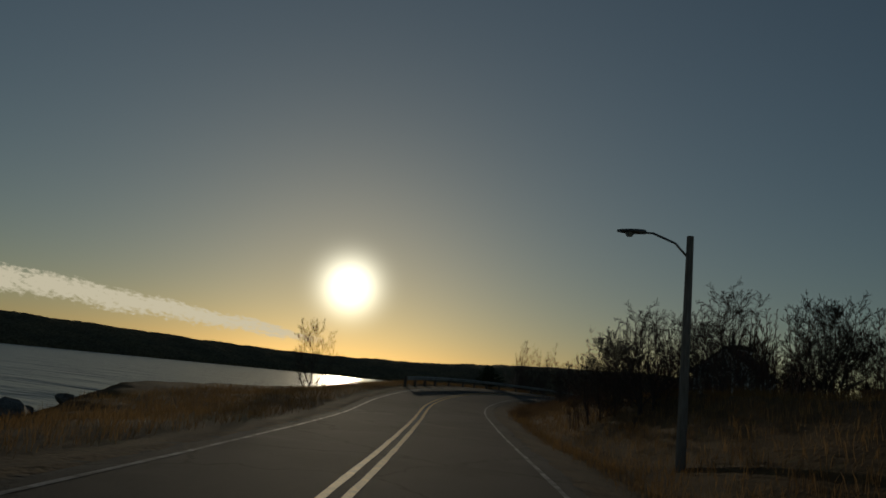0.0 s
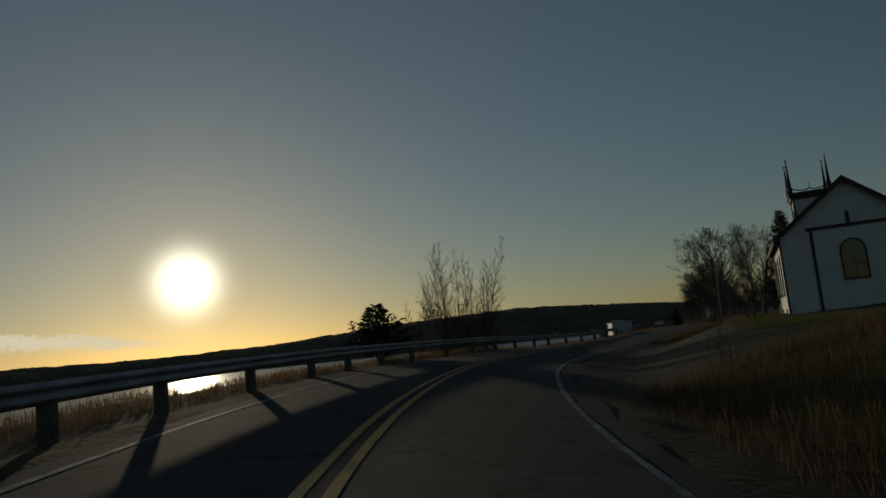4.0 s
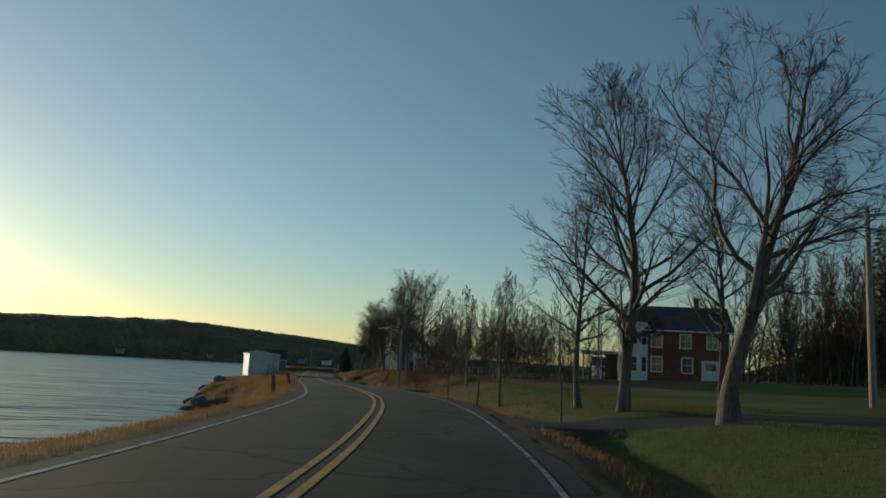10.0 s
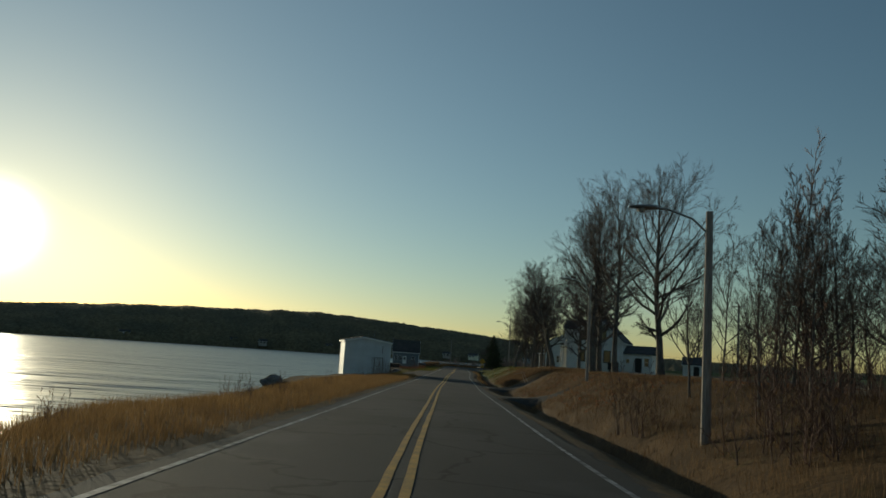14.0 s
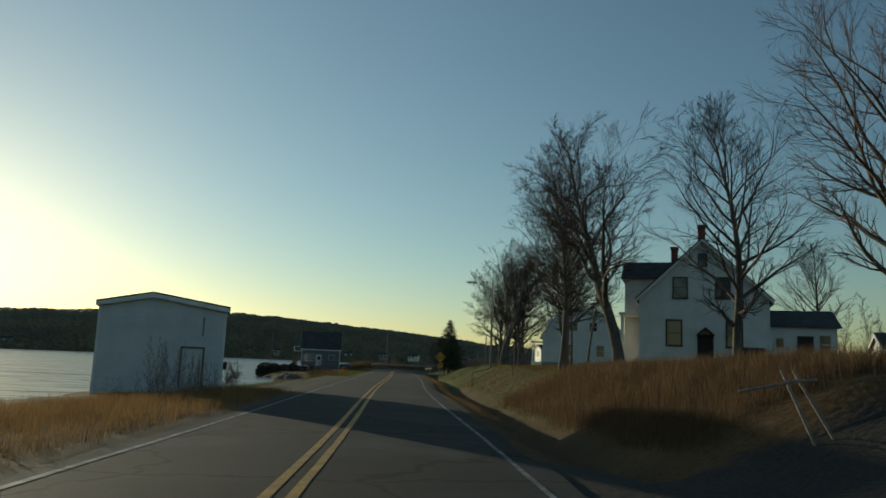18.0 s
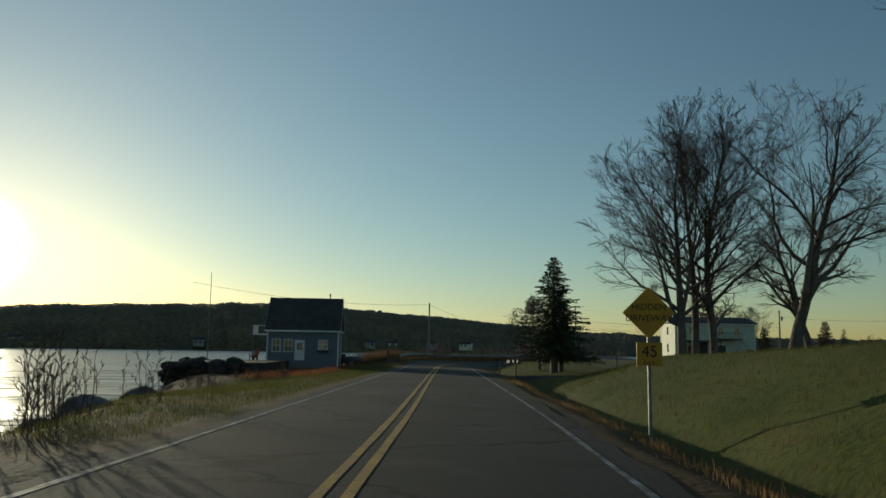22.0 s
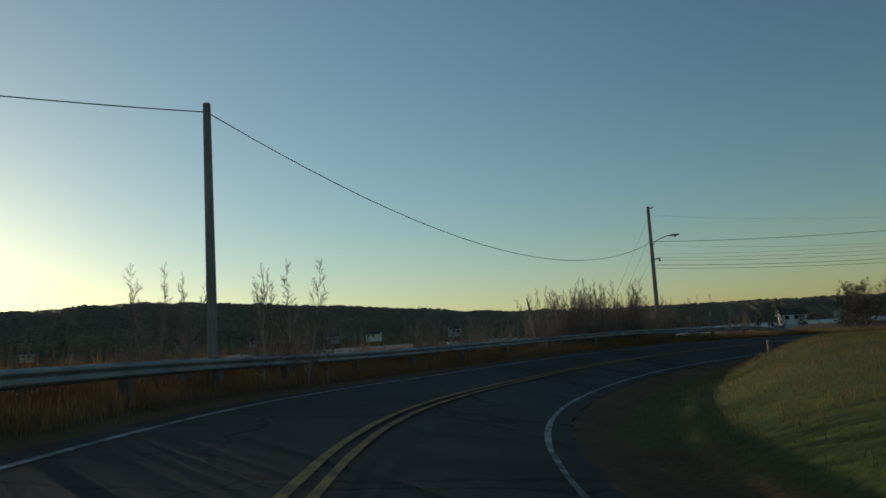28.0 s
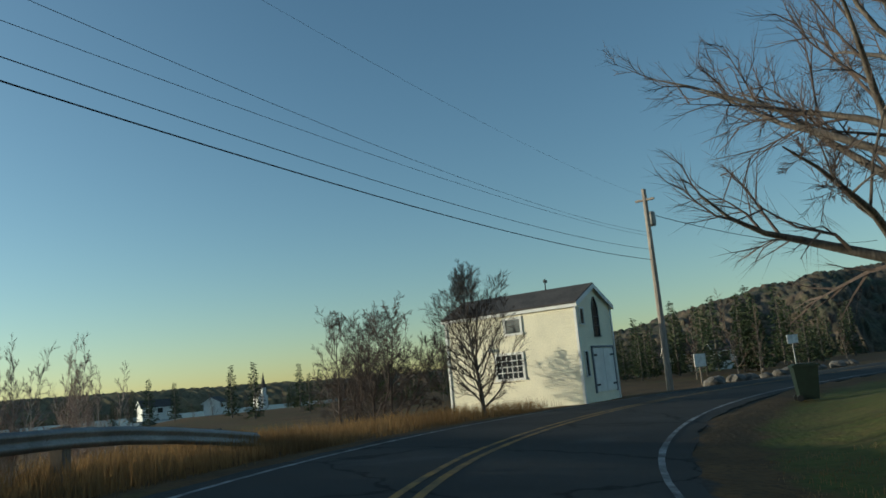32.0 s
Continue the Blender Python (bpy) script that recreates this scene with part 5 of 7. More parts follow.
for k in range(8):
    b = k * math.pi / 4 + math.pi / 4
    for u in (.8, 3.7):
        c = Vector((2.4 + 1.585 * math.cos(b), .6 + 1.585 * math.sin(b), u))
        sidev, outv = Vector((-math.sin(b), math.cos(b), 0)), Vector((math.cos(b), math.sin(b), 0))
        at2 = (lambda c, s, o: (lambda a, v, n: tuple(c + s * a + o * n + Vector((0, 0, v)))))(c, sidev, outv)
        window(tu, at2, 0, 0, .72, 1.5, "trim_white", False, (1, 2), .07)
pw = Shape().box(-3.2, 1.5, 2.5, 1.2, 6.0, 2.7).box(-3.4, 1.3, 2.7, 1.4, 6.2, 2.85)
pw_ob = part("porch", pw, "trim_white", bh, "flat-roofed white side porch")
for px in (-3.0, -1.0, 1.0):
    part("porch_post", Shape().box(px - .09, 1.6, -.4, px + .09, 1.78, 2.5), "trim_white", pw_ob)
part("porch_wall", Shape().box(-.6, 1.9, -.5, 2.6, 5.6, 2.5), "brick", bh)
chimney(bh, 9.5, 4.5, 7.4, 9.4)

# --- low bungalow beyond
bg = building("bungalow", 47.0, 40.0, ground_at(50, 42), -20, "low grey bungalow with a dark hipped roof", "house", (.8, .8, .8))
gable_shell(bg, 0, 0, 13, 7, -.5, 2.5, 4.1, "x", "siding_white", "roof_dark", "trim_white", .5)
at = facing((6.5, 0, 0), "-y")
for a in (-4.5, -1.2, 2.0, 4.6):
    window(bg, at, a, 1.0, 1.3, 1.1, "trim_white", False, (2, 1), .08)

# --- pale barn on the shore
bn = building("barn", -11.45, 77.6, -2.35, 11.5, "weathered pale grey boathouse barn on the shore side of the road", "barn")
gable_shell(bn, 0, 0, 6.05, 6.6, -1.2, 4.02, 4.55, "y", "siding_barn", "roof_dark", "trim_white", .2, .40, True, .12)
at = facing((3.0, 0, 0), "-y")
door(bn, at, 1.55, -.1, 1.0, 2.0, "siding_barn", "post_wood", "plain weathered plank door")
part("shutter", slab(Shape(), at, 1.95, 2.55, 2.02, 3.55, 0, .03), "post_wood", bn, "narrow split shutter")
part("corner_panel", slab(Shape(), at, 2.06, .0, 3.0, 2.1, 0, .02), "siding_barn", bn)
part("meter_box", Shape().box(6.08, .3, .9, 6.3, .55, 1.3), "trim_dark", bn)

# --- white house with steep gables
wh = building("white_house", 19.5, 85.9, .15, -24, "white two-storey house with steep gables, brick chimneys and dark-trimmed windows", "house", (.86, .92, .92))
gable_shell(wh, 0, 0, 9.0, 8.5, -.6, 4.4, 8.4, "y", "siding_white", "roof_dark", "trim_white", .35)
at = facing((4.5, 0, 0), "-y")
for a in (-2.05, 2.15):
    window(wh, at, a, 1.05, .95, 1.65, "trim_dark", False, (1, 2), .12)
window(wh, at, -1.6, 4.35, .9, 1.35, "trim_dark", False, (1, 2), .1)
window(wh, at, 1.4, 4.35, .9, 1.35, "trim_dark", False, (1, 2), .1)
window(wh, at, .0, 6.6, .5, .8, "trim_dark", False, (1, 2), .08)
door(wh, at, .15, -.3, .95, 2.0, "black", "trim_dark", "dark cellar door under a small hood")
part("door_hood", Shape().prism([(4.0, -.9, 1.75), (4.65, -.9, 2.3), (5.3, -.9, 1.75), (5.2, -.9, 1.68), (4.65, -.9, 2.18), (4.1, -.9, 1.68)], (0, -.9, 0), (0, 0, 0)), "trim_dark", wh)
part("wing_wall", Shape().box(-1.4, 3.2, -.6, 3.0, 8.0, 6.0), "siding_white", wh, "two-storey side wing")
part("wing_roof", Shape().prism([(-1.7, 2.9, 6.0), (-1.7, 8.3, 6.0), (-1.7, 5.6, 7.6)], (-1.7, 0, 0), (3.4, 0, 0)), "roof_dark", wh)
for a in (-1.0, 1.2):
    window(wh, facing((-1.4, 5.6, 0), "-x"), a, 3.9, .8, 1.3, "trim_dark", False, (1, 2), .1)
    window(wh, facing((-1.4, 5.6, 0), "-x"), a, 1.0, .8, 1.5, "trim_dark", False, (1, 2), .1)
part("porch_roof", Shape().box(-1.6, .6, 3.1, 0.1, 3.2, 3.3), "trim_white", wh)
for yy in (.8, 2.0):
    part("porch_post", Shape().box(-1.5, yy, -.5, -1.34, yy + .16, 3.1), "trim_white", wh)
part("annex_wall", Shape().box(9.0, 1.2, -.6, 13.6, 7.5, 2.6), "siding_white", wh, "low white kitchen annex")
part("annex_roof", Shape().prism([(8.8, .9, 2.55), (8.8, 7.8, 2.55), (8.8, 4.35, 3.9)], (8.8, 0, 0), (13.9, 0, 0)), "roof_dark", wh)
at = facing((11.3, 1.2, 0), "-y")
window(wh, at, -1.5, 1.15, .5, .6, "trim_white", False, (1, 1), .07)
door(wh, at, .2, -.2, .9, 2.05, "black", "trim_dark", "dark side door")
window(wh, at, 1.5, .8, .7, 1.2, "trim_white", False, (1, 2), .07)
chimney(wh, 4.5, 3.0, 7.8, 10.0)
chimney(wh, 2.4, 6.4, 6.8, 8.9)
tank = tagged(new("oil_tank", Shape().box(0, 0, .3, 1.6, .75, 1.35).box(.15, .1, 0, .25, .65, .3).box(1.35, .1, 0, 1.45, .65, .3).mesh("oil_tank", "dark_metal")), "dark oil tank on legs against the white house", "tank")
tank.matrix_world = wh.matrix_world @ pose(7.0, -.95, -.35)

# --- small shed
sd = building("shed", 36.3, 85.7, ground_at(37.5, 86.5) - .05, -20, "small white garden shed with a dark roof and a dark doorway", "shed")
gable_shell(sd, 0, 0, 3.2, 2.8, -.3, 1.9, 2.8, "x", "siding_white", "roof_dark", "trim_white", .2)
door(sd, facing((1.6, 0, 0), "-y"), .2, .05, .8, 1.7, "black", "trim_white", "dark shed door")

# --- gambrel house
gh = building("gambrel_house", 22.2, 123.8, -.35, -19, "white one-and-a-half-storey house with a gambrel roof", "house", (1.0, .95, .97))
prof = [(0, 0, -.6), (9.2, 0, -.6), (9.2, 0, 3.3), (7.6, 0, 5.6), (4.6, 0, 6.7), (1.6, 0, 5.6), (0, 0, 3.3)]
part("wall", Shape().prism(prof, (0, 0, 0), (0, 10, 0)), "siding_white", gh)
part("foundation", Shape().box(-.05, -.05, -.8, 9.25, 10.05, .25), "concrete", gh)
rf, tr = Shape(), Shape()
for (xa, za), (xb, zb) in (((-.3, 2.95), (1.55, 5.62)), ((1.5, 5.58), (4.6, 6.74)), ((4.6, 6.74), (7.7, 5.58)), ((7.65, 5.62), (9.5, 2.95))):
    rf.prism([(xa, -.25, za), (xb, -.25, zb), (xb, -.25, zb + .14), (xa, -.25, za + .14)], (0, 0, 0), (0, 10.5, 0))
    tr.prism([(xa, -.29, za - .16), (xb, -.29, zb - .16), (xb, -.29, zb + .02), (xa, -.29, za + .02)], (0, 0, 0), (0, .04, 0))
part("roof", rf, "roof_dark", gh)
part("trim", tr, "trim_white", gh)
part("dormer", Shape().box(.35, 1.5, 3.4, 1.9, 8.5, 5.35), "siding_white", gh, "long white roof dormer")
for a in (-2.2, 0.2, 2.4):
    window(gh, facing((.35, 5.0, 0), "-x"), a, 4.0, .75, .95, "trim_white", False, (1, 2), .07)
    window(gh, facing((0, 5.0, 0), "-x"), a + .3, 1.1, .8, 1.3, "trim_white", False, (1, 2), .07)
at = facing((4.6, 0, 0), "-y")
for a, u in ((-1.7, 1.1), (1.9, 1.1), (-1.1, 4.0), (1.1, 4.0)):
    window(gh, at, a, u, .8, 1.25 if u < 2 else .95, "trim_white", False, (1, 2), .08)
part("porch_step", Shape().box(-1.6, 3.4, -.5, 0, 6.2, .25), "trim_white", gh)
st = part("porch", Shape().box(-1.8, 3.2, 2.6, .1, 6.4, 2.75), "trim_white", gh, "small white entrance porch")
for yy in (3.5, 6.0):
    part("porch_post", Shape().box(-1.55, yy, .25, -1.43, yy + .12, 2.6), "trim_white", st)

# --- blue boathouse by the bend
bt = building("boathouse", -9.1, 177.2, -2.45, 2.0, "small dark blue clapboard cottage with white windows on the shore", "cottage")
gable_shell(bt, 0, 0, 6.8, 4.9, -.5, 3.35, 6.2, "x", "siding_blue", "roof_dark", "trim_white", .25)
part("foundation", Shape().box(.05, .05, -1.8, 6.75, 4.85, -.45), "post_wood", bt)
at = facing((3.4, 0, 0), "-y")
for a in (-2.55, -1.4):
    window(bt, at, a, 1.05, .68, 1.1, "trim_white", False, (2, 2), .08)
window(bt, at, 1.95, 1.3, .78, .78, "trim_white", False, (2, 2), .08)
door(bt, at, -.3, .2, .78, 1.85, "trim_white", "trim_white", "white half-glazed front door", True)
at = facing((6.8, 2.45, 0), "+x")
door(bt, at, -1.55, -.05, .8, 2.1, "trim_white", "siding_blue", "white plank side door")
window(bt, at, .0, 4.3, .45, .8, "trim_white", False, (1, 2), .06)
part("flower_box", slab(Shape(), facing((3.4, 0, 0), "-y"), 1.45, 1.0, 2.45, 1.2, .02, .22), "trim_dark", bt)
for xx in (-.2, 6.98):
    part("finial", Shape().tube([(xx, 2.45, 6.2), (xx, 2.45, 6.7)], [.035, .01], 5), "trim_white", bt)
part("stove_pipe", Shape().tube([(5.7, 2.6, 5.9), (5.7, 2.6, 6.75)], .06, 7).tube([(5.7, 2.6, 6.72), (5.7, 2.6, 6.85)], [.11, .09], 7), "dark_metal", bt)
dk = part("balcony", Shape().box(-1.5, .3, 2.6, 0, 3.2, 2.72).box(-1.5, .3, 3.45, -1.42, 3.2, 3.52).box(-1.5, .3, 3.45, 0, .38, 3.52), "trim_white", bt, "small railed upper balcony")
for k in range(10):
    part("baluster", Shape().box(-1.48, .34 + .31 * k, 2.7, -1.44, .38 + .31 * k, 3.48), "trim_white", dk)
for yy in (.4, 3.0):
    part("balcony_post", Shape().box(-1.5, yy, -.5, -1.38, yy + .12, 2.6), "post_wood", dk)

# --- stone wharf beside it
tagged(new("wharf", Shape().prism([(-15.2, 165.5, -5.5), (-6.8, 165.5, -5.5), (-7.0, 165.5, -2.3), (-14.7, 165.5, -2.3)], (0, 165.5, 0), (0, 178.5, 0)).mesh("wharf", "wharf_stone")), "dark rough stone-filled wharf reaching into the water", "wharf", kind="structure")

# --- pale green two-storey building with outside stairs
hs = building("apartment_house", 43.3, 212.5, -1.75, 0, "pale green two-storey house with a dark porch and outside stairs", "house", (.70, .80, .95))
gable_shell(hs, 0, 0, 17.0, 8.0, -.6, 5.4, 6.3, "x", "siding_green", "roof_dark", "trim_white", .35)
at = facing((8.5, 0, 0), "-y")
for a in (-5.0, 1.2, 4.6):
    window(hs, at, a, 3.7, 1.0, 1.05, "trim_white", False, (2, 1), .08)
window(hs, at, 1.4, .8, 1.5, 1.2, "trim_white", False, (2, 1), .08)
for u in (.9, 3.6):
    window(hs, facing((0, 4.0, 0), "-x"), 0, u, .8, 1.2, "trim_white", False, (1, 2), .07)
part("porch_roof", Shape().box(2.2, -1.9, 2.5, 9.0, 0, 2.7), "trim_dark", hs)
for px in (2.3, 4.4, 6.6, 8.8):
    part("porch_post", Shape().box(px, -1.85, -.5, px + .14, -1.71, 2.5), "trim_dark", hs)
# dark sheet on the wall paints the shade beneath the porch roof
part("painted_porch_shade", Shape().box(4.2, -.12, -.5, 6.8, -.02, 2.4), "trim_dark", hs)
part("porch_door", Shape().box(2.6, -.1, -.3, 3.6, -.02, 1.9), "red_wood", hs, "reddish brown door")
sts = part("balcony", Shape().box(8.2, -1.5, 2.9, 13.6, 0, 3.05).box(8.2, -1.5, 3.9, 13.6, -1.42, 3.97), "post_wood", hs, "grey wooden stair landing")
for k in range(14):
    part("baluster", Shape().box(8.3 + .4 * k, -1.48, 3.0, 8.34 + .4 * k, -1.44, 3.93), "post_wood", sts)
for k in range(13):
    part("stair_tread", Shape().box(13.6 + .27 * k, -1.5, 2.85 - .25 * k, 13.9 + .27 * k, -.5, 2.9 - .25 * k), "post_wood", sts)
chimney(hs, 9.2, 5.5, 5.9, 7.2)

# --- cream building on the corner
yl = building("cream_building", 66.2, 245.3, -2.85, 0, "tall narrow cream clapboard building with a pointed gable window", "building", (.88, .88, .86))
gable_shell(yl, 0, 0, 4.4, 7.6, -.5, 4.55, 5.55, "y", "siding_cream", "roof_dark", "trim_white", .16, .5, True, .10)
at = facing((0, 3.8, 0), "-x")
window(yl, at, 0.3, 3.4, .85, .72, "trim_white", False, (1, 1), .12)
window(yl, at, -.1, 1.1, 1.5, 1.2, "trim_white", False, (5, 4), .12)
at = facing((2.2, 0, 0), "-y")
window(yl, at, 0.15, 2.9, .62, 2.0, "trim_dark", True, (1, 3), .05, True)
window(yl, at, -1.55, 3.5, .4, .75, "trim_white", False, (1, 1), .07)
window(yl, at, -1.5, .9, .35, 1.2, "trim_white", False, (1, 1), .06)
gd = part("garage_door", slab(slab(Shape(), at, -.75, .05, .55, 2.25, 0, .05), at, .6, .05, 1.85, 2.25, 0, .05), "trim_white", yl, "pair of white plank garage doors")
for a0, u0 in ((-.7, 1.85), (-.7, .35), (1.4, 1.85), (1.4, .35)):
    part("hinge", slab(Shape(), at, a0, u0, a0 + .4, u0 + .1, .05, .07), "black", gd)
part("door_frame", slab(slab(slab(Shape(), at, -.85, .0, -.75, 2.35, 0, .08), at, 1.85, 0, 1.95, 2.35, 0, .08), at, -.85, 2.28, 1.95, 2.38, 0, .08), "siding_blue", gd)
part("vent_pipe", Shape().tube([(3.2, 3.0, 5.2), (3.2, 3.0, 6.4)], .035, 5).box(3.1, 2.95, 6.2, 3.4, 3.05, 6.35), "dark_metal", yl)
part("wall_lamp", slab(Shape(), facing((0, 3.8, 0), "-x"), -1.2, 2.55, -1.0, 2.72, .0, .2), "white_plain", yl)


# ================= guard rails, fences, poles =================
def guard_rail(name, s0, s1, d0, d1, label, every=3.6, sink=0.0, tail=True):
    top = empty(name, pose(0, 0, 0), label, "guard rail")
    sel = [i for i in range(len(LINE)) if s0 <= LINE[i, 0] <= s1]
    pts = []
    for k, i in enumerate(sel):
        f = k / (len(sel) - 1)
        d = d0 + (d1 - d0) * f
        p = LINE[i, 1:3] + ACROSS[i] * d
        drop = 0.0
        if tail:
            drop = -0.45 * max(0, (f - .94) / .06) ** 1.5
        pts.append((p[0], p[1], LINE[i, 3] + float(bank(LINE[i, 0], d)) + .62 + drop - sink, ACROSS[i]))
    rail = Shape()
    prof = [(0.0, -.155), (.035, -.13), (.075, -.10), (.075, -.06), (.02, -.02), (.02, .02), (.075, .06), (.075, .10), (.035, .13), (0.0, .155)]
    n = len(prof)
    for x, y, z, ac in pts:
        rail.v += [(x + ac[0] * o, y + ac[1] * o, z + u) for o, u in prof]
        rail.v += [(x + ac[0] * (o - .012), y + ac[1] * (o - .012), z + u) for o, u in prof]
    for r in range(len(pts) - 1):
        for k in range(n - 1):
            a, b = r * 2 * n + k, (r + 1) * 2 * n + k
            rail.f += [(a, a + 1, b + 1, b), (a + n + 1, a + n, b + n, b + n + 1)]
    part("rail_beam", rail, "zinc", top, "galvanised corrugated steel beam", True)
    run, last = 0.0, None
    mesh = None
    for x, y, z, ac in pts:
        if last is not None:
            run += math.hypot(x - last[0], y - last[1])
        if last is None or run >= every:
            run = 0.0
            if mesh is None:
                mesh = Shape().box(-.10, -.10, -1.3, .10, .10, .2).mesh("rail_post", "post_wood")
            po = part("rail_post", mesh, None, top)
            po.matrix_world = Matrix.Translation((x - ac[0] * .11, y - ac[1] * .11, z - .02)) @ Euler((0, 0, math.atan2(ac[1], ac[0]))).to_matrix().to_4x4()
        last = (x, y)
    return top


guard_rail("guard_rail", 4.2, 10.2, -4.3, -4.6, "steel guard rail on wooden posts along the shore bend")
guard_rail("guard_rail", 27.7, 33.1, -4.7, -5.6, "steel guard rail on wooden posts round the outside of the bend", 3.8)
rng = random.Random(3)
for x, y, lean_x, lean_y, h in ((-6.68, -46.17, 2, -4, 0.8), (-5.62, -31.19, 3, -13, 0.85), (-5.48, -25.09, -3, -15, 0.9), (-6.37, -16.67, 6, -36, 0.62), (-10.96, -60.49, 0, 2, 1.1)):
    z = ground_at(x, y)
    p = tagged(new("fence_post", Shape().tube([(0, 0, -.4), (0, 0, h)], [.10, .09], 8).mesh("fence_post", "post_wood")), "leaning weathered round wooden post on the shore verge", "post", "old posts along the shore")
    p.matrix_world = pose(x, y, z, lean_x, lean_y, 0)


tagged(new("marker_post", Shape().box(-.05, -.03, -.3, .05, .03, 1.0).mesh("marker_post", "white_plain")), "slim white marker post in the verge grass", "post").matrix_world = pose(-6.37, -149.59, ground_at(-6.37, -149.59), 0, 4, 0)


tagged(new("culvert_pipe", Shape().tube([(0, -1.3, .05), (0, 1.3, .05)], .06, 7).mesh("culvert_pipe", "white_plain")), "pale pipe lying at a driveway culvert", "pipe").matrix_world = pose(3.72, -20.26, ground_at(3.72, -20.26) + .16, 0, 0, 4)


def street_lamp(x, y, h, arm_to, label, radius=.11, arm_z=None, mat="pole_wood"):
    z = ground_at(x, y)
    top = empty("street_lamp", pose(x, y, z), label, "street lamp")
    part("pole", Shape().tube([(0, 0, -.4), (0, 0, h * .5), (0, 0, h)], [radius * 1.2, radius, radius * .8], 9), mat, top)
    lamp_on(top, arm_z or h - .25, arm_to)
    return top


def lamp_on(top, z, way):
    w = Vector((way[0], way[1], 0))
    arm = part("arm", Shape().tube([(0, 0, z - .35), tuple(w * .3 + Vector((0, 0, z + .05))), tuple(w * .75 + Vector((0, 0, z + .28))), tuple(w + Vector((0, 0, z + .3)))], .03, 6), "zinc", top)
    d = w.normalized()
    s = Vector((-d.y, d.x, 0))
    hd = Shape()
    for f, r, up in ((-.12, .05, .06), (.0, .12, .07), (.25, .16, .07), (.5, .12, .05), (.62, .04, .03)):
        c = w + d * f + Vector((0, 0, z + .3))
        for k in range(8):
            b = k * math.pi / 4
            hd.v.append(tuple(c + s * r * math.cos(b) + Vector((0, 0, up * math.sin(b) + .01))))
    for i in range(4):
        for k in range(8):
            a, b = i * 8 + k, i * 8 + (k + 1) % 8
            hd.f.append((a, b, b + 8, a + 8))
    hd.f += [tuple(range(7, -1, -1)), tuple(range(32, 40))]
    head = part("lamp_head", hd, "zinc", arm)
    c = w + d * .3 + Vector((0, 0, z + .22))
    part("lens", Shape().tube([tuple(c + Vector((0, 0, .03))), tuple(c - Vector((0, 0, .05)))], [.13, .07], 8), "lamp_lens", head)


street_lamp(3.85, -196.4, 4.1 - ground_at(3.85, -196.4), (-1.2, -.2), "street lamp on a slim pole beside the road")
street_lamp(-4.3, -93.82, 5.4, (-1.5, .5), "street lamp on a weathered pole on the lawn edge", .085)
street_lamp(6.0, -4.0, 5.8, (-1.4, .2), "street lamp among the roadside trees")
lamp_h = 5.6 - ground_at(9.15, 25.5)
street_lamp(9.4, 25.5, lamp_h, (-1.4, .1), "street lamp on a tall wooden pole on the bank", .09, lamp_h)
street_lamp(13.8, 109.6, 8.0, (-1.9, .2), "street lamp on a wooden pole on the lawn", .095, 7.6)


def utility_pole(x, y, h, label, cross=True, lean=0.0, turn=0.0, radius=.14, dz=None):
    top = empty("utility_pole", pose(x, y, ground_at(x, y) if dz is None else dz, 0, lean, turn), label, "utility pole")
    part("pole", Shape().tube([(0, 0, -.6), (0, 0, h * .5), (0, 0, h)], [radius * 1.2, radius, radius * .78], 10), "pole_wood", top)
    if cross:
        part("crossarm", Shape().box(-1.0, -.06, h - .42, 1.0, .06, h - .30), "pole_wood", top)
        for k in (-.9, -.35, .35, .9):
            part("insulator", Shape().tube([(k, 0, h - .30), (k, 0, h - .22), (k, 0, h - .14)], [.03, .05, .03], 6), "lamp_lens", top)
    return top


def wire(a, b, sag, r=.016, name="cable"):
    pts = []
    for k in range(25):
        f = k / 24
        p = Vector(a).lerp(Vector(b), f)
        p.z -= sag * 4 * f * (1 - f)
        pts.append(tuple(p))
    tagged(new(name, Shape().tube(pts, r, 4, False).mesh(name, "cable")), "black overhead cable sagging between poles", "cable", "overhead cables")


pa = (18.38, -53.65)
utility_pole(*pa, 8.9 - ground_at(*pa), "wooden utility pole with a crossarm on the lawn", True, 0, -60)
utility_pole(36.0, 14.0, 9.5, "wooden utility pole with a crossarm behind the lawn", True, 0, -60)
utility_pole(47.0, -78.0, 9.5, "wooden utility pole with a crossarm behind the lawn", True, 0, -60)
utility_pole(36.0, 66.0, 9.0, "wooden utility pole with a crossarm behind the shed", True, 0, -60)
zt = 8.55
for o in (-.9, .35, .9):
    wire((pa[0] + o * .5, pa[1] + o * .85, zt), (36.0 + o * .5, 14.0 + o * .85, ground_at(36, 14) + 9.1), 1.1, .012)
    wire((pa[0] + o * .5, pa[1] + o * .85, zt), (47.0 + o * .5, -78.0 + o * .85, ground_at(47, -78) + 9.1), .8, .012)
wire((pa[0], pa[1], 6.2), (47.0, -78.0, 6.6), .6, .018)

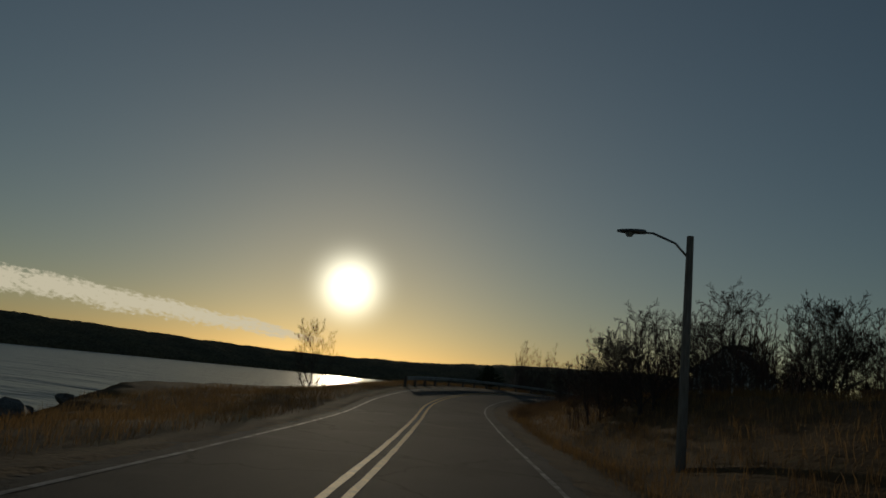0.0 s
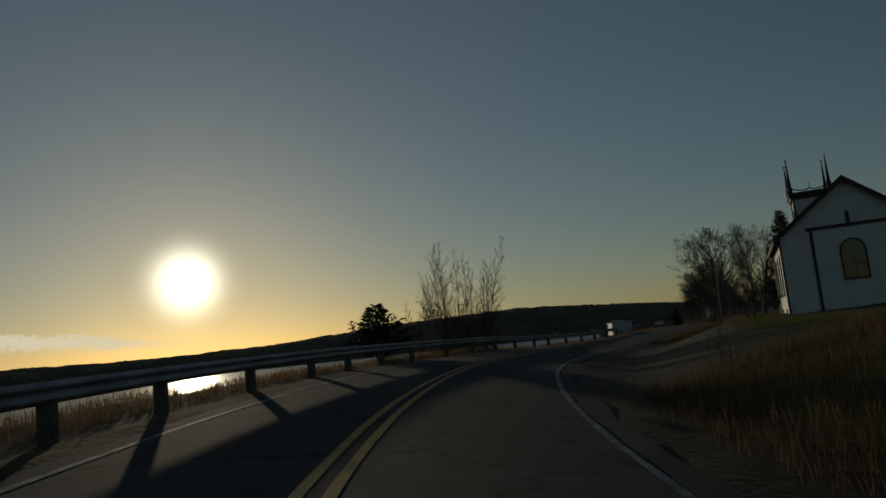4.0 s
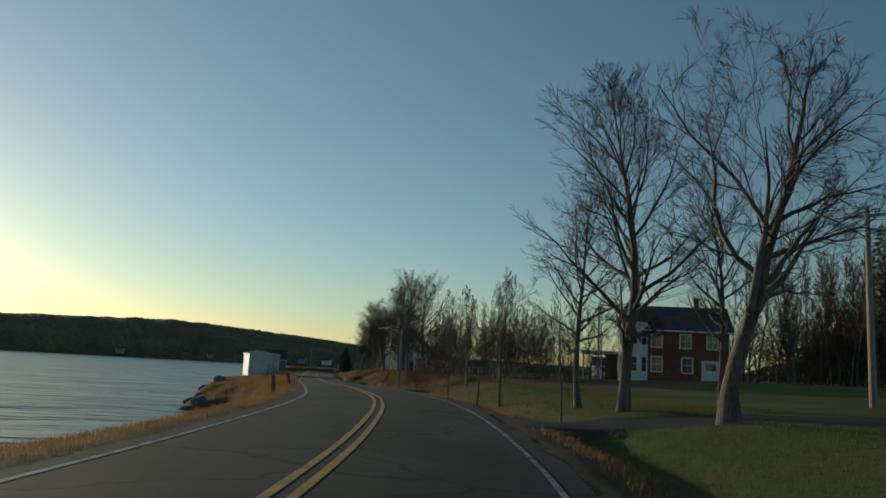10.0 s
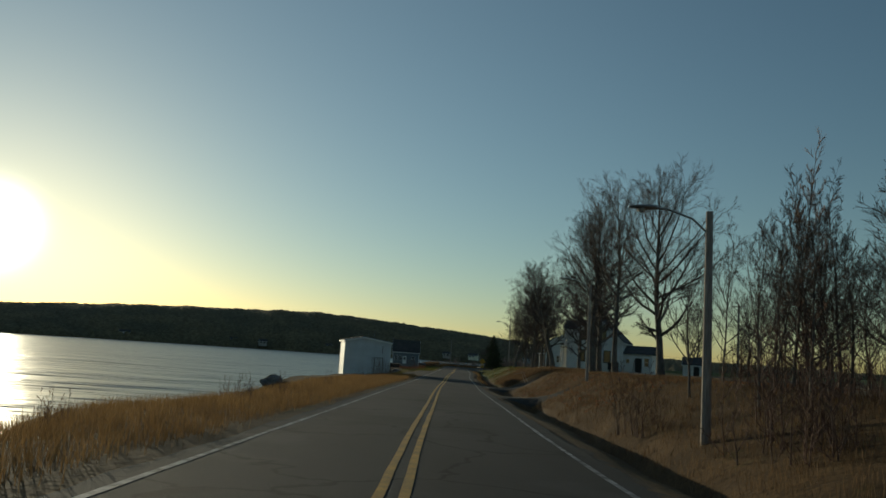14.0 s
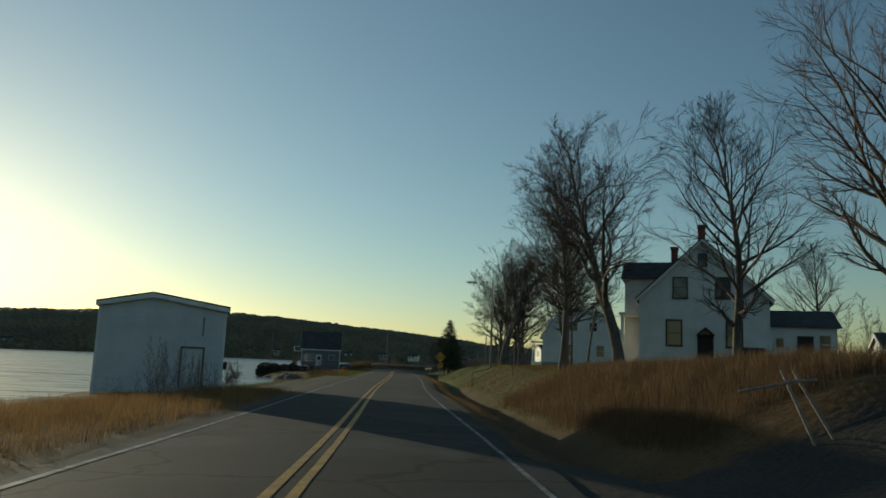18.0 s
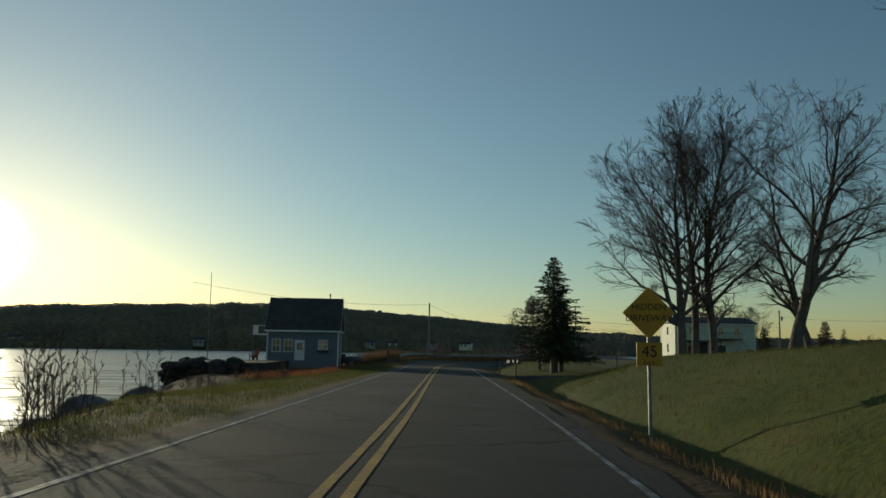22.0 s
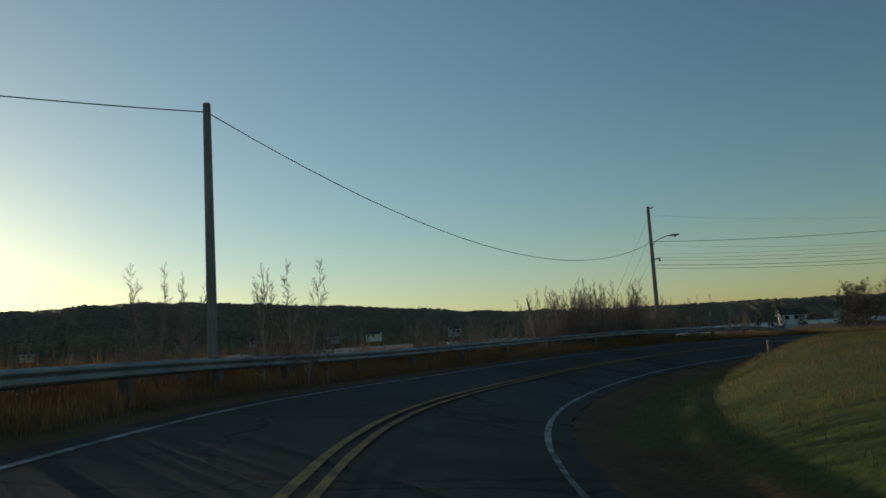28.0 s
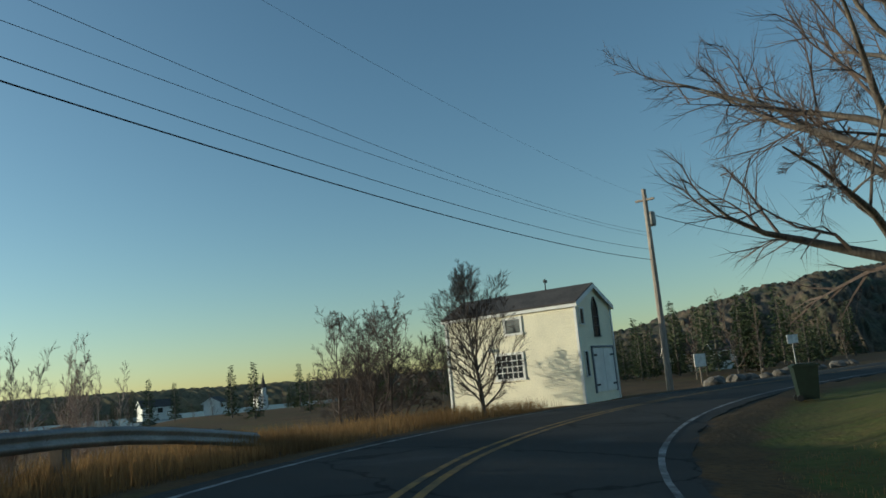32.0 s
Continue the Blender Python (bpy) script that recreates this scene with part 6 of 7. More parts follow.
p1 = (7.25, 210.5)
p1_top = 5.5
utility_pole(*p1, p1_top + 4.6, "bare wooden utility pole behind the guard rail", False, 0, 0, .135, -4.6)
p2 = (35.0, 241.8)
pole2 = utility_pole(*p2, 7.35 + 3.0, "wooden utility pole with a street lamp and many cables", False, 0, 0, .15, -3.0)
lamp_on(pole2, 7.7, (1.15, -1.0))
part("bracket", Shape().box(0, -.05, 6.35, .55, .05, 6.42).tube([(.55, 0, 6.2), (.55, 0, 6.45)], .07, 6), "dark_metal", pole2)
part("top_insulator", Shape().tube([(0, 0, 10.2), (.3, -.15, 10.25), (.35, -.15, 10.35)], .04, 6), "dark_metal", pole2)
p3 = (74.6, 244.4)
pole3 = utility_pole(*p3, 7.3 + 2.95, "wooden utility pole with a transformer beside the junction", False, .8, 0, .15, -2.95)
part("transformer", Shape().tube([(.42, -.1, 8.3), (.42, -.1, 8.38), (.42, -.1, 9.0), (.42, -.1, 9.08)], [.15, .2, .2, .12], 12), "zinc", pole3, "grey can transformer")
part("crossarm", Shape().box(-.1, -.5, 9.6, .02, .5, 9.7), "pole_wood", pole3)
lean = utility_pole(23.0, 232.3, 4.6, "thin leaning guy pole behind the guard rail", False, -8, 0, .055, -4.0)
wire((p1[0], p1[1], p1_top - .25), (p2[0], p2[1], 4.65), 2.6, .014)
wire((p1[0], p1[1], p1_top - .25), (-22.0, 196.0, 6.7), .9, .016)
for dz, ez, sag, thick in ((2.95, 3.5, .55, .014), (3.3, 4.05, .6, .009), (3.75, 4.75, .5, .006), (4.45, 4.95, .75, .006), (6.7, 6.9, .7, .004)):
    wire((p2[0], p2[1], dz), (p3[0], p3[1], ez), sag, thick)
for dz, thick in ((4.7, .014), (3.5, .006), (2.7, .011)):
    wire((p2[0], p2[1], dz), (58.0, 218.0, dz - 1.3), .6, thick)
for k in range(3):
    wire((p2[0], p2[1], 6.6 - 1.5 * k), (31.5 + .6 * k, 246.5, -3.2), 0.0, .007, "guy_wire")
wire((pole3.matrix_world.translation.x, 244.4, 6.0), (104.0, 236.0, 6.2), .8, .018)

# --- diamond warning sign
sx, sy = 10.0, 119.2
sg = empty("road_sign", pose(sx, sy, ground_at(sx, sy), 0, 0, -4), "yellow diamond warning sign with a speed tab on a steel post", "road sign")
part("post", Shape().box(-.035, 0, -.4, .035, .05, 3.2), "zinc", sg)
dm = Shape()
R = .56
dm.prism([(0, -.03, 2.55 - .0), (R, -.03, 2.55 + R), (0, -.03, 2.55 + 2 * R), (-R, -.03, 2.55 + R)], (0, -.03, 0), (0, 0, 0))
dia = part("diamond_plate", dm, "sign_yellow", sg, "worn yellow diamond plate")


def lettering(name, text, size, x, z, parent, label):
    f = bpy.data.curves.new(name, "FONT")
    f.body, f.size, f.extrude, f.align_x, f.align_y = text, size, .002, "CENTER", "CENTER"
    tmp = bpy.data.objects.new(name, f)
    me = bpy.data.meshes.new_from_object(tmp)
    bpy.data.objects.remove(tmp)
    me.materials.clear()
    me.materials.append(M["black"])
    me.transform(pose(x, -.034, z, 90))
    return part(name, me, None, parent, label)


lettering("lettering", "HIDDEN", .20, 0, 2.55 + R + .12, dia, "black capital lettering on yellow")
lettering("lettering", "DRIVEWAY", .20, 0, 2.55 + R - .12, dia, "black capital lettering on yellow")
tab = part("tab_plate", Shape().box(-.27, -.03, 1.98, .27, 0, 2.48), "sign_yellow", sg, "yellow speed tab")
fnt = bpy.data.curves.new("speed", "FONT")
fnt.body, fnt.size, fnt.extrude, fnt.align_x, fnt.align_y = "45", .34, .002, "CENTER", "CENTER"
num = new("speed_digits", fnt)
num.matrix_world = pose(0, -.034, 2.28, 90, 0, 0)
fnt.materials.append(M["black"])
num.parent = tab
lettering("lettering", "km/h", .13, 0, 2.04, tab, "small black lettering")


def mailbox(x, y, n, label, turn=0.0):
    top = empty("mailbox", pose(x, y, ground_at(x, y), 0, 0, turn), label, "mailbox")
    part("post", Shape().box(-.06, -.06, -.3, .06, .06, 1.05).box(-.06 - .35 * (n > 1), -.05, .98, .06 + .75 * (n > 1), .05, 1.06), "post_wood", top)
    for k in range(n):
        sh = Shape()
        x0 = -.12 + .34 * k - .2 * (n > 1)
        out = [(x0 + .12 + .11 * math.cos(b), -.28, 1.20 + .11 * math.sin(b)) for b in [math.pi * i / 8 for i in range(9)]] + [(x0 + .01, -.28, 1.06), (x0 + .23, -.28, 1.06)]
        sh.prism(out, (0, -.28, 0), (0, .24, 0))
        bx = part("box", sh, "dark_metal", top, "black round-topped letter box")
        part("flag", Shape().box(x0 + .235, -.1, 1.14, x0 + .245, -.06, 1.36), "red_wood", bx)
    return top


mailbox(2.4, 183.0, 1, "black letter box on a post at the road edge")
mailbox(12.6, 159.2, 3, "row of dark letter boxes on a wooden post", 195)
for x, y, h in ((13.3, 175.4, 1.0), (20.5, 160.5, 1.3), (11.0, 33.0, .7)):
    tagged(new("marker_post", Shape().box(-.05, -.05, -.3, .05, .05, h).mesh("marker_post", "post_wood")), "short wooden marker post in the grass", "post").matrix_world = pose(x, y, ground_at(x, y))
tagged(new("stump_post", Shape().tube([(0, 0, -.3), (0, 0, .5), (0, 0, .55)], [.10, .09, .05], 8).mesh("stump_post", "post_wood")), "short weathered wooden post on the lawn edge", "post").matrix_world = pose(27.0, 215.6, ground_at(27.0, 215.6))

# --- iron hand rails beside the lawn steps
for x, y, tu in ((9.6, 92.6, -30),):
    z = ground_at(x, y)
    hr = empty("hand_rail", pose(x, y, z, 0, 0, tu), "thin dark iron hand rail on the lawn bank", "hand rail")
    z2 = ground_at(x + 2.6, y - 1.5) - z
    part("rail", Shape().tube([(0, 0, .9), (0, 0, 1.0), (1.2, 0, 1.0 + z2 * .25), (3.0, 0, 1.0 + z2)], .025, 6), "dark_metal", hr)
    for f in (0, 1):
        part("rail_post", Shape().tube([(3.0 * f, 0, z2 * f - .3), (3.0 * f, 0, z2 * f + 1.0)], .025, 6), "dark_metal", hr)

# --- broken gate frame in the tall grass
gt = empty("gate", pose(8.8, 49.9, ground_at(8.8, 49.9), 0, 0, -15), "broken dark wooden gate frame leaning in the tall grass", "gate")
for xx, ln in ((0, -.12), (.34, -.16)):
    part("gate_post", Shape().tube([(xx - ln, 0, -.3), (xx + ln * 4, .04, 1.15)], [.03, .024], 6), "pole_wood", gt)
part("gate_bar", Shape().tube([(-1.15, -.02, .78), (-.3, 0, .98), (.05, .02, 1.02)], .025, 6), "pole_wood", gt)

# --- wheeled bin, mail board and rocks at the junction
bx, by = 61.4, 236.0
wb = empty("wheeled_bin", pose(bx, by, ground_at(bx, by), 0, 0, 20), "dark green wheeled refuse bin at the lawn edge", "bin")
sh = Shape()
sh.v = [(-.24, -.26, .05), (.24, -.26, .05), (.24, .26, .05), (-.24, .26, .05), (-.31, -.34, 1.0), (.31, -.34, 1.0), (.31, .34, 1.0), (-.31, .34, 1.0)]
sh.f = [(3, 2, 1, 0), (4, 5, 6, 7)] + [(i, (i + 1) % 4, 4 + (i + 1) % 4, 4 + i) for i in range(4)]
part("body", sh, "bin_green", wb)
part("lid", Shape().box(-.34, -.40, 1.0, .34, .38, 1.07).box(-.28, -.3, 1.07, .28, .3, 1.11), "bin_green", wb)
for xx in (-.27, .27):
    part("wheel", Shape().tube([(xx - .03, .27, .1), (xx + .03, .27, .1)], .1, 10), "black", wb)
nb = empty("notice_board", pose(79.0, 244.0, ground_at(79, 244), 0, 0, -20), "small white board on a post", "sign")
part("post", Shape().box(-.05, 0, -.3, .05, .06, 1.2), "post_wood", nb)
part("board", Shape().box(-.5, -.04, 1.0, .5, 0, 1.7), "white_plain", nb)
sp = empty("road_sign", pose(93.0, 241.5, ground_at(93, 241.5), 0, 0, -40), "white plate on a post at the junction", "road sign")
part("post", Shape().box(-.04, 0, -.3, .04, .05, 2.6), "zinc", sp)
part("plate", Shape().box(-.45, -.03, 2.1, .45, 0, 2.7), "white_plain", sp)


def rock(x, y, size, seed, label, group, dz=0.0, mat="rock"):
    r = random.Random(seed)
    bm = bmesh.new()
    bmesh.ops.create_icosphere(bm, subdivisions=2, radius=1.0)
    for v in bm.verts:
        k = 1 + .32 * noise.noise(v.co * 1.3 + Vector((seed * 3.1, 0, 0)))
        v.co = Vector((v.co.x * k * 1.2, v.co.y * k, v.co.z * k * .7))
    me = bpy.data.meshes.new("rock")
    bm.to_mesh(me)
    bm.free()
    me.materials.append(M[mat])
    ob = tagged(new("rock", me), label, "rock", group)
    ob.matrix_world = Matrix.LocRotScale((x, y, ground_at(x, y) + dz + size * .25), Euler((r.uniform(-.3, .3), r.uniform(-.3, .3), r.uniform(0, 6.28))), (size, size, size))
    return ob


rng = random.Random(91)
for k in range(16):
    x, y = 77.5 + 1.25 * k + rng.uniform(-.3, .3), 243.2 - .33 * k + rng.uniform(-.3, .3)
    rock(x, y, rng.uniform(.3, .5), 100 + k, "pale boulder lining the roadside", "boulders lining the road")
SHORE = [(1.2, 13), (2.0, 16), (2.6, 19), (9.6, 11), (10.4, 10.8), (11.2, 10), (11.5, 9.5), (12.1, 9), (12.6, 8.6), (13.1, 9.2), (13.6, 9.8), (14.4, 11), (15.2, 12.5), (15.9, 13.4), (16.3, 12.8), (16.8, 12.2), (17.4, 12.8),
         (17.9, 13.6), (18.3, 15), (18.6, 16), (23.6, 12), (24.0, 13), (24.4, 14)]
for k, (s, d) in enumerate(SHORE):
    for j in range(3):
        x, y = on_road(s + rng.uniform(-.15, .15), -d + rng.uniform(-1.6, .6))
        rock(x, y, rng.uniform(.35, .9), 200 + 3 * k + j, "dark rough shore rock at the water's edge", "rocks along the shore")

for k in range(40):
    x, y, z = (-14.9 + 8.0 * k / 25 + rng.uniform(-.2, .2), 165.4 + rng.uniform(-.3, .3), rng.uniform(-4.4, -2.5)) if k < 26 else (-15.0 + rng.uniform(-.2, .2), 166 + .85 * (k - 26), rng.uniform(-4.4, -2.5))
    rock(x, y, rng.uniform(.5, .8), 500 + k, "dark rough stone in the face of the wharf", "stones of the wharf", z - ground_at(x, y), "wharf_stone")
for x, y, sc in ((-1.6, 116.0, .8), (-2.4, 119.6, .95), (-3.2, 122.0, 1.0), (-2.9, 125.2, .8)):
    plant("shrub", x, y, sc, 40 * y, "shrub", "shrubs on the shore verge")

# --- small boat, dark car and chair by the blue cottage; cars and houses far across the water
bo = empty("rowing_boat", pose(-1.2, 180.6, ground_at(-1.2, 180.6), 0, 0, 60), "overturned dark rowing boat on trestles beside the cottage", "boat")
hull = Shape()
for f in np.linspace(-1, 1, 9):
    w = .62 * (1 - f ** 2 * .85)
    hull.v += [(1.7 * f, -w, .55), (1.7 * f, -w * .7, .85), (1.7 * f, 0, 1.0), (1.7 * f, w * .7, .85), (1.7 * f, w, .55)]
for r in range(8):
    hull.f += [(r * 5 + k, r * 5 + k + 1, r * 5 + k + 6, r * 5 + k + 5) for k in range(4)]
hull.f += [(4, 3, 2, 1, 0), (40, 41, 42, 43, 44)]
part("hull", hull, "trim_dark", bo, "", True)
for xx in (-.9, .9):
    part("trestle", Shape().box(xx - .06, -.6, 0, xx + .06, -.48, .56).box(xx - .06, .48, 0, xx + .06, .6, .56).box(xx - .06, -.6, .5, xx + .06, .6, .56), "post_wood", bo)
chx = empty("garden_chair", pose(-10.2, 176.6, -2.3, 0, 0, -30), "reddish wooden garden chair on the shore grass", "chair")
part("seat", Shape().prism([(-.28, -.3, .38), (.28, -.3, .38), (.28, .25, .26), (-.28, .25, .26)], (0, 0, 0), (0, 0, .04)), "red_wood", chx)
part("backrest", Shape().prism([(-.28, .2, .3), (.28, .2, .3), (.26, .52, 1.05), (-.26, .52, 1.05)], (0, 0, 0), (0, .03, .02)), "red_wood", chx)
for xx in (-.3, .26):
    part("arm", Shape().box(xx - .04, -.35, .56, xx + .08, .3, .6), "red_wood", chx)
    part("leg", Shape().box(xx, -.32, 0, xx + .05, -.26, .56), "red_wood", chx)
    part("leg", Shape().box(xx, .2, 0, xx + .05, .26, .3), "red_wood", chx)
ms = empty("flag_pole", pose(-14.2, 175.0, -2.3), "thin bare flag pole on the wharf", "flag pole")
part("pole", Shape().tube([(0, 0, -.5), (0, 0, 8.2)], [.05, .025], 6), "zinc", ms)


def car(x, y, turn, paint, label):
    c = empty("car", pose(x, y, ground_at(x, y), 0, 0, turn), label, "car")
    side = [(-2.1, .35), (2.1, .35), (2.15, .7), (1.9, .92), (1.0, 1.0), (.45, 1.42), (-1.0, 1.45), (-1.7, 1.0), (-2.1, .9)]
    part("body", Shape().prism([(px, -.85, pz) for px, pz in side], (0, -.85, 0), (0, .85, 0)), paint, c)
    part("windscreen", Shape().prism([(.95, -.72, 1.02), (.47, -.72, 1.38), (.52, -.72, 1.40), (1.02, -.72, 1.03)], (0, -.72, 0), (0, .72, 0)), "glass", c)
    for yy in (-.86, .855):
        part("side_window", Shape().prism([(.75, yy, 1.02), (.35, yy, 1.36), (-.95, yy, 1.38), (-1.45, yy, 1.02)], (0, 0, 0), (0, .008, 0)), "glass", c)
    for px in (-1.3, 1.35):
        for yy in (-.8, .62):
            w = part("wheel", Shape().tube([(px, yy, .32), (px, yy + .18, .32)], .32, 14), "black", c)
            part("rim", Shape().tube([(px, yy - .01, .32), (px, yy + .19, .32)], .18, 10), "zinc", w)
    for yy in (-.6, .6):
        part("headlight", Shape().box(2.08, yy - .16, .62, 2.16, yy + .16, .76), "lamp_lens", c)
        part("tail_light", Shape().box(-2.14, yy - .16, .68, -2.06, yy + .16, .84), "red_wood", c)
    return c


car(52.0, 208.0, 20, "silver_car", "silver car parked by the pale green house")
car(-3.6, 189.5, 70, "trim_dark", "dark car parked beside the blue cottage")


def far_house(x, y, z, turn, w, d, h, mat, roof, label):
    b = building("far_house", x, y, z, turn, label)
    gable_shell(b, -w / 2, -d / 2, w / 2, d / 2, -1.5, h, h + d * .3, "x", mat, roof, "trim_white", .4, .5, False)
    for a in np.arange(-w / 2 + 1.5, w / 2 - 1, 2.6):
        window(b, facing((0, -d / 2, 0), "-y"), float(a), 1.0, 1.0, 1.2, "trim_dark", False, (1, 1), .1)
    return b


rng = random.Random(61)
for az, r, w, mat in ((18, 640, 9, "siding_white"), (15.5, 625, 10, "siding_cream"), (11, 636, 16, "siding_white"), (9.6, 628, 9, "siding_white"), (5.5, 632, 12, "siding_cream"), (3.2, 622, 10, "siding_white"), (1.6, 640, 12, "siding_white"),
                      (27, 640, 12, "siding_white"), (33, 650, 11, "siding_white"), (-1.5, 622, 10, "siding_white"), (-4.0, 620, 12, "siding_cream"), (7.4, 618, 8, "siding_white"), (-9, 618, 9, "siding_white")):
    far_house(5 - math.sin(radians(az)) * r * .81, 100 + math.cos(radians(az)) * r * .81, WATER + 4.0, rng.uniform(-25, 25) + az, w * .62, 5, 2.5, "shaded_far_board" if w < 12 else mat, "roof_dark", "small pale house on the far shore")
far_house(151.5, 266.0, ground_at(151.5, 266.0) + .3, -62, 6.5, 5, 2.5, "siding_cream", "roof_dark", "low cream house on the slope behind the junction")
far_house(152.6, 261.5, ground_at(152.6, 261.5) + .3, -60, 3, 4, 2.6, "siding_white", "roof_dark", "small white gabled house on the slope")
far_house(150, 395, -3.4, -20, 7, 5, 2.4, "siding_white", "roof_dark", "white house far down the shore")
far_house(160, 385, -3.4, 30, 5, 4, 2.2, "siding_white", "roof_dark", "white shed far down the shore")
stp = building("far_church", 200, 412, -3.2, -20, "far white church spire above the trees", "church", (.5, .5, .62))
gable_shell(stp, -3, 0, 3, 9, -1, 4.2, 7.0, "y", "siding_white", "roof_dark", "trim_white", .3, .5, False)
part("tower", Shape().box(-1.2, -2.2, -1, 1.2, .2, 8.5), "siding_white", stp)
part("spire", Shape().tube([(0, -1, 8.5), (0, -1, 16.0)], [1.5, .05], 8), "roof_dark", stp)


# ================= grass, litter =================
def blades(name, spots, mat, tall, label, seed, n=5, spread=.16, wide=.012, lean=.35):
    """Tufts of thin bent blades, n to a spot."""
    r = np.random.RandomState(seed)
    spots = np.array(spots, float)
    h = land(spots[:, 0], spots[:, 1])[0]
    spots, h = spots[h > WATER + .1], h[h > WATER + .1]
    m = len(spots) * n
    k = np.repeat(r.uniform(.55, 1.15, len(spots)) * tall, n)
    base = np.repeat(np.column_stack([spots, h]), n, 0)
    base[:, :2] += r.normal(0, spread, (m, 2))
    a, b = r.uniform(0, 6.283, m), r.uniform(0, 6.283, m)
    bend = np.column_stack([np.cos(a), np.sin(a), np.zeros(m)]) * (lean * k * r.uniform(.3, 1, m))[:, None]
    side = np.column_stack([np.cos(b), np.sin(b), np.zeros(m)]) * wide
    up = np.array((0, 0, 1.0)) * (k * r.uniform(.6, 1.1, m))[:, None]
    low = base - (0, 0, .05)
    mid = base + bend * .4 + up * .6
    verts = np.stack([low - side, low + side, mid + side * .8, mid - side * .8, base + bend + up], 1).reshape(-1, 3)
    me = bpy.data.meshes.new(name)
    me.vertices.add(5 * m)
    me.loops.add(7 * m)
    me.polygons.add(2 * m)
    first = np.arange(m)[:, None] * 5
    me.vertices.foreach_set("co", verts.ravel())
    me.loops.foreach_set("vertex_index", (first + np.array([0, 1, 2, 3, 3, 2, 4])).ravel())
    me.polygons.foreach_set("loop_start", (np.arange(m)[:, None] * 7 + np.array([0, 4])).ravel())
    me.update(calc_edges=True)
    me.materials.append(M[mat])
    tagged(new(name, me), label, "grass", kind="stuff")


rng = random.Random(71)


def strip(s0, s1, d0, d1, n):
    spots = [(rng.uniform(s0, s1), rng.uniform(d0, d1)) for _ in range(n)]
    return [on_road(s, d) for s, d in spots if d < 0 or all(abs(s - c) * 15 > w * 1.25 for c, w in DRIVES)]


blades("dry_grass", strip(18.85, 20.35, 6.4, 15.0, 9000), "rusty_grass", .55, "tall rusty dead grass on the bank", 1, 7, .2, .005, .45)
blades("dry_grass", strip(13.4, 16.4, 5.0, 11.0, 4000) + strip(16.3, 18.3, 6.0, 14.0, 4000), "rusty_grass", .26, "dead grass on the ditch bank", 2, 7, .18, .005, .5)
blades("dry_grass", strip(13.6, 20.3, -12.0, -3.9, 12000), "dry_grass", .46, "tall dead grass along the shore verge", 3, 7, .2, .005, .5)
blades("dry_grass", strip(27.8, 33.2, -7.0, -4.2, 6000) + strip(28, 32.6, -20, -7.0, 6000), "dry_grass", .48, "tan dead grass beneath the guard rail", 4, 7, .2, .006, .4)
blades("dry_grass", strip(32.2, 34.0, -11, -4.2, 3000), "dry_grass", .55, "tan dead grass and weeds beside the cream building", 5, 7, .2, .006, .4)
blades("dry_grass", strip(3.5, 9.5, -8.0, -4.6, 3600), "dry_grass", .3, "short dead grass below the guard rail", 6, 7, .18, .005, .5)
blades("dry_grass", strip(-1, 3.4, 4.6, 14, 5000) + strip(-1, 3.4, -14, -4.6, 4000), "dry_grass", .34, "rough dead grass beside the road", 7, 7, .2, .006, .5)
blades("verge_grass", strip(19.6, 25.0, 4.2, 5.6, 3000) + strip(8.2, 13.2, 4.2, 5.4, 3000), "dry_grass", .14, "short dead verge grass", 8, 6, .14, .004, .6)
blades("verge_grass", strip(20.3, 22.7, -12.0, -6.9, 2000) + strip(22.7, 27.4, -12.0, -3.9, 7000), "green_grass", .18, "mixed green and dead grass on the shore verge", 9, 7, .2, .005, .6)
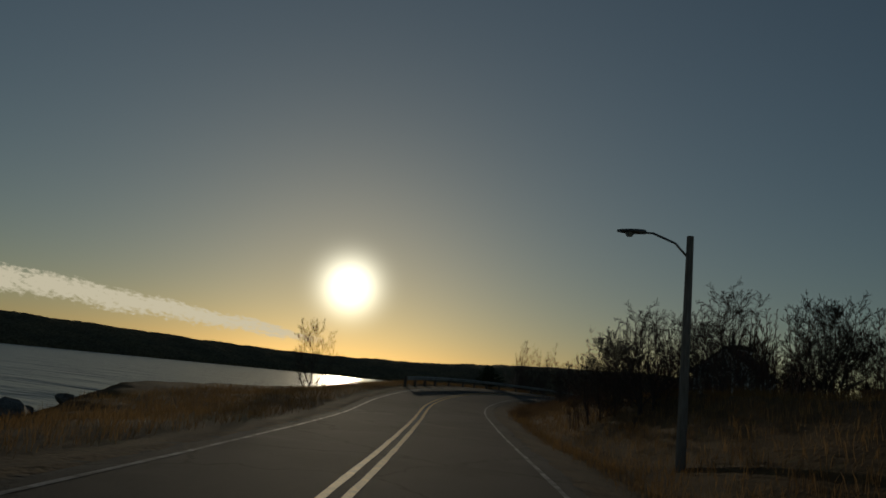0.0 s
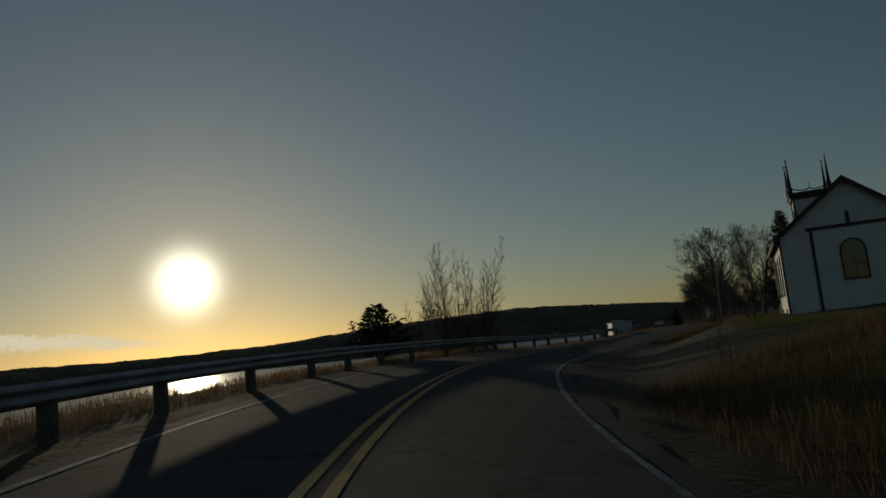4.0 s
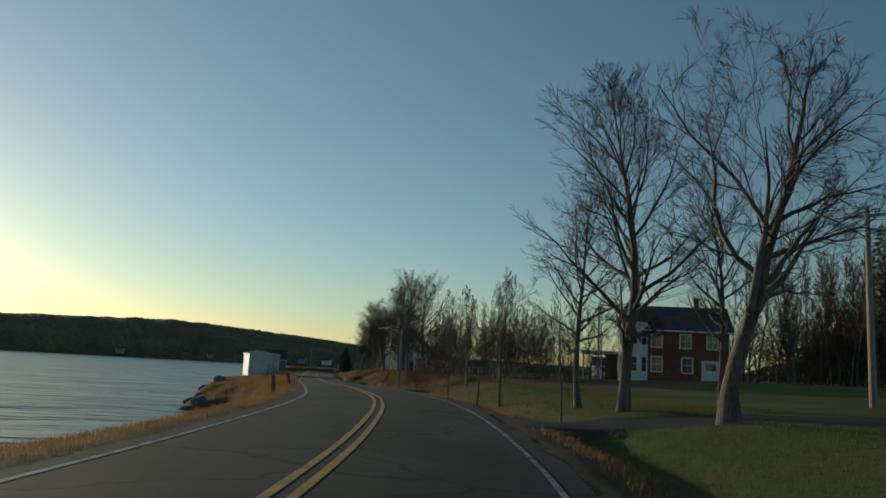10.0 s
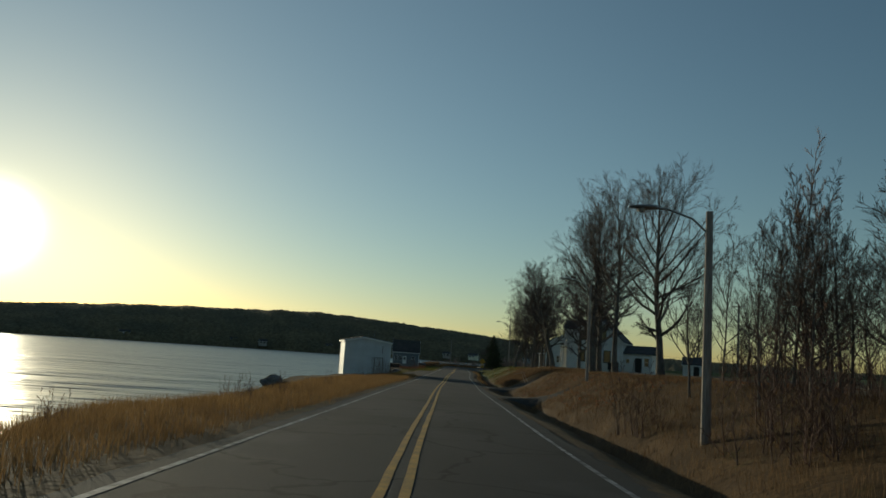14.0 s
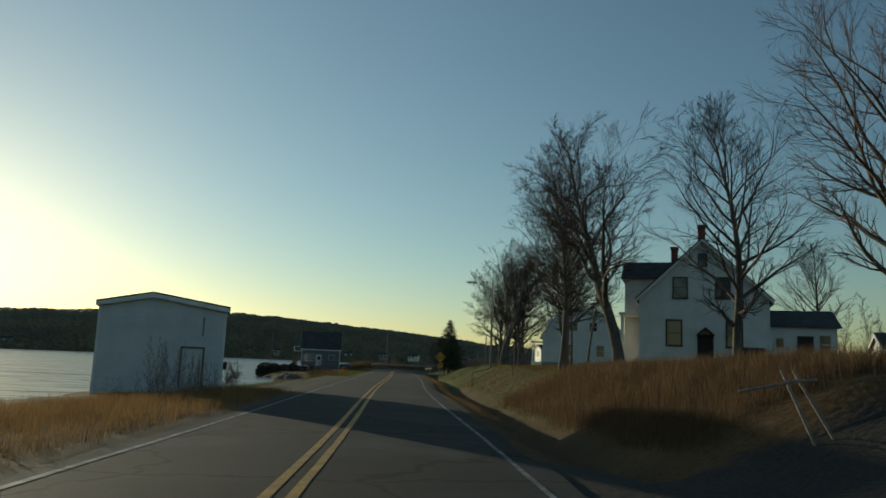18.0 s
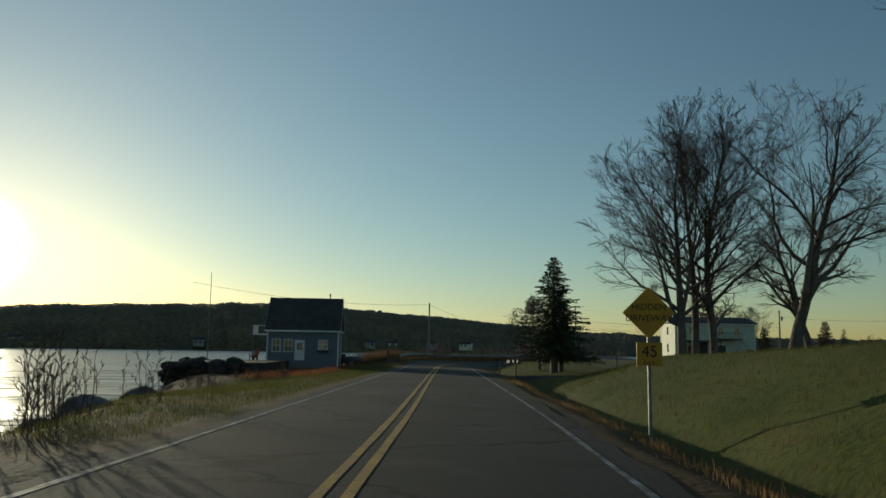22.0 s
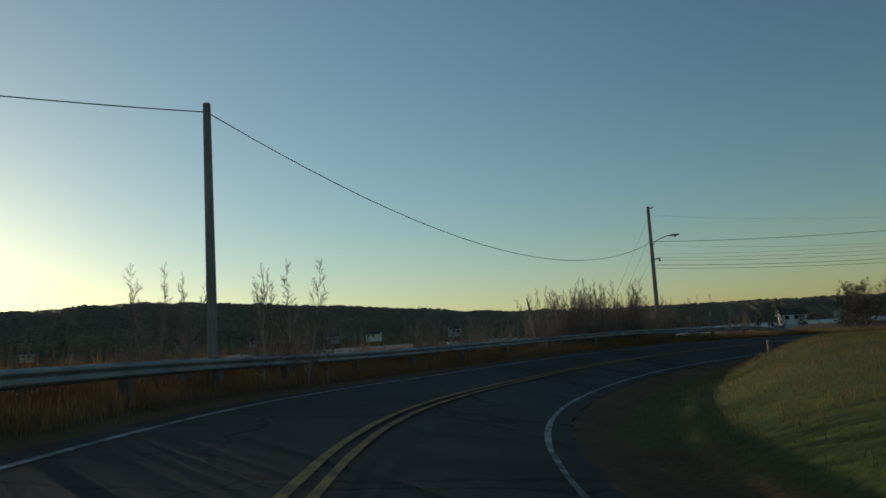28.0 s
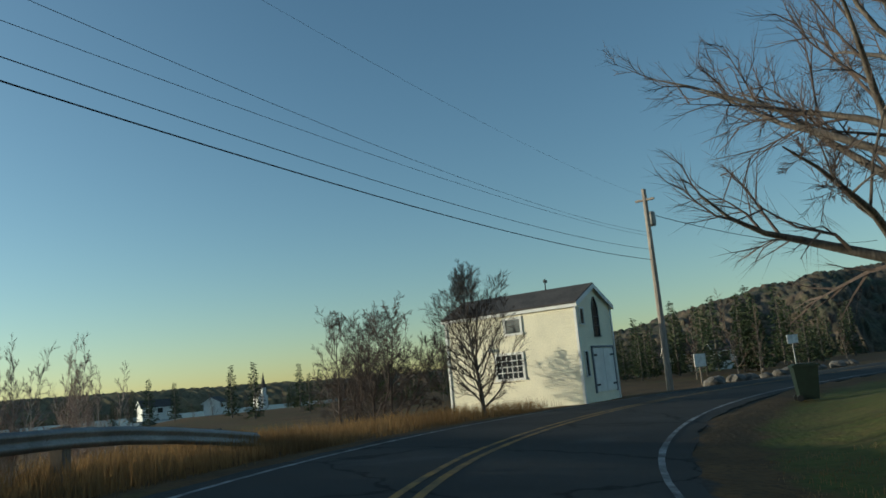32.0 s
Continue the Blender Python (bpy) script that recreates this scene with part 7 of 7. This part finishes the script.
blades("verge_grass", strip(8.0, 13.2, 5.8, 15.0, 12000) + strip(19.6, 24.8, 6.2, 17.0, 16000) + strip(24, 31.5, 4.8, 15, 9000) + strip(5.2, 8.2, 9.5, 14.0, 2500), "green_grass", .085, "short rough lawn grass", 10, 6, .18, .005, .7)
blades("verge_grass", strip(28.8, 33, 4.4, 13, 6000), "dry_grass", .06, "short tan stubble in the lawn by the bend", 15, 6, .18, .005, .7)
blades("weeds", strip(27.5, 31.2, -9.4, -6.2, 5200), "rusty_grass", 1.15, "tall brown weeds behind the guard rail", 13, 7, .2, .006, .3)
blades("weeds", [(2.3 + 3.0 * f + rng.gauss(0, .12), -100.6 + 14.6 * f) for f in (rng.random() for _ in range(70))], "rusty_grass", .62, "dead flower stalks along the church wall", 16, 6, .12, .006, .3)
blades("weeds", strip(3.3, 5.3, 4.6, 12.5, 4000), "rusty_grass", .38, "dark brown weeds on the bank inside the bend", 14, 7, .2, .006, .4)
blades("weeds", strip(25.2, 26.6, -12.5, -7.5, 900), "rust_leaf", .5, "red-leaved weeds before the blue cottage", 11, 6, .2, .008, .4)
blades("weeds", strip(9.6, 13.9, -5.6, -3.6, 6000), "dry_grass", .10, "rough grass on the shore verge", 12, 6, .16, .004, .6)


def litter(name, spots, mat, label, seed):
    r = np.random.RandomState(seed)
    spots = np.array(spots, float)
    h = land(spots[:, 0], spots[:, 1])[0]
    verts, faces = [], []
    for (x, y), z in zip(spots, h):
        a, k = r.uniform(0, 6.283), r.uniform(.04, .09)
        c, s = math.cos(a) * k, math.sin(a) * k
        i = len(verts)
        t = r.uniform(-.03, .05)
        verts += [(x - c, y - s, z + .03), (x + s * .6, y - c * .6, z + .03 + t), (x + c, y + s, z + .04), (x - s * .6, y + c * .6, z + .05 - t)]
        faces.append((i, i + 1, i + 2, i + 3))
    me = bpy.data.meshes.new(name)
    me.from_pydata(verts, [], faces)
    me.materials.append(M[mat])
    tagged(new(name, me), label, "leaves", kind="stuff")


litter("fallen_leaves", strip(16.0, 18.0, 6.5, 18, 4200) + strip(19.4, 22.2, 6.5, 14, 3600), "rust_leaf", "brown fallen leaves scattered on the bank", 21)
